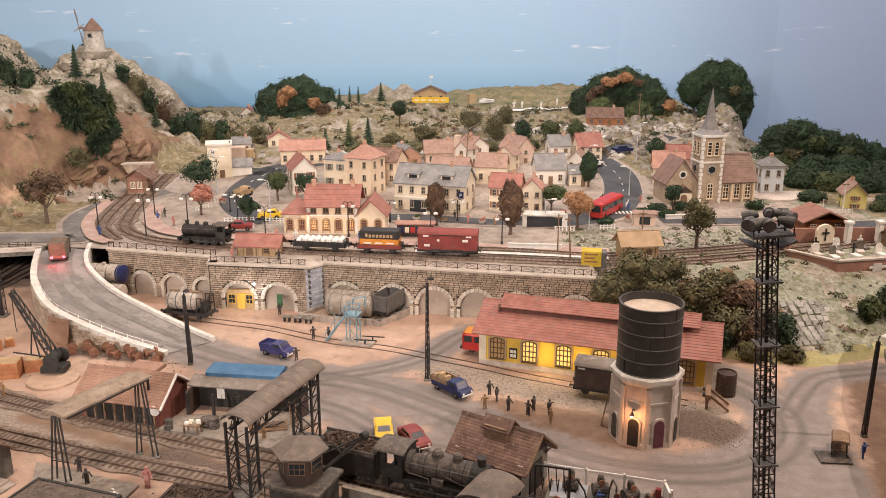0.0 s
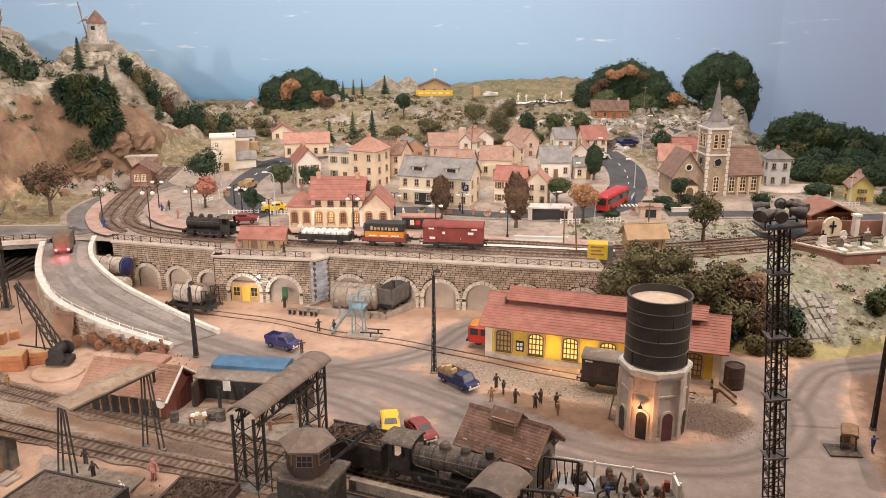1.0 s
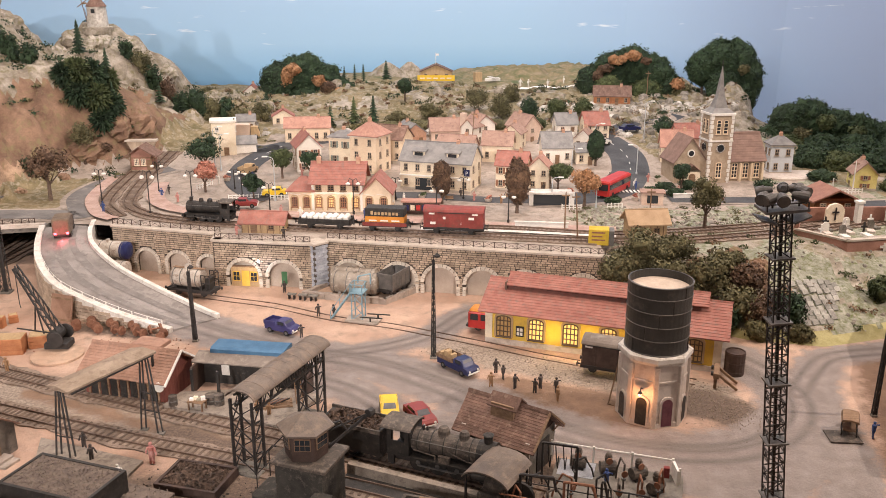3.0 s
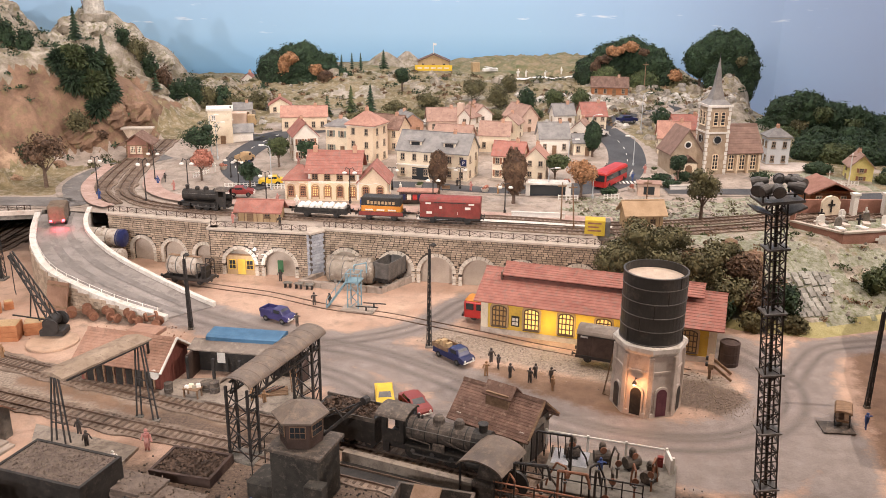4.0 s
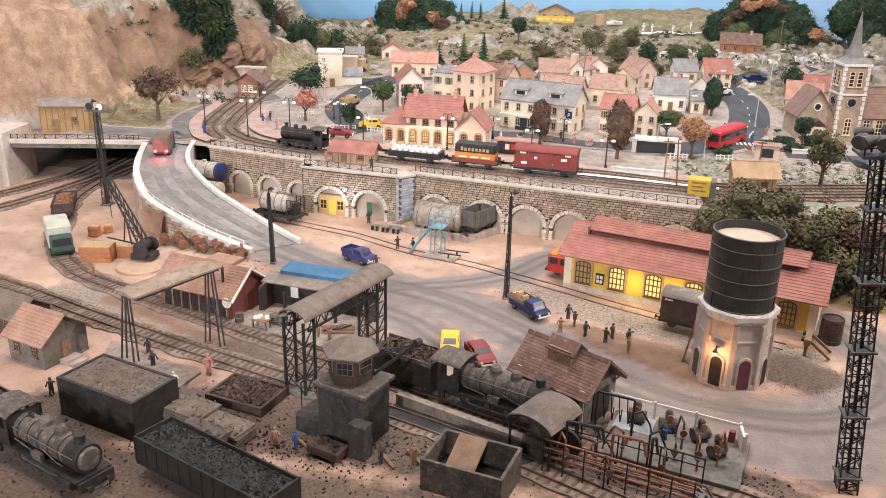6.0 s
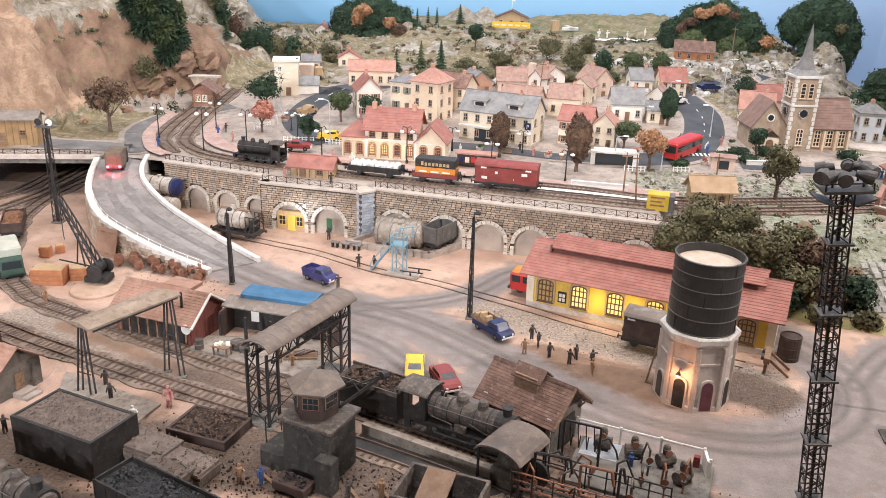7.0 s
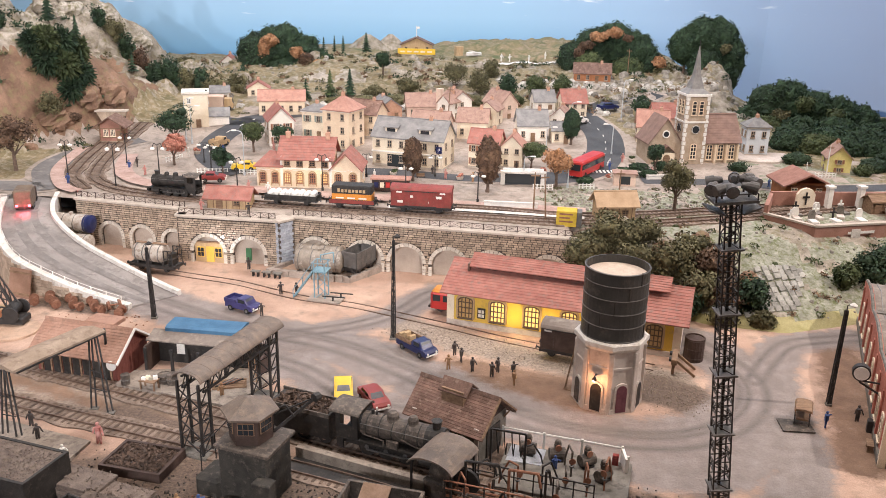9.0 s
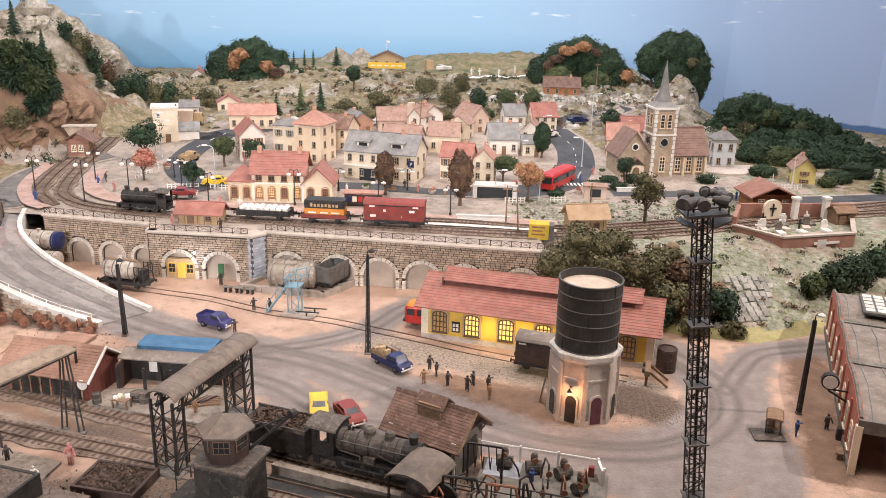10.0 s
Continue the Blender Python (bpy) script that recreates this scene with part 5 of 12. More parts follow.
def signal_cabin():
    root = thing("signal_cabin", -12.2, 74.0, 0, -20, "dark hexagonal lookout cabin on a sooty concrete block", "cabin")
    part("block", Shape().box(-2.5, 2.5, -2.2, 2.2, -0.2, 5.5, 0.12), SOOT_BLOCK, root)
    part("slab", Shape().box(-2.8, 2.9, -2.5, 2.5, 5.5, 5.85, 0.08), DUSTY, root)
    part("lower_step", Shape().box(-5.2, -2.5, -2.4, 1.0, -0.2, 1.9, 0.3), SOOT_BLOCK, root)
    part("side_block", Shape().box(1.6, 3.4, -3.4, -2.0, -0.2, 3.4, 0.1), SOOT_BLOCK, root)
    hexa = lambda r, z, n=6: [(r * math.cos(2 * math.pi * i / n + 0.35) - 0.3, r * math.sin(2 * math.pi * i / n + 0.35), z) for i in range(n)]
    cab = part("cabin_wall", Shape().loft([hexa(2.0, 5.85), hexa(2.15, 8.7)]), WAGON_BROWN, root)
    part("roof", Shape().loft([hexa(2.7, 8.6), hexa(2.7, 8.78), hexa(0.25, 9.95)]), SHEET, root, "brown sheet pyramid roof")
    for i in range(6):
        a = 0.35 + math.pi / 6 + i * math.pi / 3
        r = 2.12 * math.cos(math.pi / 6)
        ob = part("window", Shape().box(-0.75, 0.75, -0.06, 0.02, 0, 1.25), WOOD, cab, at=put(-0.3 + (r + 0.02) * math.cos(a), (r + 0.02) * math.sin(a), 7.0, math.degrees(a) + 90))
        for k in range(6):
            part("pane", Shape().box(-0.68 + 0.47 * (k % 3), -0.27 + 0.47 * (k % 3), -0.09, -0.05, 0.08 + 0.58 * (k // 3), 0.56 + 0.58 * (k // 3)), GLASS, ob)
    for pts in ([(-4.9, -1.5, 1.9), (-4.9, -1.5, 4.6), (-3.0, -1.5, 6.8), (-2.6, -1.5, 6.8)], [(-4.9, 0.8, 1.9), (-4.9, 0.8, 4.6), (-3.0, 0.8, 6.8)], [(-4.9, -1.5, 3.4), (-4.9, 0.8, 3.4)], [(-4.9, -1.5, 4.6), (-4.9, 0.8, 4.6)]):
        part("stair_rail", Shape().path(pts, 0.055), IRON, root)
    part("jib", Shape().beam((1.2, 1.4, 5.9), (4.6, 3.6, 9.1), 0.24).beam((1.2, 1.4, 7.6), (4.6, 3.6, 9.1), 0.12).tube((4.5, 3.3, 9.1), (4.7, 3.9, 9.1), 0.4), IRON, root, "black hoist jib with pulley")
    part("hoist_post", Shape().path([(1.2, 1.4, 5.8), (1.2, 1.4, 8.0), (2.2, 2.0, 8.6), (2.9, 2.4, 7.3)], 0.09), IRON, root)


signal_cabin()


def loading_bridge():
    a, b = Vector((-19.5, 80.3, 0)), Vector((-14.5, 92.7, 0))
    L = (b - a).length
    rz = math.degrees(math.atan2(b.y - a.y, b.x - a.x))
    root = thing("loading_bridge", a.x, a.y, 0, rz, "dark steel loading gantry with long curved sheet roof", "gantry")
    prof = [(1.75 * math.sin(t), 8.4 + 1.0 * math.cos(t)) for t in [radians(-82 + 164 * i / 12) for i in range(13)]]
    prof = prof + [(y * 0.97, z - 0.12) for y, z in reversed(prof)]
    part("roof", Shape().along(prof, -0.9, L + 0.7), SHEET, root, "curved weathered brown sheet roof")
    for i in range(9):
        x = -0.6 + (L + 1.0) * i / 8
        part("roof_seam", Shape().path([(x, y * 1.0, z) for y, z in prof[:13]], 0.03, 4), SHEET, root)
    for y in (-1.25, 1.25):
        tr = Shape().beam((0, y, 8.3), (L, y, 8.3), 0.18).beam((0, y, 7.1), (L, y, 7.1), 0.2)
        for i in range(10):
            x0, x1 = L * i / 10, L * (i + 1) / 10
            tr.beam((x0, y, 7.1), ((x0 + x1) / 2, y, 8.3), 0.09).beam(((x0 + x1) / 2, y, 8.3), (x1, y, 7.1), 0.09).beam((x1, y, 7.1), (x1, y, 8.3), 0.08)
        part("truss", tr, IRON, root)
    for x in (-0.7, L - 1.8):
        for y in (-1.25, 1.25):
            for dx in (0, 1.6):
                part("leg", Shape().beam((x + dx, y * 1.0, 0), (x + dx, y, 8.2), 0.24), IRON, root)
            for k in range(4):
                z0, z1 = 0.4 + 1.75 * k, 0.4 + 1.75 * (k + 1)
                part("brace", Shape().beam((x, y, z0), (x + 1.6, y, z1), 0.1), IRON, root)
                part("brace", Shape().beam((x, y, z1), (x + 1.6, y, z1), 0.09), IRON, root)
        for k in range(4):
            z0, z1 = 0.4 + 1.75 * k, 0.4 + 1.75 * (k + 1)
            part("brace", Shape().beam((x, -1.25, z0), (x, 1.25, z1), 0.1), IRON, root)
            part("brace", Shape().beam((x + 1.6, 1.25, z0), (x + 1.6, -1.25, z1), 0.1), IRON, root)
        part("footing", Shape().box(x - 0.4, x + 2.0, -1.7, 1.7, -0.1, 0.3, 0.08), GREY_CONCRETE, root)


loading_bridge()


def canopy():
    root = thing("conveyor_canopy", -36, 86.5, 0, 0, "long rising sheet roof on slanted iron posts over the tracks", "canopy")
    nl, nr, fr_, fl = Vector((-5.1, -2.3, 7.5)), Vector((-2.2, -3.9, 7.5)), Vector((4.9, 2.8, 9.1)), Vector((1.8, 3.7, 9.1))
    tan = mat("dusty_tan_roof", (0.24, 0.18, 0.13), (0.34, 0.265, 0.20), size=2, fine=0.08, wear=(0.19, 0.135, 0.10))
    n = 6
    for i in range(n):
        a, b, c, d = nl.lerp(fl, i / n), nr.lerp(fr_, i / n), nr.lerp(fr_, (i + 0.99) / n), nl.lerp(fl, (i + 0.99) / n)
        up, dn = Vector((0, 0, 0.06 + 0.02 * (i % 2))), Vector((0, 0, -0.14))
        m1, m2 = (a + b) / 2 + Vector((0, 0, 0.3)), (c + d) / 2 + Vector((0, 0, 0.3))
        part("roof_sheet", Shape().loft([[a + dn, b + dn, b + up, m1 + up, a + up], [d + dn, c + dn, c + up, m2 + up, d + up]]), tan, root, "dusty tan roof sheet")
    for side, p, q in (("l", nl, fl), ("r", nr, fr_)):
        part("purlin", Shape().beam(p + Vector((0.3, 0.2, -0.25)), q + Vector((-0.3, -0.2, -0.25)), 0.16), IRON, root)
    for b0, b1, top, w in (((-4.0, -3.8), (-2.3, -4.3), (-3.4, -3.2, 7.4), 1), ((2.9, 2.0), (5.0, 1.2), (3.3, 2.6, 9.0), 1)):
        for bx, by in (b0, b1):
            for k in (-0.22, 0.22):
                part("post", Shape().beam((bx + k, by + k * 0.6, 0.1), (top[0] + (bx - top[0]) * 0.25 + k * 0.5, top[1] + k * 0.3, top[2]), 0.15), IRON, root)
            part("foot", Shape().box(bx - 0.45, bx + 0.45, by - 0.35, by + 0.35, -0.05, 0.18, 0.04), GREY_CONCRETE, root)
        part("cross_tie", Shape().beam((*b0, 2.6), (*b1, 2.6), 0.1), IRON, root)
        part("cross_tie", Shape().beam((b0[0] * 0.9 + top[0] * 0.1, b0[1], 4.8), (b1[0] * 0.7 + top[0] * 0.3, b1[1], 4.8), 0.1), IRON, root)


canopy()


RUSTY_BAR = mat("rusted_bar_iron", (0.17, 0.075, 0.045), (0.27, 0.13, 0.08), size=0.5, fine=0.08)


def workshop():
    root = thing("workshop", -43.1, 97.4, 0, -15.0, "dark red wooden workshop with orange tiled roof", "workshop")
    part("wall", Shape().box(0, 10.8, 0, 6.2, -0.1, 3.3), RED_WOOD, root)
    part("gable", Shape().along([(0, 3.3), (6.2, 3.3), (3.1, 5.4)], 0.02, 10.78), RED_WOOD, root)
    tiled(root, 0, 10.8, 0, 6.2, 3.3, 5.5, ROOF_ORANGE, 0.7, 12)
    part("roof_hatch", Shape().box(4.2, 8.2, 3.6, 6.2, 5.0, 5.5, 0.06), ROOF_ORANGE, root)
    for i in range(8):
        part("post", Shape().box(0.5 + 1.35 * i, 0.75 + 1.35 * i, -0.14, 0, 0, 3.2), WOOD, root)
        if i < 7:
            # Black panel paints the dark interior of the open bay.
            part("bay_door", Shape().box(0.85 + 1.35 * i, 1.75 + 1.35 * i, -0.06, 0, 0.1, 2.9), BLACK, root)
    part("bargeboard", Shape().beam((11.55, -0.9, 2.75), (11.55, 3.1, 5.65), 0.22).beam((11.55, 7.1, 2.75), (11.55, 3.1, 5.65), 0.22), PAPER_WHITE, root, "pale grey bargeboard")
    part("clock", Shape().tube((10.5, -0.45, 2.4), (10.5, -0.6, 2.4), 0.62, n=16).box(10.45, 10.55, -0.65, -0.58, 2.4, 2.85), PAPER_WHITE, root, "round white clock")
    part("stove_pipe", Shape().tube((8.8, 1.2, 4.0), (8.8, 1.2, 6.1), 0.16), IRON, root)
    an = thing("open_loading_shed", -30.4, 97.0, 0, -9, "open dark goods shed with flat dusty roof on a platform", "shed")
    # The back wall's black stands in for the shade under the roof.
    part("back_wall", Shape().box(0, 14.2, 3.6, 3.9, 0, 3.4), BLACK, an)
    part("side_wall", Shape().box(0, 0.25, 0.4, 3.6, 0, 3.4), WAGON_BROWN, an)
    part("side_wall", Shape().box(13.9, 14.2, 0.4, 3.6, 0, 2.6), WAGON_BROWN, an)
    part("roof", Shape().add([(-0.5, 1.9, 3.35), (11.5, 1.9, 3.35), (11.5, 4.2, 3.8), (-0.5, 4.2, 3.8), (-0.5, 1.9, 3.5), (11.5, 1.9, 3.5), (11.5, 4.2, 4.05), (-0.5, 4.2, 4.05)], [(3, 2, 1, 0), (4, 5, 6, 7), (0, 1, 5, 4), (1, 2, 6, 5), (2, 3, 7, 6), (3, 0, 4, 7)]), ROOF_TAR, an)
    for i in range(4):
        part("post", Shape().box(0.2 + 3.3 * i, 0.5 + 3.3 * i, -0.1, 0.2, 0, 3.4), IRON, an)
    part("poster", Shape().box(2.6, 3.6, 3.5, 3.6, 1.2, 2.9), PAPER_WHITE, an, "pale notice sheet")
    pf = Shape().up([(-31.5, 96.8), (-32.5, 93.4), (-18.0, 88.6), (-14.5, 96.2), (-20, 98)], 0.0, 0.55)
    solo("loading_platform", pf, SLAB_GREY, "low dusty concrete loading platform", "platform")


workshop()


def work_table(x, y, rz):
    root = thing("work_table", x, y, 0.55, rz, "small wooden work table covered with pale parcels", "table")
    part("tabletop", Shape().box(-1.0, 1.0, -0.6, 0.6, 1.0, 1.12), WOOD, root)
    for sx in (-0.85, 0.85):
        for sy in (-0.45, 0.45):
            part("leg", Shape().box(sx - 0.08, sx + 0.08, sy - 0.08, sy + 0.08, 0, 1.0), WOOD, root)
    for i in range(4):
        solo("parcel", Shape().box(-0.25, 0.25, -0.2, 0.2, 0, 0.3 + 0.12 * (i % 2), 0.04), (PAPER_WHITE, CREAM, KHAKI)[i % 3], "small pale parcel on the work table", "parcel", "parcels", at=put(x - 0.6 + 0.42 * i, y + 0.2 * (i % 2), 1.67, rz + 12 * i))


work_table(-28.2, 92.4, -14)
for x, y, w, h in ((-31.3, 93.4, 0.5, 1.2), (-27.0, 94.2, 0.9, 0.9), (-26.0, 93.6, 0.6, 1.3)):
    can = thing("oil_drum", x, y, 0.55, 0, "dark dented oil drum on the platform", "drum", "oil drums")
    part("drum_body", Shape().round_up((0, 0), [(w, 0), (w, h), (w * 0.8, h), (w * 0.8, h - 0.06), (0.02, h - 0.06)], 14), DUSTY, can)
    part("drum_hoop", Shape().round_up((0, 0), [(w, h * 0.5 - 0.05), (w + 0.05, h * 0.5), (w, h * 0.5 + 0.05)], 14, False), GREY_IRON, can)
pal = thing("scrap_pallet", -19.4, 93.6, 0.55, 12, "dark pallet stacked with iron scrap", "pallet")
for k in range(5):
    part("plank", Shape().box(-1.9, 1.9, -1.0 + 0.42 * k, -0.68 + 0.42 * k, 0, 0.2), WOOD, pal)
for k in range(7):
    part("scrap_bar", Shape().beam((-1.6 + 0.3 * k, -0.8 + 0.1 * k, 0.3), (0.4 + 0.2 * k, 0.7 - 0.16 * k, 0.42 + 0.06 * k), 0.14), (IRON, GREY_IRON, RUSTY_BAR)[k % 3], pal)
lad = thing("ladder", -16.7, 93.9, 0.5, 18, "short ladder leaning beside the loading shed", "ladder", rx=-24)
for s in (-0.35, 0.35):
    part("rail", Shape().box(s - 0.06, s + 0.06, -0.06, 0.06, 0, 3.0), WOOD, lad)
for i in range(6):
    part("rung", Shape().box(-0.35, 0.35, -0.04, 0.04, 0.3 + 0.46 * i, 0.38 + 0.46 * i), WOOD, lad)


# ---- rolling stock ----
def wheelset(root, x, y=0, r=0.55, gauge=1.5, z=0.55):
    for s in (-1, 1):
        w = part("wheel", Shape().tube((x, y + s * gauge / 2 - 0.12, z), (x, y + s * gauge / 2 + 0.12, z), r, n=14), IRON, root)
        part("hub", Shape().tube((x, y + s * (gauge / 2 + 0.1), z), (x, y + s * (gauge / 2 + 0.2), z), r * 0.4, n=8), RAIL, w)
    part("axle", Shape().tube((x, -gauge / 2, z), (x, gauge / 2, z), 0.1, n=6), IRON, root)


def wagon(x, y, z, rz, L, body, roof=None, H=2.9, W=3.1, label="", kind="van", stripe=None, load=None, flat_roof=False):
    root = thing("goods_wagon", x, y, z + 0.42, rz, label, "wagon", "goods wagons")
    part("underframe", Shape().box(-L / 2, L / 2, -W / 2 + 0.15, W / 2 - 0.15, 0.75, 1.15), IRON, root)
    for sx in (-1, 1):
        part("buffer_beam", Shape().box(sx * L / 2 - 0.12, sx * L / 2 + 0.12, -W / 2 + 0.1, W / 2 - 0.1, 0.75, 1.25), IRON, root)
        for sy in (-1, 1):
            part("buffer", Shape().tube((sx * L / 2, sy * 0.95, 1.05), (sx * (L / 2 + 0.55), sy * 0.95, 1.05), 0.1).tube((sx * (L / 2 + 0.55), sy * 0.95, 1.05), (sx * (L / 2 + 0.66), sy * 0.95, 1.05), 0.26, n=10), IRON, root)
        wheelset(root, sx * L * 0.29)
        for sy in (-1, 1):
            part("axle_box", Shape().box(sx * L * 0.29 - 0.3, sx * L * 0.29 + 0.3, sy * 1.05 - 0.12, sy * 1.05 + 0.12, 0.3, 1.0), IRON, root)
    if kind in ("van", "open"):
        b = part("body", Shape().box(-L / 2, L / 2, -W / 2, W / 2, 1.15, 1.15 + H, 0.06) if kind == "van" else Shape().box(-L / 2, L / 2, -W / 2, -W / 2 + 0.15, 1.15, 1.15 + H).box(-L / 2, L / 2, W / 2 - 0.15, W / 2, 1.15, 1.15 + H).box(-L / 2, -L / 2 + 0.15, -W / 2, W / 2, 1.15, 1.15 + H).box(L / 2 - 0.15, L / 2, -W / 2, W / 2, 1.15, 1.15 + H).box(-L / 2, L / 2, -W / 2, W / 2, 1.1, 1.3), body, root)
        n = max(3, int(L / 1.3))
        for i in range(n + 1):
            px = -L / 2 + 0.08 + (L - 0.16) * i / n
            for sy in (-1, 1):
                part("stanchion", Shape().box(px - 0.06, px + 0.06, sy * W / 2 - 0.06, sy * W / 2 + 0.06, 1.15, 1.15 + H), body, b)
        if kind == "van":
            dr = part("sliding_door", Shape().box(-1.25, 1.25, -W / 2 - 0.12, -W / 2 + 0.05, 1.25, 1.05 + H, 0.03), body, root)
            part("door_rail", Shape().box(-2.6, 2.6, -W / 2 - 0.16, -W / 2, 1.0 + H, 1.1 + H).box(-2.6, 2.6, -W / 2 - 0.14, -W / 2, 1.18, 1.27), IRON, dr)
            for sx in (-1, 1):
                part("vent", Shape().box(sx * L * 0.36 - 0.45, sx * L * 0.36 + 0.45, -W / 2 - 0.08, -W / 2, 0.75 + H, 1.0 + H), PAPER_WHITE if stripe is None else IRON, root)
    if flat_roof:
        pr = [(-W / 2 - 0.15, 0.55 + H), (-W / 2 - 0.12, 1.6 + H), (-W / 2 + 0.35, 1.78 + H), (W / 2 - 0.35, 1.78 + H), (W / 2 + 0.12, 1.6 + H), (W / 2 + 0.15, 0.55 + H)]
        part("roof", Shape().along(pr, -L / 2 - 0.1, L / 2 + 0.1), roof, root, "blue sheeted cover")
    elif kind == "van":
        pr = [(-W / 2 - 0.12, 1.15 + H)] + [(W / 2 * math.sin(t) * 1.06, 1.15 + H + 0.75 * math.cos(t)) for t in [radians(-80 + 160 * i / 8) for i in range(9)]] + [(W / 2 + 0.12, 1.15 + H)]
        part("roof", Shape().along(pr, -L / 2 - 0.1, L / 2 + 0.1), roof or ROOF_TAR, root)
    if kind == "tank":
        tk = part("tank", Shape().loft([[(xx, rr * math.cos(2 * math.pi * i / 20), 2.75 + rr * math.sin(2 * math.pi * i / 20)) for i in range(20)] for xx, rr in ((-L / 2 + 0.35, 0.6), (-L / 2 + 0.45, 1.3), (-L / 2 + 0.75, 1.5), (L / 2 - 0.75 - 1.6, 1.5), (L / 2 - 0.45 - 1.6, 1.3), (L / 2 - 0.35 - 1.6, 0.6))]), body, root, smooth=True)
        for i in range(4):
            xx = -L / 2 + 1.0 + (L - 3.6) * i / 3
            part("strap", Shape().loft([[(xx + d, rr * math.cos(2 * math.pi * i / 20), 2.75 + rr * math.sin(2 * math.pi * i / 20)) for i in range(20)] for d, rr in ((-0.08, 1.5), (-0.07, 1.55), (0.07, 1.55), (0.08, 1.5))]), GREY_IRON, tk)
        part("dome", Shape().tube((-0.8, 0, 4.1), (-0.8, 0, 4.75), 0.5, 0.45, n=12).tube((-0.8, 0, 4.75), (-0.8, 0, 4.9), 0.35, n=10), body, tk)
        part("brake_stand", Shape().box(L / 2 - 1.2, L / 2 - 0.5, -0.7, 0.7, 1.15, 3.0, 0.06), BLACK, root, "dark brake stand on the end platform")
        for px in (L / 2 - 1.6, L / 2 - 0.85, L / 2 - 0.12):
            for py in (-W / 2 + 0.2, W / 2 - 0.2):
                part("platform_post", Shape().beam((px, py, 1.15), (px, py, 3.7), 0.12), IRON, root)
        for pz in (2.4, 3.7):
            part("platform_rail", Shape().path([(L / 2 - 1.6, -W / 2 + 0.2, pz), (L / 2 - 0.12, -W / 2 + 0.2, pz), (L / 2 - 0.12, W / 2 - 0.2, pz), (L / 2 - 1.6, W / 2 - 0.2, pz)], 0.07), IRON, root)
        for i in range(3):
            part("saddle", Shape().box(-L / 2 + 1.0 + i * 2.2, -L / 2 + 1.4 + i * 2.2, -1.0, 1.0, 1.15, 1.7), IRON, root)
        part("walkway", Shape().box(-L / 2 + 0.6, L / 2 - 1.6, -0.35, 0.35, 4.28, 4.36), WOOD, tk)
    if kind == "open" and load:
        ld = lumps(Shape().box(-L / 2 + 0.15, L / 2 - 0.15, -W / 2 + 0.15, W / 2 - 0.15, 1.3, 0.75 + H), -L / 2 + 0.3, L / 2 - 0.3, -W / 2 + 0.3, W / 2 - 0.3, 0.75 + H, 900, 0.19, int(abs(x * 10)), 0.7)
        o = part("coal_load", ld, load, root, "heaped lumps of coal")
    return root


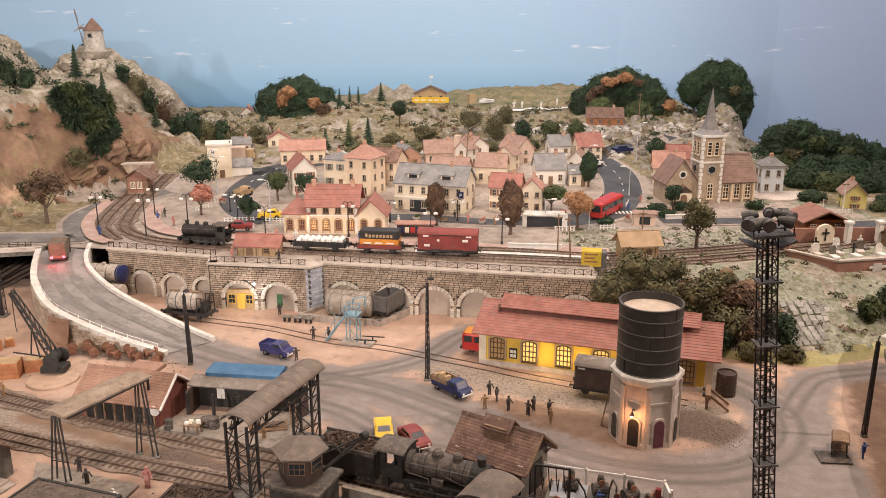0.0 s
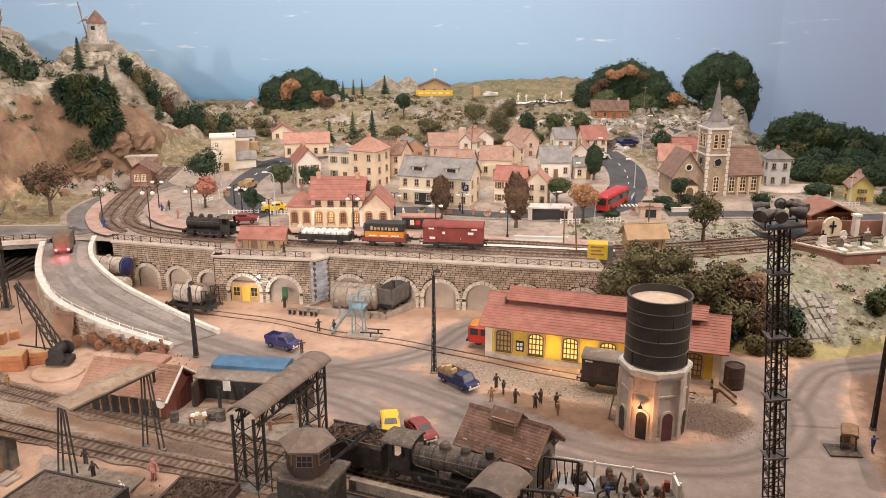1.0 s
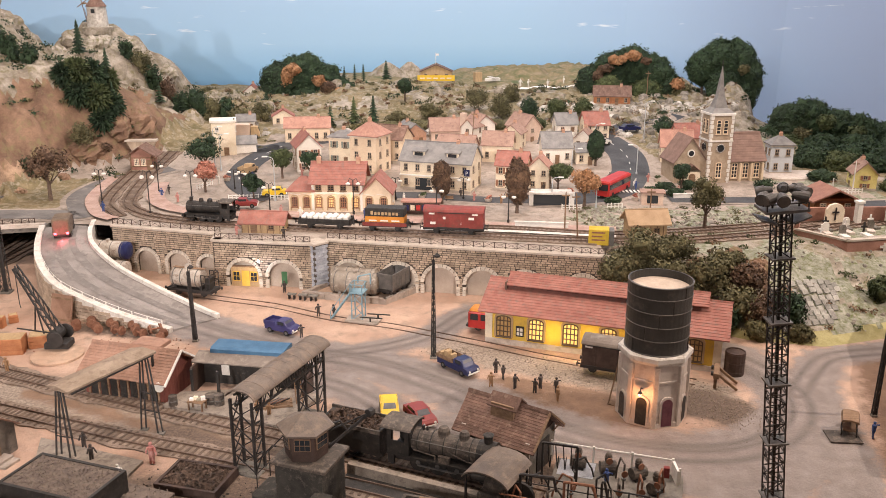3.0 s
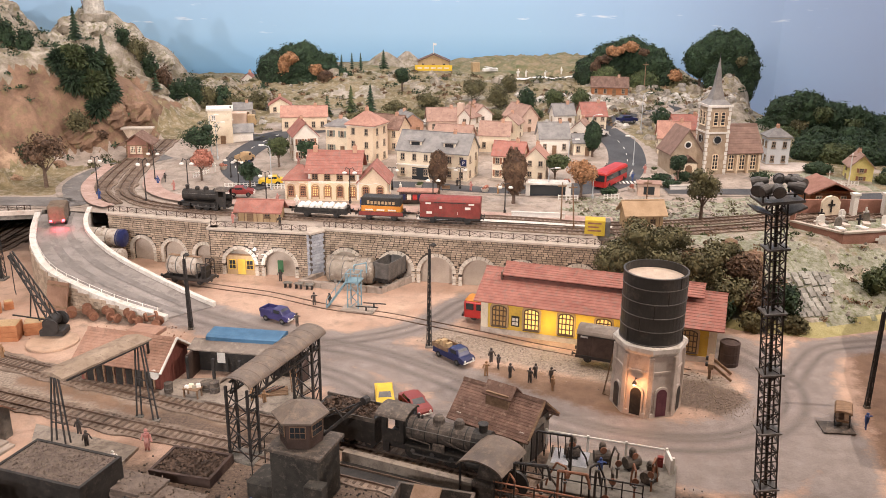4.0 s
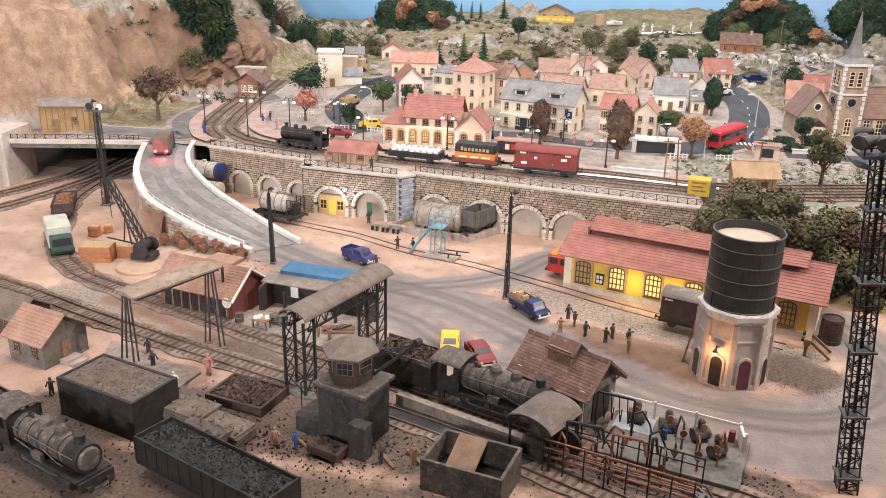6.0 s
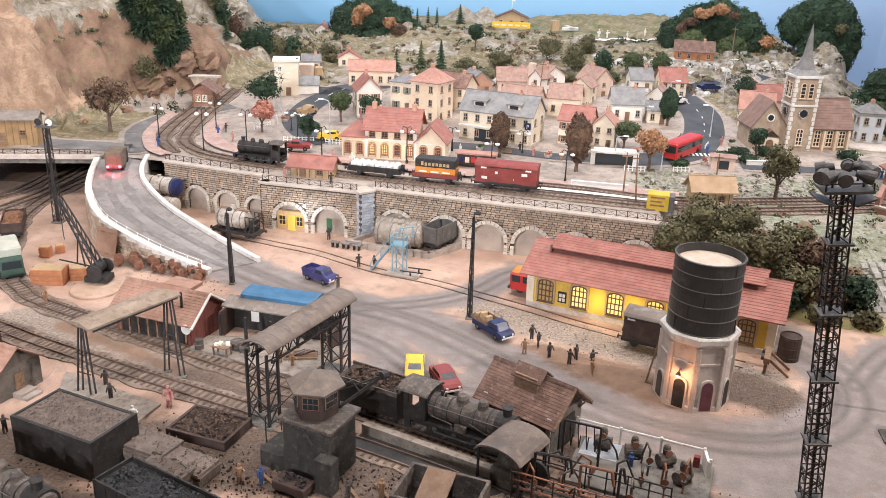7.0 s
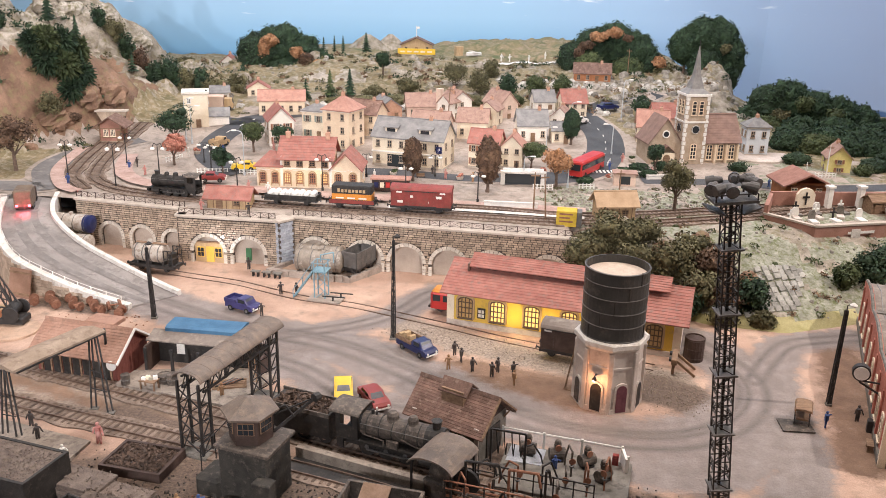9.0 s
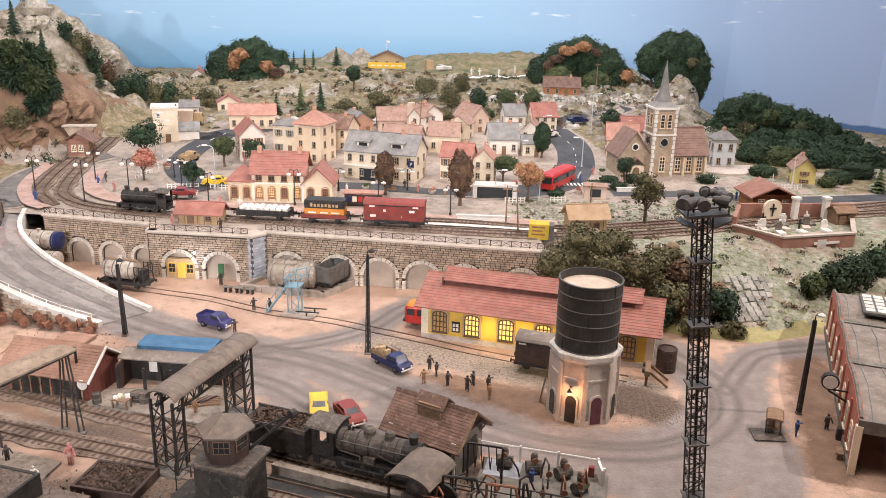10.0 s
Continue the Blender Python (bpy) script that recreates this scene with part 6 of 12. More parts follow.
def steam_engine(x, y, z, rz, label, tender=True, dome_dusty=True):
    """A tender engine that faces +x."""
    root = thing("steam_locomotive", x, y, z + 0.42, rz, label, "locomotive", "steam locomotives")
    bm_ = DUSTY if dome_dusty else BLACK
    cyl = lambda a, b, r, zz=3.05, n=18: Shape().tube((a, 0, zz), (b, 0, zz), r, n=n)
    part("frame", Shape().box(-2.4, 9.6, -0.8, 0.8, 0.75, 1.5), IRON, root)
    part("running_board", Shape().box(-2.2, 9.4, -1.65, 1.65, 1.62, 1.78), BLACK, root)
    part("boiler", cyl(0.2, 7.2, 1.2), bm_, root, "sooty riveted boiler", smooth=False)
    for k in range(5):
        part("boiler_band", cyl(0.9 + 1.4 * k, 1.02 + 1.4 * k, 1.24), BLACK, root)
    sb = part("smokebox", cyl(7.2, 9.0, 1.27), BLACK, root)
    part("smokebox_door", Shape().round_up((0, 0), [(0.1, 0), (1.05, 0), (0.9, 0.22), (0.1, 0.3)], 16), DUSTY, sb, at=put(9.0, 0, 3.05, 0, 0, 90))
    part("chimney", Shape().round_up((8.1, 0), [(0.5, 4.1), (0.42, 4.3), (0.46, 5.0), (0.56, 5.1), (0.45, 5.15)], 14), BLACK, root)
    for dx, rr in ((5.6, 0.52), (3.4, 0.6)):
        part("dome", Shape().round_up((dx, 0), [(rr * 1.2, 4.0), (rr, 4.3), (rr, 4.65), (rr * 0.7, 4.95), (0.05, 5.02)], 14), bm_, root)
    part("safety_valve", Shape().tube((1.2, 0, 4.1), (1.2, 0, 4.7), 0.16).tube((1.6, 0, 4.1), (1.6, 0, 4.6), 0.13), IRON, root)
    part("hand_rail", Shape().path([(0.4, -1.3, 3.6), (8.8, -1.33, 3.6)], 0.04).path([(0.4, 1.3, 3.6), (8.8, 1.33, 3.6)], 0.04), GREY_IRON, root)
    part("piping", Shape().path([(0.6, -1.28, 2.5), (3.0, -1.35, 2.3), (3.0, -1.45, 1.7)], 0.07).path([(4.4, -1.25, 3.0), (6.4, -1.3, 2.4), (7.4, -1.3, 2.4)], 0.06).box(3.4, 4.6, -1.6, -1.2, 1.8, 2.5), DUSTY, root)
    cab = part("cab", Shape().box(-2.2, 0.3, -1.6, -1.45, 1.6, 3.2).box(-2.2, 0.3, 1.45, 1.6, 1.6, 3.2).box(0.15, 0.3, -1.6, 1.6, 1.6, 4.5).box(-2.2, -1.7, -1.6, -1.45, 3.2, 4.5).box(-0.3, 0.3, -1.6, -1.45, 3.2, 4.5).box(-2.2, -1.7, 1.45, 1.6, 3.2, 4.5).box(-0.3, 0.3, 1.45, 1.6, 3.2, 4.5), BLACK, root)
    pr = [(1.75 * math.sin(t), 4.45 + 0.55 * math.cos(t)) for t in [radians(-85 + 170 * i / 10) for i in range(11)]]
    part("cab_roof", Shape().along(pr + [(y_ * 0.95, z_ - 0.1) for y_, z_ in reversed(pr)], -2.9, 0.5), DUSTY, root, "curved dusty cab roof")
    part("cab_window", Shape().box(0.3, 0.34, -1.2, -0.5, 3.5, 4.3).box(0.3, 0.34, 0.5, 1.2, 3.5, 4.3), GLASS, cab)
    for i in range(3):
        for s in (-1, 1):
            w = part("driving_wheel", Shape().tube((1.0 + 2.1 * i, s * 0.75, 0.95), (1.0 + 2.1 * i, s * 1.0, 0.95), 0.95, n=18), BLACK, root)
            part("hub", Shape().tube((1.0 + 2.1 * i, s * 1.0, 0.95), (1.0 + 2.1 * i, s * 1.1, 0.95), 0.25, n=8), GREY_IRON, w)
    for s in (-1, 1):
        part("coupling_rod", Shape().beam((1.0, s * 1.15, 0.75), (5.2, s * 1.15, 0.75), 0.16), GREY_IRON, root)
        part("cylinder", Shape().tube((6.9, s * 1.3, 1.15), (8.6, s * 1.3, 1.15), 0.5, n=12), BLACK, root)
        part("piston_rod", Shape().beam((5.2, s * 1.3, 0.9), (7.0, s * 1.3, 1.15), 0.1), GREY_IRON, root)
        part("buffer", Shape().tube((9.6, s * 0.95, 1.15), (10.2, s * 0.95, 1.15), 0.12).tube((10.2, s * 0.95, 1.15), (10.3, s * 0.95, 1.15), 0.3, n=10), IRON, root)
        part("step", Shape().box(-2.1, -1.4, s * 1.5 - 0.1, s * 1.5 + 0.1, 0.6, 1.6), IRON, root)
    wheelset(root, 7.9, r=0.5)
    part("buffer_beam", Shape().box(9.5, 9.75, -1.6, 1.6, 0.8, 1.7), BLACK, root)
    if tender:
        t = part("tender_body", Shape().box(-10.2, -3.0, -1.6, 1.6, 1.2, 3.7, 0.1), BLACK, root)
        part("tender_flare", Shape().box(-10.3, -2.9, -1.75, -1.6, 3.5, 3.95).box(-10.3, -2.9, 1.6, 1.75, 3.5, 3.95), DUSTY, t)
        part("coal_load", lumps(Shape().box(-9.6, -3.4, -1.3, 1.3, 3.5, 3.8), -9.5, -3.5, -1.3, 1.3, 3.75, 260, 0.3, 5, 0.5), COAL_BROWN, t, "heaped brown coal lumps")
        part("tender_frame", Shape().box(-10.2, -3.0, -1.2, 1.2, 0.7, 1.2), IRON, root)
        for i in range(3):
            wheelset(root, -9.2 + 2.6 * i, r=0.62, z=0.62)
    return root


A1 = math.degrees(math.atan2(78 - 85.2, 4.3 + 13))
steam_engine(-2.9, 81.1, 0, A1, "weathered black steam locomotive with coal tender beside the yard hut")
steam_engine(-39.0, 64.6, 0, -24, "black dusty steam locomotive standing at the coaling yard", tender=True)
wagon(-20.8, 62.6, 0, -25, 15.2, BLACK, H=2.4, W=4.0, label="black open coal wagon heaped with lumps", kind="open", load=COAL)
wagon(20.9, 102.9, 0, -21, 6.4, WAGON_BROWN, H=2.9, label="sooty brown covered goods wagon before the engine shed")
wagon(-39.6, 131.0, 0, -15, 7.6, SILVER, label="silver tank wagon with railed black end platform", kind="tank")
wagon(-23.8, 101.6, 0, -8, 9.2, BLACK, TARP_BLUE, H=2.4, label="covered wagon under a bright blue sheet cover", stripe=1, flat_roof=True)
wagon(-73.5, 125.6, 0, 117, 7.4, WAGON_BROWN, H=1.5, label="brown open wagon on the sandy siding", kind="open", load=RUST_SOIL)


def railcar():
    root = thing("railcar", 7.6, 116.3, 0.42, -18, "bright red railcar half hidden by the engine shed", "railcar")
    part("body", Shape().box(-4.0, 4.0, -1.4, 1.4, 0.6, 3.0, 0.25), RED, root)
    part("roof", Shape().box(-3.9, 3.9, -1.25, 1.25, 3.0, 3.35, 0.3), ORANGE, root)
    for i in range(5):
        part("window", Shape().box(-3.6 + 1.5 * i, -2.5 + 1.5 * i, -1.46, -1.38, 1.8, 2.7), GLASS, root)
    part("front_window", Shape().box(-4.06, -3.98, -1.0, 1.0, 1.8, 2.7), GLASS, root)
    part("bumper", Shape().box(-4.3, -4.0, -1.2, 1.2, 0.6, 0.9), IRON, root)
    wheelset(root, -2.6)
    wheelset(root, 2.6)


railcar()


# ---- road vehicles ----
def car(x, y, z, rz, paint, label, kind="pickup", L=5.2, W=2.1, load=None, group="road vehicles"):
    """A road vehicle that faces +x."""
    root = thing("pickup_truck" if kind == "pickup" else "car", x, y, z, rz, label, "truck" if kind == "pickup" else "car", group)
    h = L / 2

    def slab(prof, w, name, m, parent, b=0.14):
        rings = []
        for yy, k in ((-w / 2, 0.94), (-w / 2 + b, 1.0), (w / 2 - b, 1.0), (w / 2, 0.94)):
            cz = 0.95
            rings.append([(px * (0.985 if k < 1 else 1), yy, cz + (pz - cz) * k) for px, pz in prof])
        return part(name, Shape().loft(rings), m, parent)

    body = slab([(-h, 0.45), (h, 0.42), (h + 0.05, 0.9), (h - 0.25, 1.18), (h - 1.35, 1.3), (-h, 1.28)], W, "body", paint, root)
    if kind == "pickup":
        cabx = (h - 2.75, h - 1.0)
        slab([(cabx[0], 1.2), (cabx[1] + 0.25, 1.2), (cabx[1] - 0.35, 2.0), (cabx[0] + 0.15, 2.02)], W * 0.9, "cab", paint, root, 0.2)
        part("cargo_bed", Shape().box(-h - 0.1, cabx[0] - 0.1, -W / 2, -W / 2 + 0.1, 1.2, 1.75).box(-h - 0.1, cabx[0] - 0.1, W / 2 - 0.1, W / 2, 1.2, 1.75).box(-h - 0.1, -h, -W / 2, W / 2, 1.2, 1.75), paint if load is None else WOOD, root)
        part("windscreen", Shape().add([(cabx[1] + 0.16, -0.8, 1.3), (cabx[1] + 0.16, 0.8, 1.3), (cabx[1] - 0.3, 0.68, 1.95), (cabx[1] - 0.3, -0.68, 1.95)], [(0, 1, 2, 3)]), GLASS_PALE, root)
        for s in (-1, 1):
            part("side_window", Shape().box(cabx[0] + 0.3, cabx[1] - 0.4, s * W * 0.43 - 0.05, s * W * 0.43 + 0.08, 1.4, 1.88), GLASS, root)
        if load:
            for i in range(4):
                part("crate", Shape().box(-h + 0.2 + 0.5 * i, -h + 0.65 + 0.5 * i, -0.7 + 0.3 * (i % 2), 0.1 + 0.4 * (i % 2), 1.3, 1.9 + 0.2 * (i % 3)), load, root, "pale wooden crate load")
    else:
        cabx = (-h + 0.5, h - 1.5)
        slab([(cabx[0], 1.2), (cabx[1] + 0.35, 1.2), (cabx[1] - 0.4, 1.78), (cabx[0] + 0.55, 1.8)], W * 0.88, "cab", paint, root, 0.22)
        part("windscreen", Shape().add([(cabx[1] + 0.27, -0.75, 1.28), (cabx[1] + 0.27, 0.75, 1.28), (cabx[1] - 0.32, 0.65, 1.74), (cabx[1] - 0.32, -0.65, 1.74)], [(0, 1, 2, 3)]), GLASS_PALE, root)
        part("rear_window", Shape().add([(cabx[0] + 0.02, 0.7, 1.28), (cabx[0] + 0.02, -0.7, 1.28), (cabx[0] + 0.5, -0.6, 1.75), (cabx[0] + 0.5, 0.6, 1.75)], [(0, 1, 2, 3)]), GLASS_PALE, root)
        for s in (-1, 1):
            part("side_window", Shape().box(cabx[0] + 0.6, cabx[1] - 0.4, s * W * 0.42 - 0.05, s * W * 0.42 + 0.08, 1.32, 1.7), GLASS, root)
    for sx in (-1, 1):
        part("bumper", Shape().box(sx * (h + 0.02) - 0.1, sx * (h + 0.02) + 0.1, -W / 2 + 0.1, W / 2 - 0.1, 0.5, 0.66), PAPER_WHITE, root)
        for sy in (-1, 1):
            w = part("wheel", Shape().tube((sx * h * 0.6, sy * (W / 2 - 0.25), 0.42), (sx * h * 0.6, sy * (W / 2 + 0.02), 0.42), 0.42, n=14), RUBBER, root)
            part("hub_cap", Shape().tube((sx * h * 0.6, sy * (W / 2 + 0.02), 0.42), (sx * h * 0.6, sy * (W / 2 + 0.05), 0.42), 0.2, n=10), GREY_IRON, w)
    for s in (-1, 1):
        part("headlamp", Shape().tube((h - 0.02, s * 0.7, 0.85), (h + 0.1, s * 0.7, 0.85), 0.15, n=8), PAPER_WHITE, root)
    return root


GLASS_PALE = mat("sky_reflecting_glass", (0.05, 0.055, 0.065), (0.09, 0.095, 0.105), size=1, rough=0.4, bump=0.0)
DEEP_BLUE = mat("indigo_paint", (0.03, 0.028, 0.10), (0.05, 0.045, 0.15), size=2, fine=0.05, rough=0.35, bump=0.05)
car(-22.9, 116.4, 0.12, -28, DEEP_BLUE, "dark indigo pickup truck parked on the sand", L=4.8)
car(1.9, 104.1, 0.12, -48, BLUE, "dark blue pickup truck loaded with pale crates", load=OCHRE_WOOD, L=5.8)
car(-6.1, 92.2, 0.14, -83, YELLOW, "bright yellow car parked beside the locomotive", kind="car", L=4.9)
car(-2.5, 90.5, 0.14, -62, CAR_RED, "dull red estate car parked beside the locomotive", kind="car", L=4.7)


def box_lorry(x, y, z, rz, cab_m, box_m, label, L=7.6, W=2.7, H=2.6, lamps=False):
    root = thing("lorry", x, y, z, rz, label, "lorry", "road vehicles")
    part("chassis", Shape().box(-L / 2, L / 2, -W / 2 + 0.3, W / 2 - 0.3, 0.45, 0.8), IRON, root)
    part("cargo_box", Shape().box(-L / 2, L / 2 - 2.2, -W / 2, W / 2, 0.8, 0.8 + H, 0.15), box_m, root)
    part("cab", Shape().across([(L / 2 - 2.0, 0.5), (L / 2, 0.5), (L / 2, 1.5), (L / 2 - 0.35, 2.7), (L / 2 - 2.0, 2.75)], -W / 2 + 0.15, W / 2 - 0.15), cab_m, root)
    part("windscreen", Shape().add([(L / 2 + 0.02, -W / 2 + 0.35, 1.6), (L / 2 + 0.02, W / 2 - 0.35, 1.6), (L / 2 - 0.28, W / 2 - 0.45, 2.55), (L / 2 - 0.28, -W / 2 + 0.45, 2.55)], [(0, 1, 2, 3)]), GLASS, root)
    for sx in (-0.62, -0.3, 0.7):
        for sy in (-1, 1):
            w = part("wheel", Shape().tube((sx * L / 2, sy * (W / 2 - 0.4), 0.5), (sx * L / 2, sy * (W / 2 - 0.02), 0.5), 0.5, n=14), RUBBER, root)
            part("hub_cap", Shape().tube((sx * L / 2, sy * (W / 2 - 0.02), 0.5), (sx * L / 2, sy * W / 2, 0.5), 0.25, n=8), GREY_IRON, w)
    for s in (-1, 1):
        part("tail_lamp", Shape().box(-L / 2 - 0.08, -L / 2, s * 0.95 - 0.2, s * 0.95 + 0.2, 0.75, 1.1), TAIL_RED if lamps else CAR_RED, root, "glowing red tail lamp" if lamps else "")
    return root


box_lorry(-64.0, 141.8, 7.1, 106.0, WAGON_BROWN, mat("brown_canvas", (0.12, 0.085, 0.06), (0.19, 0.14, 0.10), size=1), "brown canvas-topped lorry with lit red tail lamps on the ramp", L=6.4, lamps=True)
bulb("tail_light", (-62.7, 137.4, 7.5), 0.03, (1.0, 0.05, 0.08), label="glowing red tail light of the lorry")
box_lorry(-66.0, 112.2, 0.1, -52, mat("dark_lorry_green", (0.03, 0.06, 0.04), size=1), mat("pale_canvas", (0.42, 0.43, 0.36), (0.54, 0.53, 0.44), size=2, fine=0.1), "old green lorry with pale canvas top", L=8.2, W=3.2, H=3.0)


# ---- figures ----
def figurine(x, y, z, rz, m, pose_=0, label="small painted standing figurine in the goods yard", group="figurines", tall=2.0):
    s = tall / 2.0
    sh = Shape()
    for sx in (-0.13, 0.13):
        sh.tube((sx, 0.06 * (pose_ % 3) * (1 if sx > 0 else -1), 0), (sx * 0.8, 0, 0.95), 0.10, 0.13, 6)
    sh.tube((0, 0, 0.85), (0, 0, 1.55), 0.22, 0.26, 8).ball((0, 0, 1.82), 0.17, 8, 5)
    lift = (0.3, -0.1, -0.35)[pose_ % 3]
    sh.tube((-0.28, 0, 1.5), (-0.42, -0.12, 1.0), 0.08, n=5).tube((0.28, 0, 1.5), (0.5, -0.25, 1.2 - lift), 0.08, n=5)
    sh.v = [(a * s, b * s, c * s) for a, b, c in sh.v]
    return solo("figurine", sh, m, label, "figurine", group, at=put(x, y, z, rz))


for i, (x, y, rz, m) in enumerate(((6.7, 103.2, 20, CLOTH_DARK), (7.5, 101.3, 80, CLOTH_DARK), (5.9, 99.3, -20, CLOTH_TAN), (8.8, 98.8, 40, CLOTH_DARK), (11.9, 98.8, -60, CLOTH_DARK), (13.7, 97.8, 30, CLOTH_DARK),
                                   (13.6, 95.6, 100, CLOTH_TAN), (11.1, 97.6, 150, CLOTH_DARK), (-19.9, 114.4, 10, CLOTH_DARK), (-36.2, 81.8, 40, CLOTH_DARK), (-38.0, 84.3, 0, CLOTH_DARK), (-18.7, 122.5, 0, CLOTH_DARK),
                                   (-16.4, 122.3, 90, CLOTH_DARK), (-19.7, 91.2, 20, CLOTH_TAN), (-21.2, 91.7, 60, CLOTH_TAN), (-29.8, 81.4, 0, CLOTH_RED), (-25.6, 132.5, 0, CLOTH_DARK), (46.9, 87.2, 30, CLOTH_BLUE),
                                   (51.0, 88.6, 0, CLOTH_DARK), (-18.6, 70.4, 10, CLOTH_TAN), (-16.6, 70.3, 50, CLOTH_BLUE), (-8.6, 69.5, 70, CLOTH_DARK), (-5.8, 70.2, 0, CLOTH_TAN), (16.2, 77.6, 0, CLOTH_BLUE), (-55.5, 103.0, 0, CLOTH_TAN), (-32.0, 78.0, 20, PAPER_WHITE), (-43.2, 74.5, 20, CLOTH_DARK))):
    figurine(x, y, 0.15 if abs(x) > 24 or y < 112 else 0.1, rz, m, i, tall=2.5 if m is CLOTH_RED else 2.0,
             label={"painted_figure_red": "painted figurine in pink and red work clothes", "painted_figure_blue": "painted figurine in blue overalls", "painted_figure_tan": "painted figurine in tan work clothes"}.get(m.name, "painted figurine in dark clothes standing in the yard"))


# ---- masts and posts ----
def flood_mast():
    root = thing("floodlight_mast", 31.2, 73.9, -0.2, 0, "tall dark lattice mast topped by a cluster of floodlights", "mast", ry=-5.0, rx=0)
    H = 29.5
    joints = [0.0, 1.8, 7.7, 13.6, 19.5, 25.4, H]
    for z0, z1 in zip(joints, joints[1:]):
        part("lattice_section", lattice(Shape(), (0, 0, z0), (0, 0, z1), 1.48 - 0.006 * z0, 1.48 - 0.006 * z1, max(3, round((z1 - z0) / 0.95)), 0.08), IRON, root)
        part("collar", Shape().box(-0.98, 0.98, -0.98, 0.98, z1 - 0.08, z1 + 0.08), GREY_IRON, root)
    for k in (-1, 1):
        part("deck_wing", Shape().add([(k * 0.7, -1.2, H - 1.0), (k * 2.1, -1.2, H - 0.5), (k * 2.1, 1.2, H - 0.5), (k * 0.7, 1.2, H - 1.0), (k * 0.7, -1.2, H - 0.85), (k * 2.1, -1.2, H - 0.35), (k * 2.1, 1.2, H - 0.35), (k * 0.7, 1.2, H - 0.85)], [(0, 1, 2, 3), (7, 6, 5, 4), (0, 4, 5, 1), (1, 5, 6, 2), (2, 6, 7, 3), (3, 7, 4, 0)]), GREY_IRON, root)
    part("cable_duct", Shape().box(-0.12, 0.12, -0.12, 0.12, 0, H), BLACK, root)
    part("service_deck", Shape().box(-1.8, 1.8, -1.5, 1.5, H + 0.1, H + 0.32), GREY_IRON, root)
    part("deck_rail", Shape().path([(-1.7, -1.4, H + 0.3), (-1.7, -1.4, H + 0.9), (1.7, -1.4, H + 0.9), (1.7, -1.4, H + 0.3)], 0.06), IRON, root)
    for i, (fx, fy, a) in enumerate(((-1.1, -0.9, 200), (-1.2, 0.7, 165), (1.1, -0.9, -25), (1.2, 0.7, 15), (-0.4, -1.1, 262), (1.5, -0.2, -60), (-1.6, -0.2, 235), (0.5, 1.1, 70))):
        d = Vector((math.cos(radians(a)), math.sin(radians(a)), -0.22))
        c = Vector((fx, fy, H + 1.35 + 0.25 * (i % 2)))
        f = part("floodlight", Shape().tube(c - d * 0.6, c, 0.24, 0.42, n=14).tube(c, c + d * 0.7, 0.5, 0.54, n=14), mat("floodlight_casing", (0.06, 0.055, 0.052), size=1, rough=0.5) if i == 0 else bpy.data.materials["floodlight_casing"], root)
        part("yoke", Shape().path([c, (fx, fy, H + 0.5)], 0.09), IRON, f)
        part("lens", Shape().tube(c + d * 0.69, c + d * 0.74, 0.45, n=14), GREY_IRON, f)


flood_mast()


def yard_mast(x, y, h, w0, w1, lean=(0, 0), label="dark lattice yard mast", n=10, lamp=True):
    root = thing("yard_mast", x, y, 0, 0, label, "mast", "yard masts", rx=lean[0], ry=lean[1])
    part("lattice", lattice(Shape(), (0, 0, 0), (0, 0, h), w0, w1, n, 0.07), IRON, root)
    part("core", Shape().tube((0, 0, 0), (0, 0, h), w0 * 0.3, w1 * 0.3, 6), IRON, root)
    part("base", Shape().box(-w0 * 0.8, w0 * 0.8, -w0 * 0.8, w0 * 0.8, -0.1, 0.25, 0.05), GREY_CONCRETE, root)
    if lamp:
        part("lamp_arm", Shape().path([(0, 0, h), (0, 0, h + 0.6), (0.5, -0.3, h + 0.9)], 0.06), IRON, root)
        part("lamp_head", Shape().round_up((0.5, -0.3), [(0.1, h + 1.0), (0.42, h + 0.75), (0.4, h + 0.6), (0.05, h + 0.6)], 10), PAPER_WHITE if lamp == 2 else IRON, root)
    return root


yard_mast(-1.3, 108, 13.6, 0.62, 0.26, label="tall dark lattice mast at the yard crossing", n=16)
yard_mast(-34.4, 113.2, 10.2, 0.48, 0.26, (0, -1), "slim dark twin mast beside the ramp foot", 12)
yard_mast(49.5, 92.4, 11.8, 0.40, 0.26, (0, 0.4), "leaning weathered lattice mast with white lamp", 12, 2)
yard_mast(-70.3, 132.5, 15.5, 1.1, 0.7, (0, 0), "dark lattice mast with twin floodlights", 14)
tw = thing("twin_floodlight", -70.3, 132.5, 15.6, 0, "pair of round floodlights on a small deck", "floodlight")
part("deck", Shape().box(-1.6, 1.6, -0.6, 0.6, 0, 0.2), GREY_IRON, tw)
for s in (-1, 1):
    part("reflector", Shape().tube((s * 0.9, 0.3, 0.9), (s * 0.9, -0.5, 0.9), 0.35, 0.62, n=12), GREY_IRON, tw)
    part("lens", Shape().tube((s * 0.9, -0.5, 0.9), (s * 0.9, -0.56, 0.9), 0.55, n=12), PAPER_WHITE if s > 0 else GLASS, tw)
part("beam", Shape().box(-1.0, 1.0, -0.3, 0.3, 0.0, 0.1), IRON, tw)


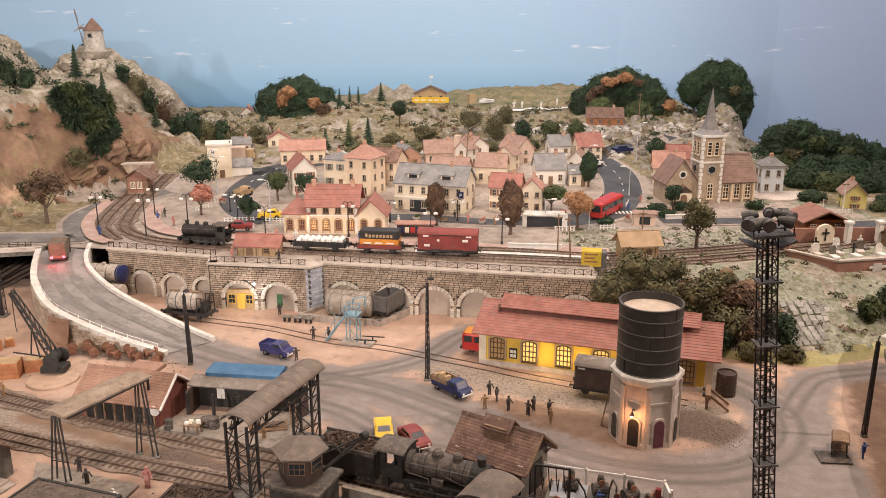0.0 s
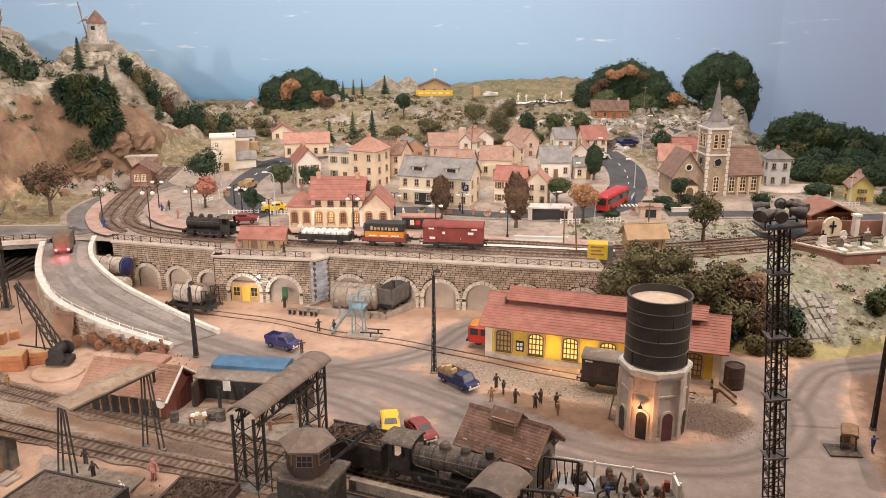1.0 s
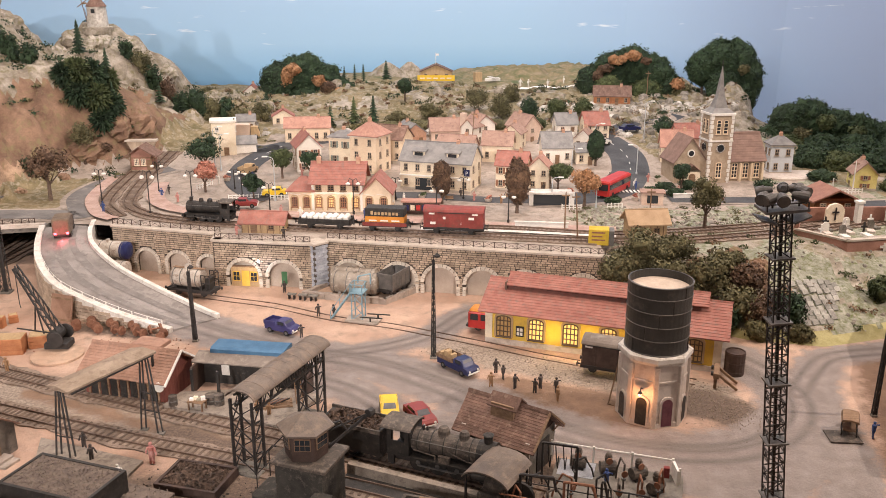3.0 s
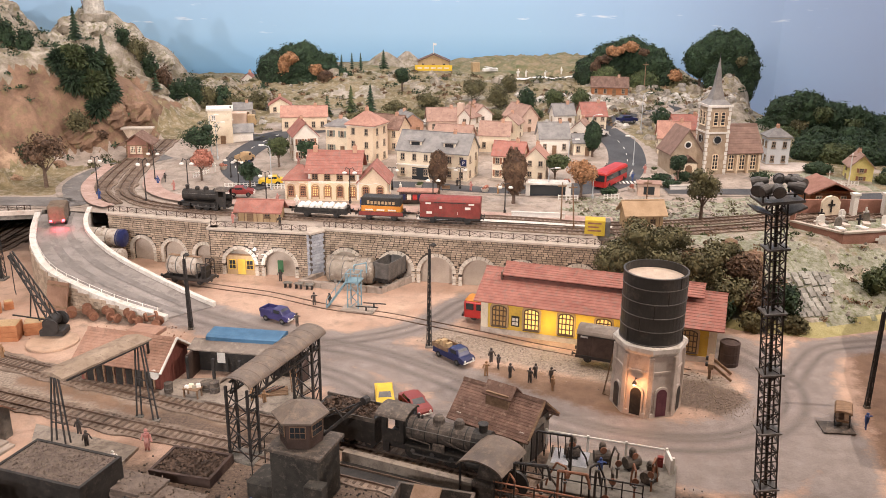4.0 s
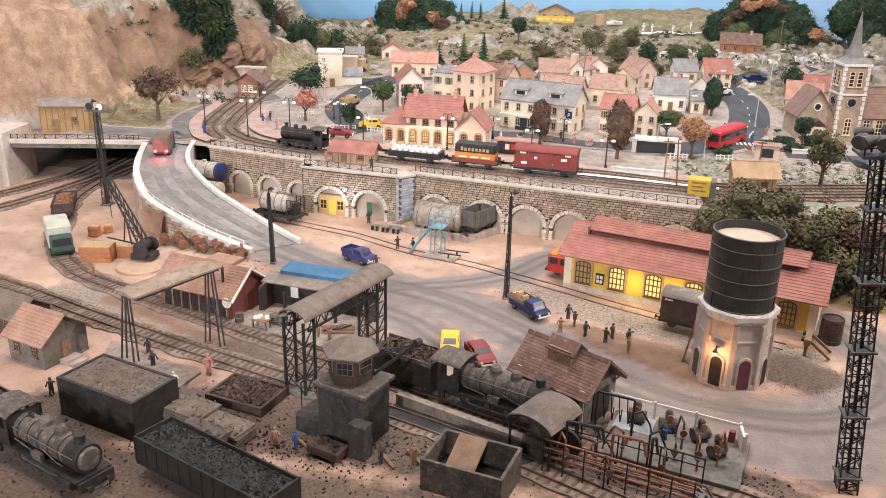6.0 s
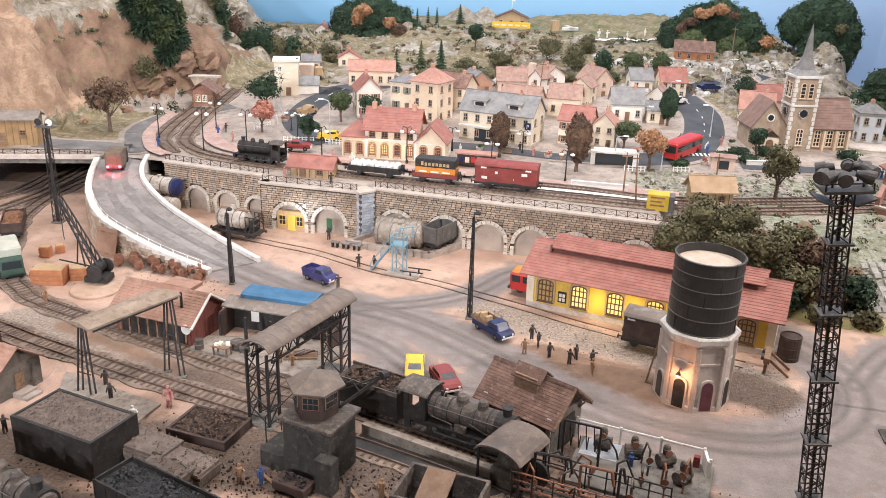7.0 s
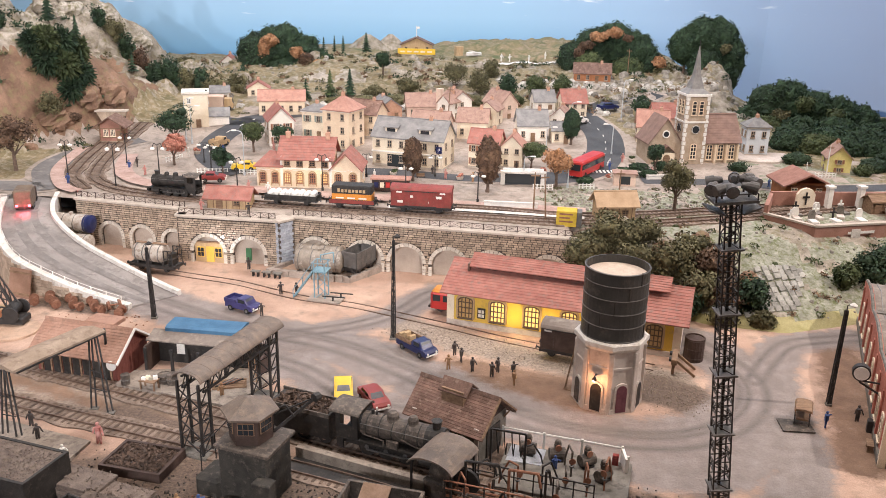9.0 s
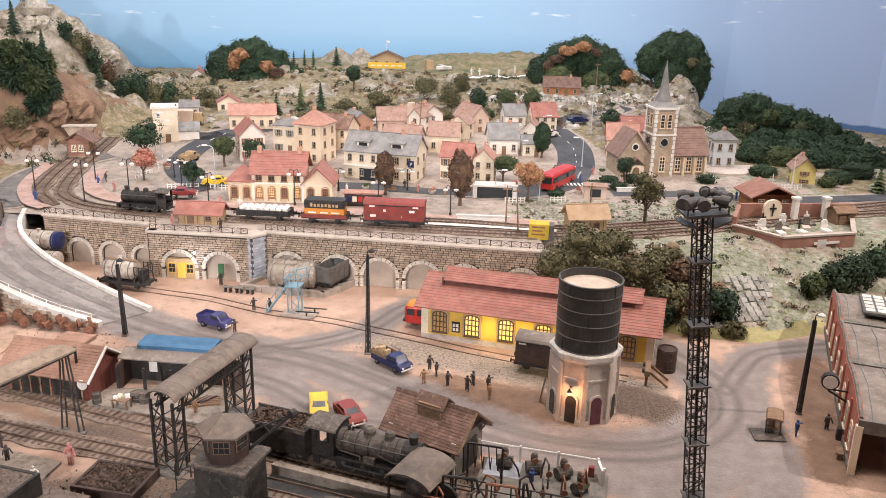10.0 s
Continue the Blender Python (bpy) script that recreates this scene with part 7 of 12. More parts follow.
# ---- crane, crates, wheelsets ----
def yard_crane():
    solo("turntable_pit", Shape().round_up((-51.3, 108.0), [(0.1, 0.05), (3.3, 0.05), (3.3, 0.32), (3.1, 0.36), (0.1, 0.36)], 28), SAND, "round dusty concrete crane base", "base")
    root = thing("yard_crane", -51.9, 110.2, 0.36, 0, "black lattice jib crane on a round base", "crane")
    part("carriage", Shape().box(-1.6, 1.6, -1.2, 1.2, 0.2, 1.0, 0.1), IRON, root)
    part("winch_drum", Shape().tube((-0.2, -1.3, 1.9), (-0.2, 1.3, 1.9), 0.8, n=16), BLACK, root)
    for s in (-1, 1):
        part("gear_wheel", Shape().tube((0.3, s * 1.5, 1.7), (0.3, s * 1.75, 1.7), 1.05, n=18), IRON, root)
        part("jib", Shape().beam((0, s * 0.8, 1.5), (-6.6, s * 0.3 + 3.6, 10.0), 0.2), IRON, root)
    br = Shape()
    for k in range(9):
        t0, t1 = k / 9, (k + 1) / 9
        p = lambda t, s: (-6.6 * t, s * (0.8 - 0.5 * t) + 3.6 * t, 1.5 + 8.5 * t)
        up = lambda q, t: (q[0] + 0.35, q[1], q[2] + 0.95 - 0.5 * t)
        br.beam(p(t0, -1), p(t1, 1), 0.11).beam(p(t0, 1), p(t1, -1), 0.11).beam(p(t0, 1), up(p(t1, 1), t1), 0.1).beam(up(p(t0, -1), t0), p(t1, -1), 0.1)
        br.beam(up(p(t0, -1), t0), up(p(t1, -1), t1), 0.16).beam(up(p(t0, 1), t0), up(p(t1, 1), t1), 0.16)
    for k in range(0, len(br.v), 8):
        part("jib_lacing", Shape().add(br.v[k:k + 8], [tuple(i - k for i in q) for q in br.f if k <= min(q) < k + 8]), IRON, root)
    part("hook_line", Shape().path([(-6.5, 3.6, 10), (-6.4, 3.4, 5.0), (-6.2, 3.2, 4.4)], 0.06).path([(-0.4, 0, 3.0), (-6.6, 3.6, 10)], 0.05), IRON, root)
    part("prop", Shape().beam((-2.2, 1.0, 0.1), (-3.4, 1.8, 5.6), 0.16).beam((-4.6, 2.6, 0), (-3.4, 1.8, 5.6), 0.16), IRON, root)
    part("counter_beam", Shape().beam((-5.6, 0.3, 2.6), (0.2, -0.6, 2.2), 0.16), IRON, root)


yard_crane()
for x, y, rz, s in ((-58.4, 109.4, 8, (4.2, 2.6, 2.2)), (-55.2, 111.6, 20, (2.6, 2.2, 1.7)), (-64, 118, 0, (1.4, 1.2, 1.6)), (-63.0, 120, 30, (1.2, 1.2, 1.2))):
    c = thing("wooden_crate", x, y, 0, rz, "open reddish wooden crate on the sand", "crate", "crates")
    w, d, h = s
    part("box", Shape().box(-w / 2, w / 2, -d / 2, d / 2, 0, h, 0.05), ORANGE_WOOD, c)
    for k in range(3):
        part("slat", Shape().box(-w / 2 - 0.06, w / 2 + 0.06, -d / 2 - 0.08, -d / 2, h * (0.1 + 0.3 * k), h * (0.3 + 0.3 * k)), ORANGE_WOOD, c)
    part("lid_board", Shape().box(-w / 2 + 0.1, w / 2 - 0.1, -d / 2 + 0.15, d / 2 - 0.15, h, h + 0.08), OCHRE_WOOD, c)
RUSTY = mat("rusty_steel", (0.20, 0.085, 0.05), (0.32, 0.15, 0.09), size=0.6, fine=0.08, rough=0.8)
ws = thing("spare_wheelset", -52.5, 117.0, 0.2, 25, "rusty spare railway wheelset lying on the ground", "wheelset", "spare wheelsets")
for s in (-1, 1):
    w = part("wheel", Shape().tube((0, s * 0.78 - 0.12, 0.6), (0, s * 0.78 + 0.12, 0.6), 0.6, n=16), RUSTY_BAR, ws)
    part("flange", Shape().tube((0, s * 0.64 - 0.05, 0.6), (0, s * 0.64 + 0.05, 0.6), 0.68, n=16), RUSTY_BAR, w)
part("axle", Shape().tube((0, -1.0, 0.6), (0, 1.0, 0.6), 0.14), RUSTY, ws)
rng = random.Random(5)
for i in range(1, 9):
    t = i / 8
    copy_thing(ws, put(-52.5 + 13.4 * t, 117.6 - 3.4 * t + (1.1 if i % 2 else -0.7), 0.2, rng.uniform(-60, 70)))
pan = thing("leaning_panel", -55.9, 119.6, 0, -20, "brown plywood panel leaning on the ramp wall", "panel", rx=-14)
part("board", Shape().box(-1.9, 1.9, -0.1, 0.1, 0, 4.2), mat("brown_board", (0.26, 0.15, 0.10), (0.33, 0.20, 0.14), size=2), pan)
part("batten", Shape().box(-1.9, 1.9, -0.2, -0.1, 0.4, 0.7).box(-1.9, 1.9, -0.2, -0.1, 3.5, 3.8), WOOD, pan)


# ---- tanks by the arches ----
def lying_tank(x, y, z, rz, L, r, m, label, cap=None, cradles=True):
    root = thing("storage_tank", x, y, z, rz, label, "tank", "storage tanks")
    ring = lambda xx, rr: [(xx, rr * math.cos(2 * math.pi * i / 22), r + rr * math.sin(2 * math.pi * i / 22)) for i in range(22)]
    part("shell", Shape().loft([ring(-L / 2 - 0.35, 0.2), ring(-L / 2 - 0.28, r * 0.6), ring(-L / 2, r * 0.97), ring(-L / 2 + 0.1, r), ring(L / 2 - 0.1, r), ring(L / 2, r * 0.97), ring(L / 2 + 0.28, r * 0.6), ring(L / 2 + 0.35, 0.2)]), m, root, smooth=True)
    for i in range(4):
        xx = -L * 0.42 + L * 0.84 * i / 3
        part("weld_band", Shape().loft([ring(xx - 0.06, r), ring(xx - 0.05, r + 0.04), ring(xx + 0.05, r + 0.04), ring(xx + 0.06, r)]), GREY_IRON, root)
    if cap:
        part("end_cap", Shape().loft([ring(L / 2 - 0.9, r + 0.03), ring(L / 2 + 0.02, r * 1.0), ring(L / 2 + 0.32, r * 0.6), ring(L / 2 + 0.4, 0.2)]), cap, root, "dark blue painted end cap")
    part("manhole", Shape().tube((0, 0, 2 * r - 0.1), (0, 0, 2 * r + 0.3), 0.35, n=10), m, root)
    if cradles:
        for s in (-0.3, 0.3):
            part("cradle", Shape().box(s * L - 0.25, s * L + 0.25, -r * 0.8, r * 0.8, -0.5, r * 0.55), GREY_CONCRETE, root)
    return root


lying_tank(-56.0, 139.0, 0.5, -12, 6.6, 1.45, SILVER, "weathered silver storage tank lying by the ramp")
t2 = lying_tank(-56.6, 141.2, 3.1, -12, 7.2, 1.5, SILVER, "silver storage tank with dark blue end cap", BLUE)
part("painted_band", Shape().box(-1.6, 0.8, -1.52, -1.44, 1.2, 2.0), PAPER_WHITE, t2, "plain white oval mark")
cr_ = thing("tank_support", -56.6, 141.0, 0, -12, "dark timber frame under the storage tanks", "frame")
for s in (-2.4, 0, 2.4):
    for y in (-1.6, 1.6):
        part("post", Shape().box(s - 0.2, s + 0.2, y - 0.2, y + 0.2, 0, 3.2), WOOD, cr_)
for y in (-1.65, 1.65):
    part("beam", Shape().box(-3, 3, y - 0.15, y + 0.15, 2.9, 3.2), WOOD, cr_)
basin = thing("tank_basin", 0, 0, 0, 0, "low stone-edged basin under the oil tanks", "basin")
edge_ = [(-19.6, 135.4), (-22.5, 130.6), (-9.0, 127.4), (-4.0, 133.6)]
part("basin_floor", Shape().up([(-19.8, 135.0), (-22.2, 130.8), (-9.1, 127.7), (-4.4, 133.4)], -0.1, 0.3), SAND, basin)
for (ax, ay), (bx, by) in zip(edge_, edge_[1:]):
    d_ = Vector((bx - ax, by - ay, 0)).normalized()
    n_ = Vector((-d_.y, d_.x, 0)) * 0.75
    ln_ = (Vector((bx, by, 0)) - Vector((ax, ay, 0))).length
    for k in range(int(ln_ / 1.2)):
        p_, q_ = Vector((ax, ay, 0)) + d_ * (ln_ * k / int(ln_ / 1.2) + 0.03), Vector((ax, ay, 0)) + d_ * (ln_ * (k + 1) / int(ln_ / 1.2) - 0.03)
        part("edge_stone", Shape().up([(p_.x, p_.y), (q_.x, q_.y), (q_.x + n_.x, q_.y + n_.y), (p_.x + n_.x, p_.y + n_.y)], -0.1, 0.95 + 0.06 * (k % 2)), PAVING, basin)
lying_tank(-14.0, 130.6, 0.8, -12, 7.2, 1.7, TAN_TANK, "grey-brown weathered oil tank in the stone basin")
lying_tank(-14.4, 133.2, 1.2, -12, 7.2, 1.5, TAN_TANK, "grey-brown oil tank lying behind the first")
wagon(-8.0, 131.4, 0.3, 62, 5.4, GREY_IRON, H=2.6, W=2.8, label="dark grey open wagon with ribbed sides beside the oil tank", kind="open")


def filling_stair():
    root = thing("filling_gantry", -12.6, 121.8, 0, -12, "light blue steel filling stair with loading arm", "gantry")
    for x in (-0.8, 0.8):
        for y in (-0.8, 0.8):
            part("post", Shape().beam((x, y, 0), (x, y, 5.6), 0.16), STEEL_BLUE, root)
    part("deck", Shape().box(-1.1, 1.1, -1.1, 1.1, 4.2, 4.4), STEEL_BLUE, root)
    part("deck_rail", Shape().path([(-1, -1, 4.4), (-1, -1, 5.6), (1, -1, 5.6), (1, 1, 5.6), (-1, 1, 5.6), (-1, -1, 5.6)], 0.07), STEEL_BLUE, root)
    st = Shape().beam((-4.0, -1.1, 0), (-1.0, -1.1, 4.2), 0.18).beam((-4.0, -0.1, 0), (-1.0, -0.1, 4.2), 0.18)
    for i in range(9):
        t = (i + 0.5) / 9
        st.box(-4.0 + 3 * t - 0.2, -4.0 + 3 * t + 0.2, -1.1, -0.1, 4.2 * t - 0.04, 4.2 * t + 0.04)
    part("stair", st, STEEL_BLUE, root)
    part("stair_rail", Shape().path([(-4.0, -1.1, 1.2), (-1.0, -1.1, 5.5)], 0.06).path([(-4.0, -1.1, 0), (-4.0, -1.1, 1.2)], 0.06).path([(-2.5, -1.1, 2.1), (-2.5, -1.1, 3.3)], 0.06), STEEL_BLUE, root)
    br = Shape()
    for k in range(3):
        br.beam((-0.8, -0.8, 1.4 * k), (0.8, -0.8, 1.4 * (k + 1)), 0.09).beam((0.8, 0.8, 1.4 * k), (-0.8, 0.8, 1.4 * (k + 1)), 0.09)
    part("brace", br, STEEL_BLUE, root)
    part("loading_arm", Shape().path([(0, 0, 5.6), (0, 0, 6.6), (1.6, 1.0, 6.8), (1.6, 1.0, 5.2)], 0.1), STEEL_BLUE, root)
    part("foot_slab", Shape().box(-1.6, 3.4, -2.0, 0.6, -0.1, 0.22), PAVING, root)
    for x, y in ((2.2, -1.4), (2.9, 0.2)):
        part("barrier", Shape().beam((x - 1.6, y, 0.8), (x + 1.8, y + 0.2, 0.8), 0.14).box(x - 0.1, x + 0.1, y - 0.1, y + 0.1, 0.1, 0.8), IRON, root)


filling_stair()
# arch doors in the retaining wall
dr = thing("arch_workshop_front", -32.6, 135.3, 0, -7.5, "yellow wooden workshop front inside an arch, lit by a lamp", "door")
part("front_panel", Shape().box(-2.4, 2.4, 0.5, 0.7, 0, 3.3), OCHRE_WOOD, dr)
part("lintel", Shape().box(-2.4, 2.4, 0.4, 0.7, 3.3, 3.55), WOOD, dr)
part("door_leaf", Shape().box(-0.55, 0.75, 0.36, 0.5, 0.1, 2.7), YELLOW_WALL, dr, "pale yellow plank door leaf")
for x in (-1.45, 1.5):
    fr_ = part("window", Shape().box(x - 0.62, x + 0.62, 0.4, 0.5, 0.9, 2.6), YELLOW_WALL, dr)
    for k in range(4):
        part("pane", Shape().box(x - 0.5 + 0.54 * (k % 2), x - 0.04 + 0.54 * (k % 2), 0.36, 0.4, 1.05 + 0.75 * (k // 2), 1.7 + 0.75 * (k // 2)), GLASS, fr_)
bulb("arch_lamp", (-31.9, 134.4, 3.2), 0.004, (1.0, 0.72, 0.35))
wl = thing("wall_lamp", -29.7, 134.9, 4.5, -7.5, "bright white lamp between two wall arches", "lamp")
part("arm", Shape().path([(0, 0.2, 0.6), (0, -0.6, 0.9), (0, -0.8, 0.6)], 0.07), IRON, wl)
part("globe", Shape().ball((0, -0.85, 0.4), 0.24), glowing("cold_white_globe", (0.8, 0.9, 1.0), 5.0), wl, "glowing white globe")
bulb("wall_lamp_bulb", (-29.8, 133.3, 4.4), 0.022, (0.75, 0.87, 1.0), label="small cold white lamp bulb")
gd = thing("green_sign_post", -25.6, 133.2, 0, -7, "narrow green sign board on a post before an arch", "sign")
part("board", Shape().box(-0.45, 0.45, -0.08, 0.08, 1.4, 3.4), GREEN, gd)
part("post", Shape().box(-0.07, 0.07, 0.08, 0.2, 0, 3.3), IRON, gd)
bn = thing("work_bench", -22.3, 129.6, 0, -12, "row of grey benches and trestles by the plinth", "bench")
for i in range(3):
    part("bench_top", Shape().box(-2.4 + 1.8 * i, -1.0 + 1.8 * i, -0.4, 0.4, 0.75, 0.9), GREY_CONCRETE, bn)
    part("bench_leg", Shape().box(-2.2 + 1.8 * i, -2.0 + 1.8 * i, -0.3, 0.3, 0, 0.75).box(-1.4 + 1.8 * i, -1.2 + 1.8 * i, -0.3, 0.3, 0, 0.75), IRON, bn)


# ---- things round the water tower and the siding ----
bs_ = thing("buffer_stop", 33.6, 100.2, 0, -18, "dark timber buffer stop at the end of the siding", "buffer stop")
part("cross_beam", Shape().box(-0.3, 0.4, -1.7, 1.7, 1.6, 2.3, 0.06), WOOD, bs_)
for s in (-1, 1):
    part("strut", Shape().beam((0, s, 0.1), (0, s, 2.2), 0.34).beam((0.2, s, 2.0), (2.6, s, 0.2), 0.3), WOOD, bs_)
    part("pad", Shape().tube((-0.3, s * 0.9, 1.95), (-0.6, s * 0.9, 1.95), 0.28, n=10), IRON, bs_)
br_ = thing("water_butt", 37.0, 103.6, 0, 0, "rusty brown round tank at the shed corner", "tank")
part("barrel_body", Shape().round_up((0, 0), [(1.25, 0), (1.25, 3.1), (1.1, 3.1), (1.1, 2.9), (0.05, 2.9)], 18), WAGON_BROWN, br_)
for z in (0.5, 1.7, 2.9):
    part("hoop", Shape().round_up((0, 0), [(1.25, z - 0.06), (1.29, z), (1.25, z + 0.06)], 18), WAGON_BROWN, br_)
ld = thing("ladder", 19.6, 95.2, 0.1, -20, "dark wooden ladder propped beside the water tower", "ladder", ry=9)
for s in (-0.3, 0.3):
    part("rail", Shape().box(-0.06, 0.06, s - 0.06, s + 0.06, 0, 7.6), WOOD, ld)
for i in range(15):
    part("rung", Shape().box(-0.04, 0.04, -0.3, 0.3, 0.3 + 0.48 * i, 0.38 + 0.48 * i), WOOD, ld)
part("foot", Shape().box(-0.1, 1.2, -0.4, 0.4, 0, 0.12), WOOD, ld)
ct = thing("hand_cart", 44.8, 88.4, 0.1, 66, "old covered hand cart with dark spoked wheels", "cart")
part("tilt_roof", Shape().along([(-1.3, 2.5), (-1.1, 2.9), (0, 3.05), (1.1, 2.9), (1.3, 2.5), (0, 2.75)], -1.9, 1.9), WOOD, ct, "dusty canvas cover")
part("bed", Shape().box(-1.6, 1.6, -0.9, 0.9, 1.0, 1.35), WOOD, ct)
for x in (-1.1, 1.1):
    for s in (-1, 1):
        w = part("wheel", Shape().loft([[(x + r * math.cos(2 * math.pi * i / 16), s * 1.05 + d, 0.8 + r * math.sin(2 * math.pi * i / 16)) for i in range(16)] for r, d in ((0.65, -0.06), (0.8, -0.06), (0.8, 0.06), (0.65, 0.06), (0.65, -0.06))], caps=False), IRON, ct)
        part("spoke", Shape().beam((x - 0.7, s * 1.05, 0.8), (x + 0.7, s * 1.05, 0.8), 0.08).beam((x, s * 1.05, 0.1), (x, s * 1.05, 1.5), 0.08), IRON, w)
    part("hoop", Shape().path([(x, -1.0, 1.3), (x, -1.1, 2.6)], 0.06).path([(x, 1.0, 1.3), (x, 1.1, 2.6)], 0.06), WOOD, ct)
ct.scale = (0.72, 0.72, 0.72)
solo("cart_board", Shape().box(-1.9, 1.5, -1.5, 1.1, 0.02, 0.16), DUSTY, "brown boards under the hand cart", "boards", at=put(44.0, 87.6, 0.05, -5))


# ---- coaling yard in the foreground ----
def bunker(x, y, rz, w, d, h, wall_m, fill_m, label, n, size, hump, t=0.3, drop=0.3):
    root = thing("coal_bunker", x, y, 0, rz, label, "bunker", "coal bunkers")
    for bx in ((-w / 2, w / 2, -d / 2, -d / 2 + t), (-w / 2, w / 2, d / 2 - t, d / 2), (-w / 2, -w / 2 + t, -d / 2 + t, d / 2 - t), (w / 2 - t, w / 2, -d / 2 + t, d / 2 - t)):
        part("side_board", Shape().box(*bx, -0.1, h), wall_m, root)
    part("fill", lumps(Shape().box(-w / 2 + t, w / 2 - t, -d / 2 + t, d / 2 - t, -0.1, h - drop), -w / 2 + t, w / 2 - t, -d / 2 + t, d / 2 - t, h - drop, n, size, int(abs(x)), hump), fill_m, root)
    return root


SLAG = mat("brown_slag", (0.12, 0.09, 0.074), (0.19, 0.148, 0.12), size=0.8, fine=0.12, bump=1.0, vary=0.25)
bunker(-34.9, 72.8, -18.5, 9.8, 5.6, 4.0, BLACK, SLAG, "black boarded bunker filled level with brown slag", 1500, 0.10, 0.15, drop=0.1)
bunker(-24.2, 77.9, -14, 6.6, 4.8, 1.0, WAGON_BROWN, COAL_BROWN, "low boarded heap of brown coal", 600, 0.24, 0.9)
for x, y, w, d, h in ((-28.2, 73.0, 6.2, 3.4, 2.0), (-23.6, 71.0, 5.2, 3.0, 1.5), (-24.8, 69.0, 5.0, 2.4, 2.3)):
    st = thing("briquette_stack", x, y, 0, -19, "layered stack of grey-brown coal briquettes", "stack", "briquette stacks")
    rng = random.Random(int(x))
    for k in range(int(h / 0.3)):
        part("layer", Shape().box(-w / 2 + rng.uniform(0, 0.3), w / 2 - rng.uniform(0, 0.3), -d / 2 + rng.uniform(0, 0.25), d / 2 - rng.uniform(0, 0.25), 0.3 * k, 0.3 * k + 0.27), SLAG, st)
    part("loose_top", lumps(Shape(), -w / 2, w / 2, -d / 2, d / 2, 0.3 * int(h / 0.3), 90, 0.18, 4), SLAG, st)
hp = thing("ash_hopper", -0.5, 68.5, 0, -14, "open dark steel ash hopper with a leaning plate", "hopper")
for bx in ((-3.6, 3.6, -2.6, -2.3), (-3.6, 3.6, 2.3, 2.6), (-3.6, -3.3, -2.3, 2.3), (3.3, 3.6, -2.3, 2.3)):
    part("side", Shape().box(*bx, -0.1, 3.0, 0.03), DUSTY, hp)
part("floor_plate", Shape().box(-3.3, 3.3, -2.3, 2.3, 0, 0.3), BLACK, hp)
part("leaning_plate", Shape().add([(-2.4, -1.8, 0.4), (0.2, -1.8, 0.4), (0.6, 2.2, 3.2), (-2.0, 2.2, 3.2), (-2.4, -1.7, 0.2), (0.2, -1.7, 0.2), (0.6, 2.3, 3.0), (-2.0, 2.3, 3.0)], [(0, 1, 2, 3), (7, 6, 5, 4), (0, 4, 5, 1), (1, 5, 6, 2), (2, 6, 7, 3), (3, 7, 4, 0)]), mat("rust_brown_plate", (0.22, 0.14, 0.09), (0.30, 0.20, 0.14), size=1), hp)
pit = thing("ash_pit_wall", 0, 0, 0, 0, "pale concrete edge wall of the ash pit", "wall")
part("edge", Shape().up([(-9.5, 79.6), (5.6, 73.2), (5.9, 73.9), (-9.2, 80.3)], -0.1, 1.3), SLAB_GREY, pit)
part("pit_floor", Shape().up([(-10.5, 77.5), (3.5, 71.6), (5.6, 73.2), (-9.5, 79.6)], -0.05, 0.25), BLACK, pit)
sl = thing("round_roof_shelter", 5.2, 74.2, 0, -30, "small shelter with curved brown sheet roof", "shelter")
pr = [(2.5 * math.sin(t), 3.7 + 1.3 * math.cos(t)) for t in [radians(-75 + 150 * i / 10) for i in range(11)]]
part("roof", Shape().across(pr + [(y_ * 0.97, z_ - 0.14) for y_, z_ in reversed(pr)], -2.6, 2.6), SHEET, sl, "curved dusty brown roof sheet")
for x in (-2.1, 2.1):
    for y in (-2.2, 2.2):
        part("post", Shape().beam((x, y, 0), (x, y, 4.1), 0.18), IRON, sl)
part("machine", Shape().box(-1.4, 1.2, -1.4, 1.4, 0.2, 2.0, 0.2).tube((-1.0, 0, 2.4), (1.2, 0, 2.4), 0.8, n=12), DUSTY, sl, "dusty pump machine")
part("flywheel", Shape().tube((2.6, -0.15, 2.2), (2.6, 0.15, 2.2), 1.3, n=20), BLACK, sl)

pg = thing("pump_platform", 15.6, 76.8, 0, -16, "dusty grey platform with pipework and white railing", "platform")
part("slab", Shape().box(-5.0, 7.6, -3.6, 4.2, -0.1, 0.6, 0.05), GREY_CONCRETE, pg)
part("wet_floor", Shape().box(-4.6, -1.0, 1.0, 4.0, 0.6, 0.64), BLUE_STONE, pg, "pale blue-grey wash floor")
wr = thing("white_railing", 0, 0, 0, 0, "low white painted railing round the pump yard", "railing")
pts = [(11.4, 82.6, 2.2), (15.5, 81.3, 2.2), (19.2, 80.2, 2.2), (23.0, 79.0, 2.2)]
part("top_rail", Shape().path(pts, 0.1, 6), PAPER_WHITE, wr)
for x, y, z in pts + [(23.2, 77.2, 2.2)]:
    part("post", Shape().box(x - 0.11, x + 0.11, y - 0.11, y + 0.11, 0, 2.4), PAPER_WHITE, wr)
part("end_board", Shape().up([(22.9, 77.0), (23.15, 77.0), (23.15, 79.0), (22.9, 79.0)], 0.4, 2.2), PAPER_WHITE, wr)
solo("red_box", Shape().box(-0.3, 0.3, -0.25, 0.25, 0, 1.1, 0.04).box(-0.12, 0.12, -0.3, -0.25, 0.4, 0.8), CAR_RED, "small red box by the white railing", "box", at=put(22.3, 78.6, 0.6, -16))
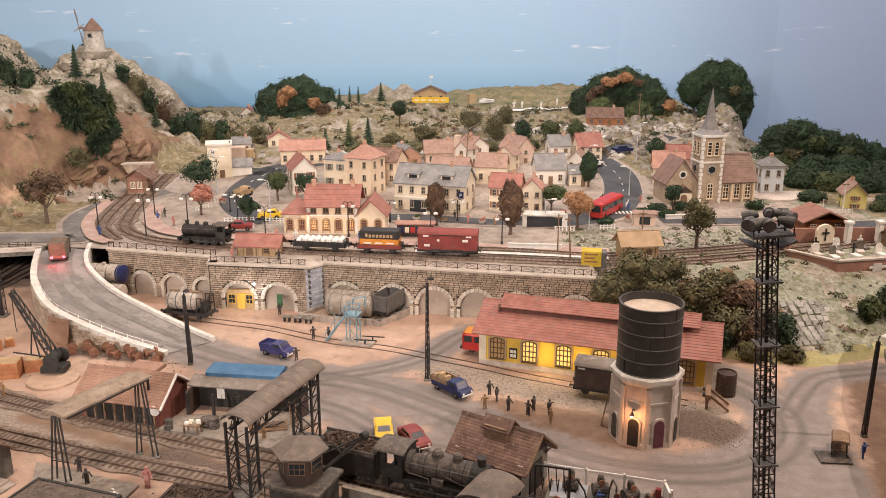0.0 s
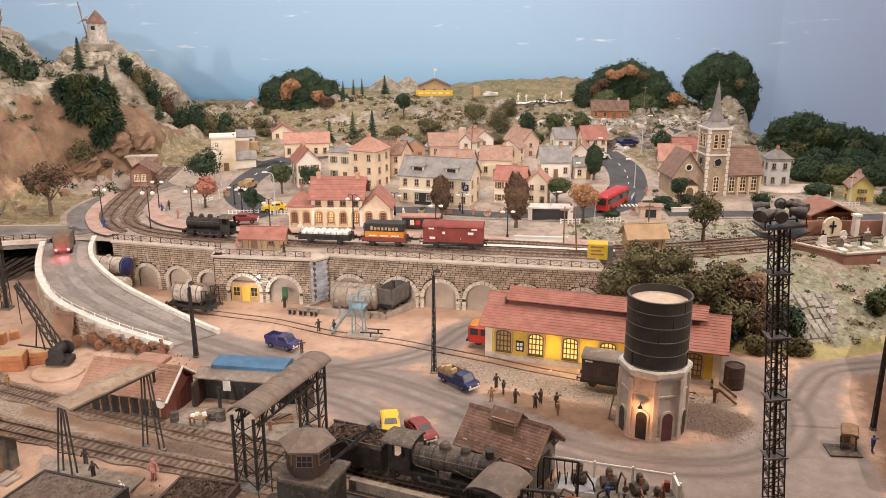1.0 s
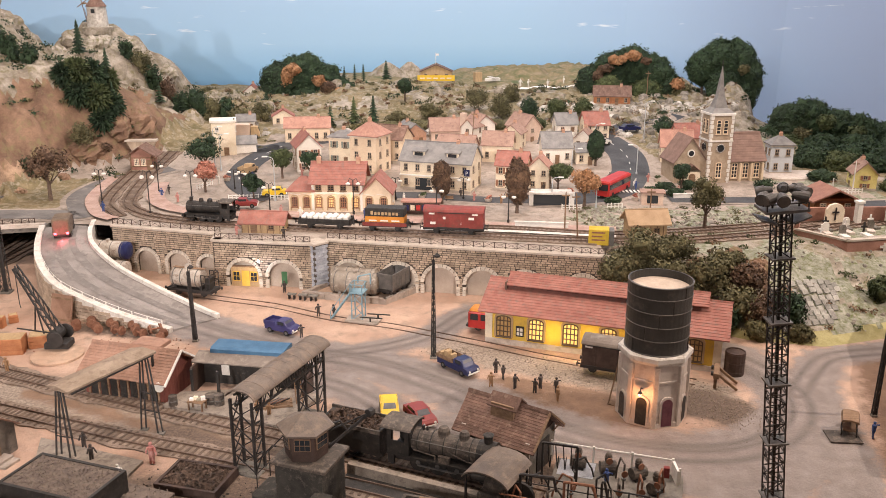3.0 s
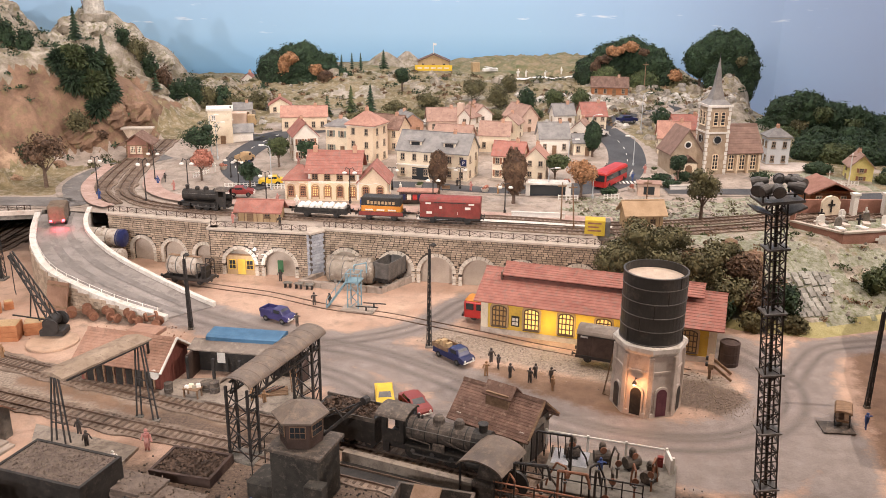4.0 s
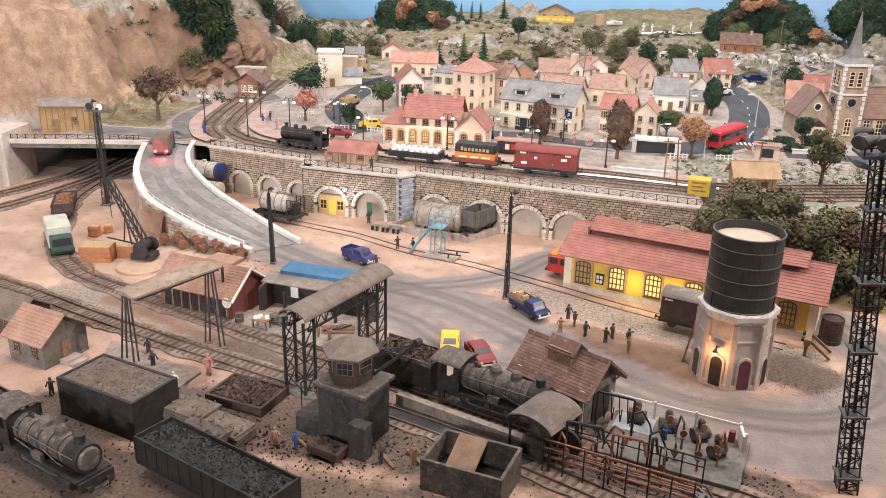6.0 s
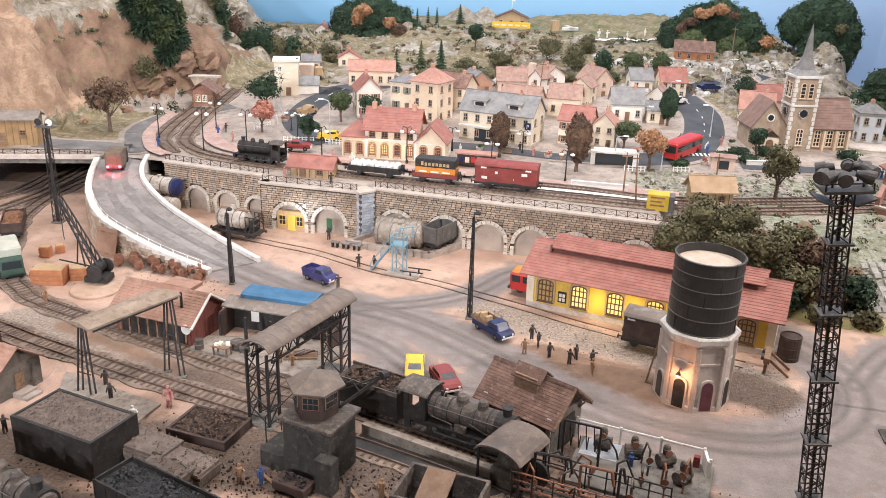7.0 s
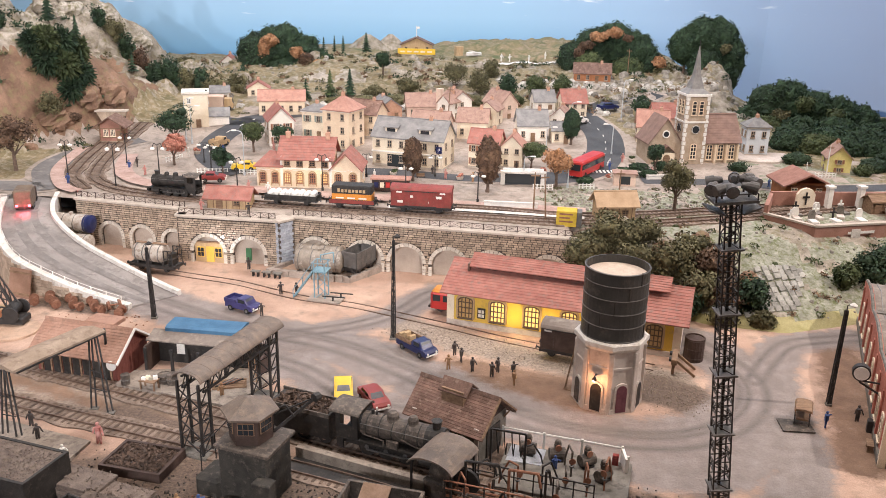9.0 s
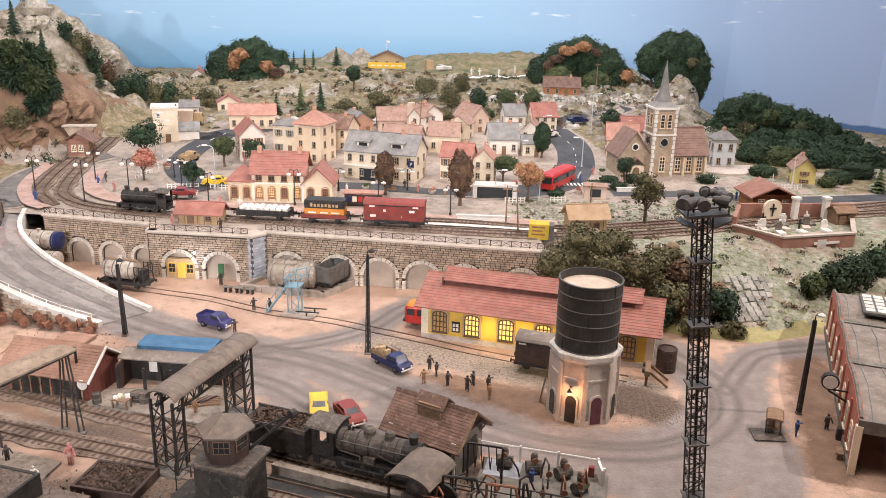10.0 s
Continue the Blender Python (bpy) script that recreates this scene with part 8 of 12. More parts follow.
for i, (x, y) in enumerate(((13.8, 80.2), (16.6, 79.2), (19.4, 78.2), (20.6, 75.8))):
    pm = thing("oil_pump", x, y, 0.6, -16 + 20 * i, "dark grey oil pump with round tank and valve head", "pump", "oil pumps")
    part("tank", Shape().tube((-0.8, 0, 0.75), (0.8, 0, 0.75), 0.6, n=14), DUSTY, pm)
    part("foot", Shape().box(-0.6, 0.6, -0.5, 0.5, 0, 0.25), IRON, pm)
    part("valve_head", Shape().tube((0, 0, 1.3), (0, 0, 1.9), 0.3, 0.4, n=10).ball((0, 0, 2.0), 0.35), DUSTY, pm)
    part("valve_wheel", Shape().tube((0, -0.4, 1.6), (0, -0.5, 1.6), 0.35, n=10), RUSTY, pm)
fr = thing("pipe_rack", 11.6, 77.4, 0.6, -16, "black pipe frame with hanging hoses", "pipe rack")
for x in (-1.8, 1.6):
    part("upright", Shape().beam((x, 0, 0), (x, 0, 4.2), 0.2), IRON, fr)
part("top_bar", Shape().beam((-1.8, 0, 4.2), (1.6, 0, 4.2), 0.18), IRON, fr)
for i in range(4):
    x = -1.3 + 0.75 * i
    part("hose", Shape().path([(x, 0, 4.1), (x + 0.1, 0.1, 2.6), (x + 0.25, 0, 1.6), (x + 0.35, -0.1, 3.0)], 0.06), BLACK, fr)
pp = thing("pipe_walkway", 12.0, 71.0, 0, -18, "rusty pipe walkway with thin iron railings", "walkway")
for i in range(4):
    part("pipe", Shape().path([(-6.5, -0.9 + 0.6 * i, 1.2 + 0.1 * i), (7.0, -0.9 + 0.6 * i, 1.2 + 0.1 * i), (8.0, -0.9 + 0.6 * i, 0.1)], 0.12), DUSTY if i % 2 else RUSTY, pp)
for k, y in enumerate((-1.8, 1.9)):
    part("rail", Shape().path([(-6.5, y, 3.4), (6.5, y, 3.4)], 0.08).path([(-6.5, y, 2.6), (6.5, y, 2.6)], 0.06), IRON if k else RUSTY, pp)
    for i in range(8):
        part("post", Shape().beam((-6.4 + 1.84 * i, y, 0), (-6.4 + 1.84 * i, y, 3.5), 0.12), IRON, pp)
part("stair", Shape().beam((6.5, -1.7, 2.2), (9.6, -1.7, 0), 0.24).beam((6.5, -0.6, 2.2), (9.6, -0.6, 0), 0.24), GREY_IRON, pp)
for i in range(6):
    part("tread", Shape().box(6.8 + 0.5 * i, 7.2 + 0.5 * i, -1.7, -0.6, 1.85 - 0.36 * i, 1.93 - 0.36 * i), GREY_IRON, pp)
for i, (a, b) in enumerate((((-5, 0, 1.4), (-2, 0.4, 4.6)), ((-1, 0.3, 1.4), (1.6, 0.5, 4.4)), ((2.4, 0, 1.4), (2.6, 0.2, 5.2)))):
    part("stand_pipe", Shape().path([a, (a[0], a[1], b[2]), b, (b[0] + 0.3, b[1], b[2] - 1.4)], 0.13), RUSTY if i == 1 else IRON, pp)
gn = thing("coal_bin_truck", -13.6, 70.0, 0, -20, "small rusty tub wagon with coal", "tub")
part("tub", Shape().box(-1.7, 1.7, -0.9, 0.9, 0.4, 1.2, 0.08), WAGON_BROWN, gn)
part("fill", lumps(Shape(), -1.5, 1.5, -0.7, 0.7, 1.15, 80, 0.2, 2, 0.3), COAL, gn)
wheelset(gn, -1.0, r=0.35, gauge=1.2, z=0.35)
wheelset(gn, 1.0, r=0.35, gauge=1.2, z=0.35)


# ---- small houses at the yard's near corner ----
def small_house(x, y, rz, w, d, e, r, wall_m, roof_m, label):
    root = thing("lineside_house", x, y, 0, rz, label, "house", "lineside houses")
    part("wall", Shape().box(-w / 2, w / 2, -d / 2, d / 2, -0.1, e), wall_m, root)
    part("gable", Shape().along([(-d / 2, e), (d / 2, e), (0, r)], -w / 2 + 0.02, w / 2 - 0.02), wall_m, root)
    tiled(root, -w / 2, w / 2, -d / 2, d / 2, e, r + 0.1, roof_m, 0.5, 10)
    for i in range(2):
        window(root, -w / 4 + w / 2 * i, -d / 2 - 0.02, e * 0.4, 0.9, 1.2, frame_mat=WOOD)
    doorway(root, 0, w / 2 + 0.02, 0, 1.1, 2.4, WOOD, "right")
    part("step", Shape().box(w / 2, w / 2 + 1.2, -1.0, 1.0, 0, 0.5).box(w / 2 + 1.2, w / 2 + 2.0, -1.0, 1.0, 0, 0.25), PAVING, root)


small_house(-48.6, 82.6, -18, 5.4, 5.6, 3.2, 5.2, mat("sooty_plaster", (0.105, 0.09, 0.075), (0.185, 0.16, 0.135), size=2, fine=0.07, wear=(0.08, 0.07, 0.06)), ROOF_ORANGE, "small sooty house with orange tiled roof by the track")
small_house(-56.0, 87.8, -18, 6.0, 4.6, 2.8, 4.2, WAGON_BROWN, SHEET, "low brown hut with dark sheet roof")
solo("track_platform", Shape().up([(-43.5, 86.2), (-41.5, 80.0), (-31.6, 78.0), (-30.8, 81.6)], 0.0, 0.35), SLAB_GREY, "pale low platform between the tracks", "platform")


# ---- red goods hall at the far corner of the yard ----
def goods_hall():
    rz = math.degrees(math.atan2(114.0 - 80.2, 63.0 - 49.4))
    root = thing("brick_goods_hall", 49.4, 80.2, 0, rz, "long red brick engine hall with grey felt roofs", "hall")
    L = 39.0
    part("wall", Shape().box(0, L, -0.4, 0, -0.1, 6.2).box(L - 0.4, L, -22, -0.4, -0.1, 5.8), BRICK, root)
    for k, (a, b, z) in enumerate(((0.0, 14.5, 6.3), (14.5, 27.5, 6.3), (27.5, L, 6.3))):
        prof = [(a, 5.6), (b, 5.6), (b, z)] + [(b + (a - b) * t, z + 0.7 * math.sin(math.pi * t)) for t in [i / 8 for i in range(1, 8)]] + [(a, z)]
        part("parapet", Shape().across(prof, -0.5, 0.06), BRICK, root)
        part("parapet_cap", Shape().path([(x, -0.2, zz + 0.05) for x, zz in prof[2:]], 0.22, 6), GREY_CONCRETE, root)
        roof = part("roof", Shape().add([(a + 0.2, -0.5, z - 0.2), (b - 0.2, -0.5, z - 0.2), (b - 0.2, -22, z - 0.4), (a + 0.2, -22, z - 0.4), ((a + b) / 2, -0.5, z + 0.7), ((a + b) / 2, -22, z + 0.6)], [(0, 4, 5, 3), (4, 1, 2, 5)]), ROOF_TAR, root)
        for i in range(9):
            y = -1.4 - 2.3 * i
            part("roof_batten", Shape().beam((a + 0.3, y, z - 0.17), ((a + b) / 2, y, z + 0.73), 0.1).beam(((a + b) / 2, y, z + 0.73), (b - 0.3, y, z - 0.17), 0.1), ROOF_SLATE, roof)
    part("valley", Shape().box(14.0, 15.0, -22, -0.4, 5.8, 6.3).box(27.0, 28.0, -22, -0.4, 5.8, 6.3), GREY_CONCRETE, root)
    sk = part("skylight", Shape().box(29, 36, -7.5, -3.0, 6.9, 7.35, 0.1), GREY_IRON, root)
    for i in range(5):
        for k in range(3):
            part("pane", Shape().box(29.3 + 1.35 * i, 30.4 + 1.35 * i, -7.2 + 1.4 * k, -6.1 + 1.4 * k, 7.35, 7.42), KERB, sk)
    part("roof_vent", Shape().round_up((8, -5), [(1.0, 6.6), (1.0, 7.1), (0.1, 7.2)], 14), ROOF_TAR, root)
    for i in range(8):
        x = 3.0 + 4.6 * i
        ob = part("pilaster", Shape().box(x + 2.0, x + 2.6, 0, 0.2, 0, 5.9), BRICK, root)
        window(root, x, 0.02, 1.4, 1.5, 3.0, side="back", arched=True, frame_mat=CREAM, bars=(1, 3))
    part("front_lintel", Shape().box(-0.4, 0, -22, 0, 4.9, 6.3), GREY_IRON, root)
    part("door_post", Shape().box(-0.5, 0.1, -0.5, 0.2, 0, 5.6).box(-0.4, 0, -8.3, -7.8, 0, 5.2), CREAM, root, "pale timber door post")
    # Black wall added to stand in for the dark inside the hall.
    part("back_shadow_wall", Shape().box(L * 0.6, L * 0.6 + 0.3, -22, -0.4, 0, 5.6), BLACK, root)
    part("plinth", Shape().box(0, L, 0, 0.25, -0.1, 0.8), GREY_CONCRETE, root)
    cl = part("clock_bracket", Shape().path([(9.5, 0, 3.4), (9.5, 2.0, 4.4), (9.5, 2.0, 4.9)], 0.12).path([(9.5, 0, 4.6), (9.5, 1.9, 4.6)], 0.1), IRON, root)
    part("clock_face", Shape().tube((9.1, 2.0, 5.6), (9.9, 2.0, 5.6), 0.95, n=20), IRON, cl)
    part("clock_dial", Shape().tube((9.02, 2.0, 5.6), (9.1, 2.0, 5.6), 0.78, n=20).box(8.99, 9.02, 1.96, 2.04, 5.6, 6.2), PAPER_WHITE, cl)
    part("bench", Shape().box(2.0, 3.6, 0.4, 1.1, 0.7, 0.85).box(2.1, 2.3, 0.5, 1.0, 0, 0.7).box(3.3, 3.5, 0.5, 1.0, 0, 0.7), WOOD, root)
    part("post_box", Shape().box(6.5, 7.3, 0.25, 0.8, 0, 1.4, 0.05), IRON, root)


goods_hall()


# ---- loose debris, ash and gravel ----
def scatter(name, spots, n, size, m, label, seed, z=0.06):
    """Small sharp lumps strewn along lines: (points, half width)."""
    rng = random.Random(seed)
    sh = Shape()
    lines = [(curve_points(p, 0.5), w) for p, w in spots]
    for _ in range(n):
        ln, w = rng.choice(lines)
        p = rng.choice(ln)
        x, y = p.x + rng.gauss(0, w * 0.6), p.y + rng.gauss(0, w * 0.6)
        s = size * rng.uniform(0.4, 1.4)
        t = rng.uniform(0, 6.28)
        q = [(x + s * k * math.cos(t + a), y + s * k * math.sin(t + a), z - 0.05) for a, k in ((0, 1.1), (1.7, 0.8), (3.2, 1.0), (4.6, 0.7))]
        a = [(x + (u - x) * 0.55, y + (v - y) * 0.55, z + s * rng.uniform(0.5, 0.9)) for u, v, _ in q]
        sh.add(q + a, [(4, 5, 6, 7), (0, 1, 5, 4), (1, 2, 6, 5), (2, 3, 7, 6), (3, 0, 4, 7)])
    return solo(name, sh, m, label, "debris", kind="stuff")


GRIT = mat("mixed_gravel", (0.27, 0.215, 0.17), (0.44, 0.36, 0.29), size=0.5, fine=0.1, bump=0.4, vary=0.22)
CINDER = mat("black_cinder", (0.025, 0.021, 0.019), (0.09, 0.07, 0.058), size=0.5, fine=0.1, bump=0.6, vary=0.4)
scatter("loose_gravel", STONY_SPOTS[:1] + [([(34, 92), (30, 96), (24, 100)], 3)], 1700, 0.075, GRIT, "loose grey-brown gravel strewn beside the tracks", 31)
scatter("loose_cinders", SOOTY_SPOTS[:2] + [([(-30, 72), (-14, 70), (0, 74)], 5), ([(8, 76), (16, 72), (24, 70)], 4)], 3400, 0.12, CINDER, "black cinders and ash strewn over the coaling yard", 32)
scatter("rusty_scrap", [([(-46, 112), (-40, 113.5), (-36, 112)], 2.2), ([(-62, 112), (-56, 113)], 3), ([(-24, 71), (-16, 71)], 2)], 220, 0.11, RUSTY, "small rusty scrap strewn on the ground", 33)
for i in range(16):
    rng = random.Random(100 + i)
    x, y = (-16 + 2.3 * (i % 8) + rng.uniform(-1, 1), 71.5 - 0.5 * (i % 8) + rng.uniform(-1.5, 2.0)) if i < 8 else (6 + 2.2 * (i % 8) + rng.uniform(-1, 1), 74.5 - 0.7 * (i % 8) + rng.uniform(-2, 2))
    sc = thing("scrap_plank", x, y, 0.12, rng.uniform(0, 180), "loose weathered plank lying on the sooty ground", "plank", "loose planks")
    part("board", Shape().box(-1.3, 1.3, -0.16, 0.16, 0, 0.14, 0.02), WOOD, sc)
    part("nail_strip", Shape().box(-1.1, -0.95, -0.17, 0.17, 0.14, 0.18), RUSTY, sc)
# risers, valves and hoses that crowd the pump yard
for i, (x, y) in enumerate(((8.6, 75.6), (9.8, 72.6), (12.2, 74.0), (14.4, 73.4), (16.8, 74.4), (18.6, 73.2), (13.2, 78.2), (17.6, 76.4), (20.4, 74.2), (11.0, 70.2), (15.4, 70.6), (7.2, 71.4))):
    rng = random.Random(200 + i)
    vp = thing("valve_standpipe", x, y, 0.3, rng.uniform(0, 180), "sooty standpipe with elbow and hand wheel", "pipe", "standpipes")
    h = rng.uniform(1.8, 3.6)
    part("riser", Shape().path([(0, 0, 0), (0, 0, h), (0.9, 0.2, h + 0.2), (1.7, 0.3, h * 0.5), (2.0, 0.3, 0)], 0.1), (IRON, DUSTY, RUSTY)[i % 3], vp)
    part("flange", Shape().tube((0, 0, h * 0.45), (0, 0, h * 0.45 + 0.16), 0.24, n=8), GREY_IRON, vp)
    part("hand_wheel", Shape().tube((-0.25, 0, h * 0.7), (-0.33, 0, h * 0.7), 0.34, n=10), RUSTY, vp)


# ---- foliage ----
def crown(sh, c, rx, ry, rz, leaves, size, rng, clumps=9):
    """Leaf clumps on an uneven crown round c."""
    cl = []
    for _ in range(clumps):
        d = Vector((rng.gauss(0, 1), rng.gauss(0, 1), rng.gauss(0, 1))).normalized() * rng.uniform(0.35, 0.72)
        cl.append((Vector((c[0] + d.x * rx, c[1] + d.y * ry, c[2] + d.z * rz)), rng.uniform(0.38, 0.62)))
    for _ in range(leaves):
        o, k = rng.choice(cl)
        d = Vector((rng.gauss(0, 1), rng.gauss(0, 1), rng.gauss(0, 1) + 0.25)).normalized()
        p = o + Vector((d.x * rx, d.y * ry, d.z * rz)) * k * rng.uniform(0.75, 1.08)
        a = (d.cross(Vector((rng.gauss(0, 1), rng.gauss(0, 1), rng.gauss(0, 1)))).normalized() + d * rng.uniform(-0.6, 0.6)) * size * rng.uniform(0.6, 1.3)
        b = (d.cross(a).normalized() + d * rng.uniform(-0.6, 0.6)) * size * rng.uniform(0.6, 1.2)
        sh.add([p - a * 0.5 - b * 0.4, p + a * 0.6 - b * 0.3, p + a * 0.3 + b * 0.6, p - a * 0.5 + b * 0.4], [(0, 1, 2, 3)])
    for o, k in cl:
        n, m = 7, 5
        rings = []
        for i in range(m + 1):
            t = math.pi * (0.06 + 0.88 * i / m)
            rings.append([(o.x + rx * k * 0.44 * math.sin(t) * math.cos(2 * math.pi * j / n) * rng.uniform(0.8, 1.15), o.y + ry * k * 0.44 * math.sin(t) * math.sin(2 * math.pi * j / n) * rng.uniform(0.8, 1.15), o.z - rz * k * 0.44 * math.cos(t)) for j in range(n)])
        sh.loft(rings)
    return sh


def dome(sh, c, rx, ry, rz, leaves, size, rng, rag=1.0):
    """A closed, bumpy crown covered with small leaves."""
    o = Vector((rng.uniform(0, 90), rng.uniform(0, 90), rng.uniform(0, 90)))

    def skin(d):
        q = d * 2.4 + o
        return 0.86 + rag * (0.20 * noise.noise(q) + 0.13 * noise.noise(q * 2.6) + 0.06 * noise.noise(q * 6))

    n, m = 26, 15
    rings = []
    for i in range(m + 1):
        t = math.pi * (0.03 + 0.94 * i / m)
        ring = []
        for j in range(n):
            d = Vector((math.sin(t) * math.cos(2 * math.pi * j / n), math.sin(t) * math.sin(2 * math.pi * j / n), -math.cos(t)))
            k = skin(d) * 0.95
            ring.append((c[0] + d.x * rx * k, c[1] + d.y * ry * k, c[2] + d.z * rz * k))
        rings.append(ring)
    sh.loft(rings)
    for _ in range(leaves):
        d = Vector((rng.gauss(0, 1), rng.gauss(0, 1) - 0.35, rng.gauss(0, 1) + 0.25)).normalized()
        k = skin(d) * rng.uniform(0.93, 1.03 + 0.1 * (rag - 0.8))
        p = Vector((c[0] + d.x * rx * k, c[1] + d.y * ry * k, c[2] + d.z * rz * k))
        a = (d.cross(Vector((rng.gauss(0, 1), rng.gauss(0, 1), rng.gauss(0, 1)))).normalized() + d * rng.uniform(-0.8, 0.8)) * size * rng.uniform(0.5, 1.2)
        b = (d.cross(a).normalized() + d * rng.uniform(-0.8, 0.8)) * size * rng.uniform(0.5, 1.1)
        sh.add([p - a * 0.5 - b * 0.4, p + a * 0.6 - b * 0.3, p + a * 0.3 + b * 0.6, p - a * 0.5 + b * 0.4], [(0, 1, 2, 3)])
    return sh


def tree(x, y, h, m, r=None, kind="round", label="", z=None, leaves=1500, size=0.30, seed=None, name="tree"):
    rng = random.Random(seed if seed is not None else int(x * 13 + y * 7))
    z = land(x, y) if z is None else z
    r = r or h * 0.3
    root = thing(name, x, y, z, rng.uniform(0, 360), label or "model tree with dense green foliage", "tree", "model trees")
    if kind == "conifer":
        part("trunk", Shape().tube((0, 0, -0.3), (0, 0, h * 0.9), h * 0.025, 0.03, 6), BARK, root)
        sh = Shape()
        n = max(7, int(h * 1.3))
        for k in range(n):
            t = k / n
            zz, rr = h * (0.1 + 0.86 * t), r * (1 - t) ** 0.9 + 0.06
            for i in range(9):
                a = 2 * math.pi * (i + rng.random()) / 9
                q = rr * rng.uniform(0.75, 1.15)
                d = Vector((math.cos(a), math.sin(a), 0))
                s = Vector((-d.y, d.x, 0)) * (q * 0.42 + 0.05)
                sh.add([(0, 0, zz + h * 0.09), d * q * 0.6 + s + Vector((0, 0, zz)), d * q + Vector((0, 0, zz - h * 0.035)), d * q * 0.6 - s + Vector((0, 0, zz))], [(0, 1, 2, 3)])
        part("crown", sh, m, root)
        return root
    tall = {"round": 0.34, "poplar": 0.14, "bush": 0.0}[kind]
    top = Vector((0, 0, h * (tall + 0.3)))
    tr = Shape().tube((0, 0, -0.3), (rng.uniform(-0.1, 0.1), 0, h * tall + 0.1), h * 0.035 + 0.05, h * 0.024 + 0.03, 7)
    part("trunk", tr, BARK, root)
    lm = Shape()
    for i in range(6):
        a = 2 * math.pi * i / 6 + rng.random()
        lm.tube((0, 0, h * tall * rng.uniform(0.7, 1.0)), (r * 0.6 * math.cos(a), r * 0.6 * math.sin(a), h * (tall + rng.uniform(0.15, 0.45))), h * 0.018 + 0.02, 0.02, 5)
    part("limb", lm, BARK, root)
    if kind == "poplar":
        part("crown", dome(Shape(), (0, 0, h * (1 + tall) / 2), r, r, h * (1 - tall) / 2, 2400, size * 1.15, rng, 1.0), m, root)
    else:
        part("crown", crown(Shape(), (0, 0, h * (1 + tall) / 2), r, r, h * (1 - tall) / 2, int(leaves * 1.5), size, rng, 14), m, root)
    return root


# ---- town houses ----
TRIM = mat("dull_window_trim", (0.30, 0.23, 0.17), (0.42, 0.34, 0.26), size=1, fine=0.05)


def house(x, y, rz, w, d, e, r, wall_m, roof_m, kind="gx", cols=2, storeys=2, label="", chimney=True, door=True, shutters=None, z=None, side_cols=2, group="town houses", name="town_house"):
    """Origin at the front left corner; kind: gx ridge along the front, gy gable to the front, hip."""
    z = (land(x, y) if z is None else z)
    root = thing(name, x, y, z, rz, label, "house", group)
    part("wall", Shape().box(0, w, 0, d, -2.0, e), wall_m, root)
    part("plinth", Shape().box(-0.06, w + 0.06, -0.06, d + 0.06, -2.0, 0.35), COPING, root)
    if kind == "gx":
        part("gable", Shape().along([(0, e), (d, e), (d / 2, r)], 0.02, w - 0.02), wall_m, root)
        part("roof", Shape().gable(0, w, 0, d, e, r, 0.35, 0.2), roof_m, root)
        part("ridge_cap", Shape().tube((-0.35, d / 2, r + 0.2), (w + 0.35, d / 2, r + 0.2), 0.12), roof_m, root)
        cx, cy = w * 0.75, d / 2
    elif kind == "gy":
        part("gable", Shape().across([(0, e), (w, e), (w / 2, r)], 0.02, d - 0.02), wall_m, root)
        s = (r - e) / (w / 2)
        pr = [(-0.35, e - s * 0.35), (w / 2, r), (w + 0.35, e - s * 0.35), (w + 0.35, e - s * 0.35 + 0.2), (w / 2, r + 0.24), (-0.35, e - s * 0.35 + 0.2)]
        part("roof", Shape().across(pr, -0.35, d + 0.35), roof_m, root)
        part("ridge_cap", Shape().tube((w / 2, -0.35, r + 0.2), (w / 2, d + 0.35, r + 0.2), 0.12), roof_m, root)
        cx, cy = w / 2, d * 0.7
    else:
        part("roof", Shape().hip(0, w, 0, d, e, r, 0.4, 0.2), roof_m, root)
        part("eave_board", Shape().box(-0.3, w + 0.3, -0.3, d + 0.3, e - 0.15, e + 0.02), WHITE, root)
        cx, cy = w / 2, d / 2
    if chimney:
        ch = part("chimney", Shape().box(cx - 0.35, cx + 0.35, cy - 0.3, cy + 0.3, r - 1.0, r + 0.75, 0.04), PINKWALL, root)
        part("chimney_pot", Shape().tube((cx - 0.15, cy, r + 0.75), (cx - 0.15, cy, r + 1.05), 0.1).tube((cx + 0.17, cy, r + 0.75), (cx + 0.17, cy, r + 1.0), 0.1), ROOF_ORANGE, ch)
    step = e / storeys
    wh = min(1.35, step * 0.5)
    ww = min(0.85, w / (cols * 2.0))
    for s in range(storeys):
        for c in range(cols):
            px = w * (c + 0.5) / cols
            if door and s == 0 and c == cols // 2:
                doorway(root, px, -0.01, 0, ww * 1.1, min(2.1, step * 0.75), WOOD)
                continue
            ob = window(root, px, -0.01, step * s + step * 0.3, ww, wh, frame_mat=TRIM, bars=(1, 1))
            if shutters:
                for q in (-1, 1):
                    part("shutter", Shape().box(q * ww * 0.82 - ww * 0.24, q * ww * 0.82 + ww * 0.24, -0.1, 0, 0, wh), shutters, ob)
        for c in range(side_cols):
            py = d * (c + 0.5) / side_cols
            window(root, py, w + 0.01, step * s + step * 0.3, min(ww, 0.8), wh, "right", frame_mat=TRIM, bars=(1, 1))
            window(root, py, -0.01, step * s + step * 0.3, min(ww, 0.8), wh, "left", frame_mat=TRIM, bars=(1, 1))
    return root


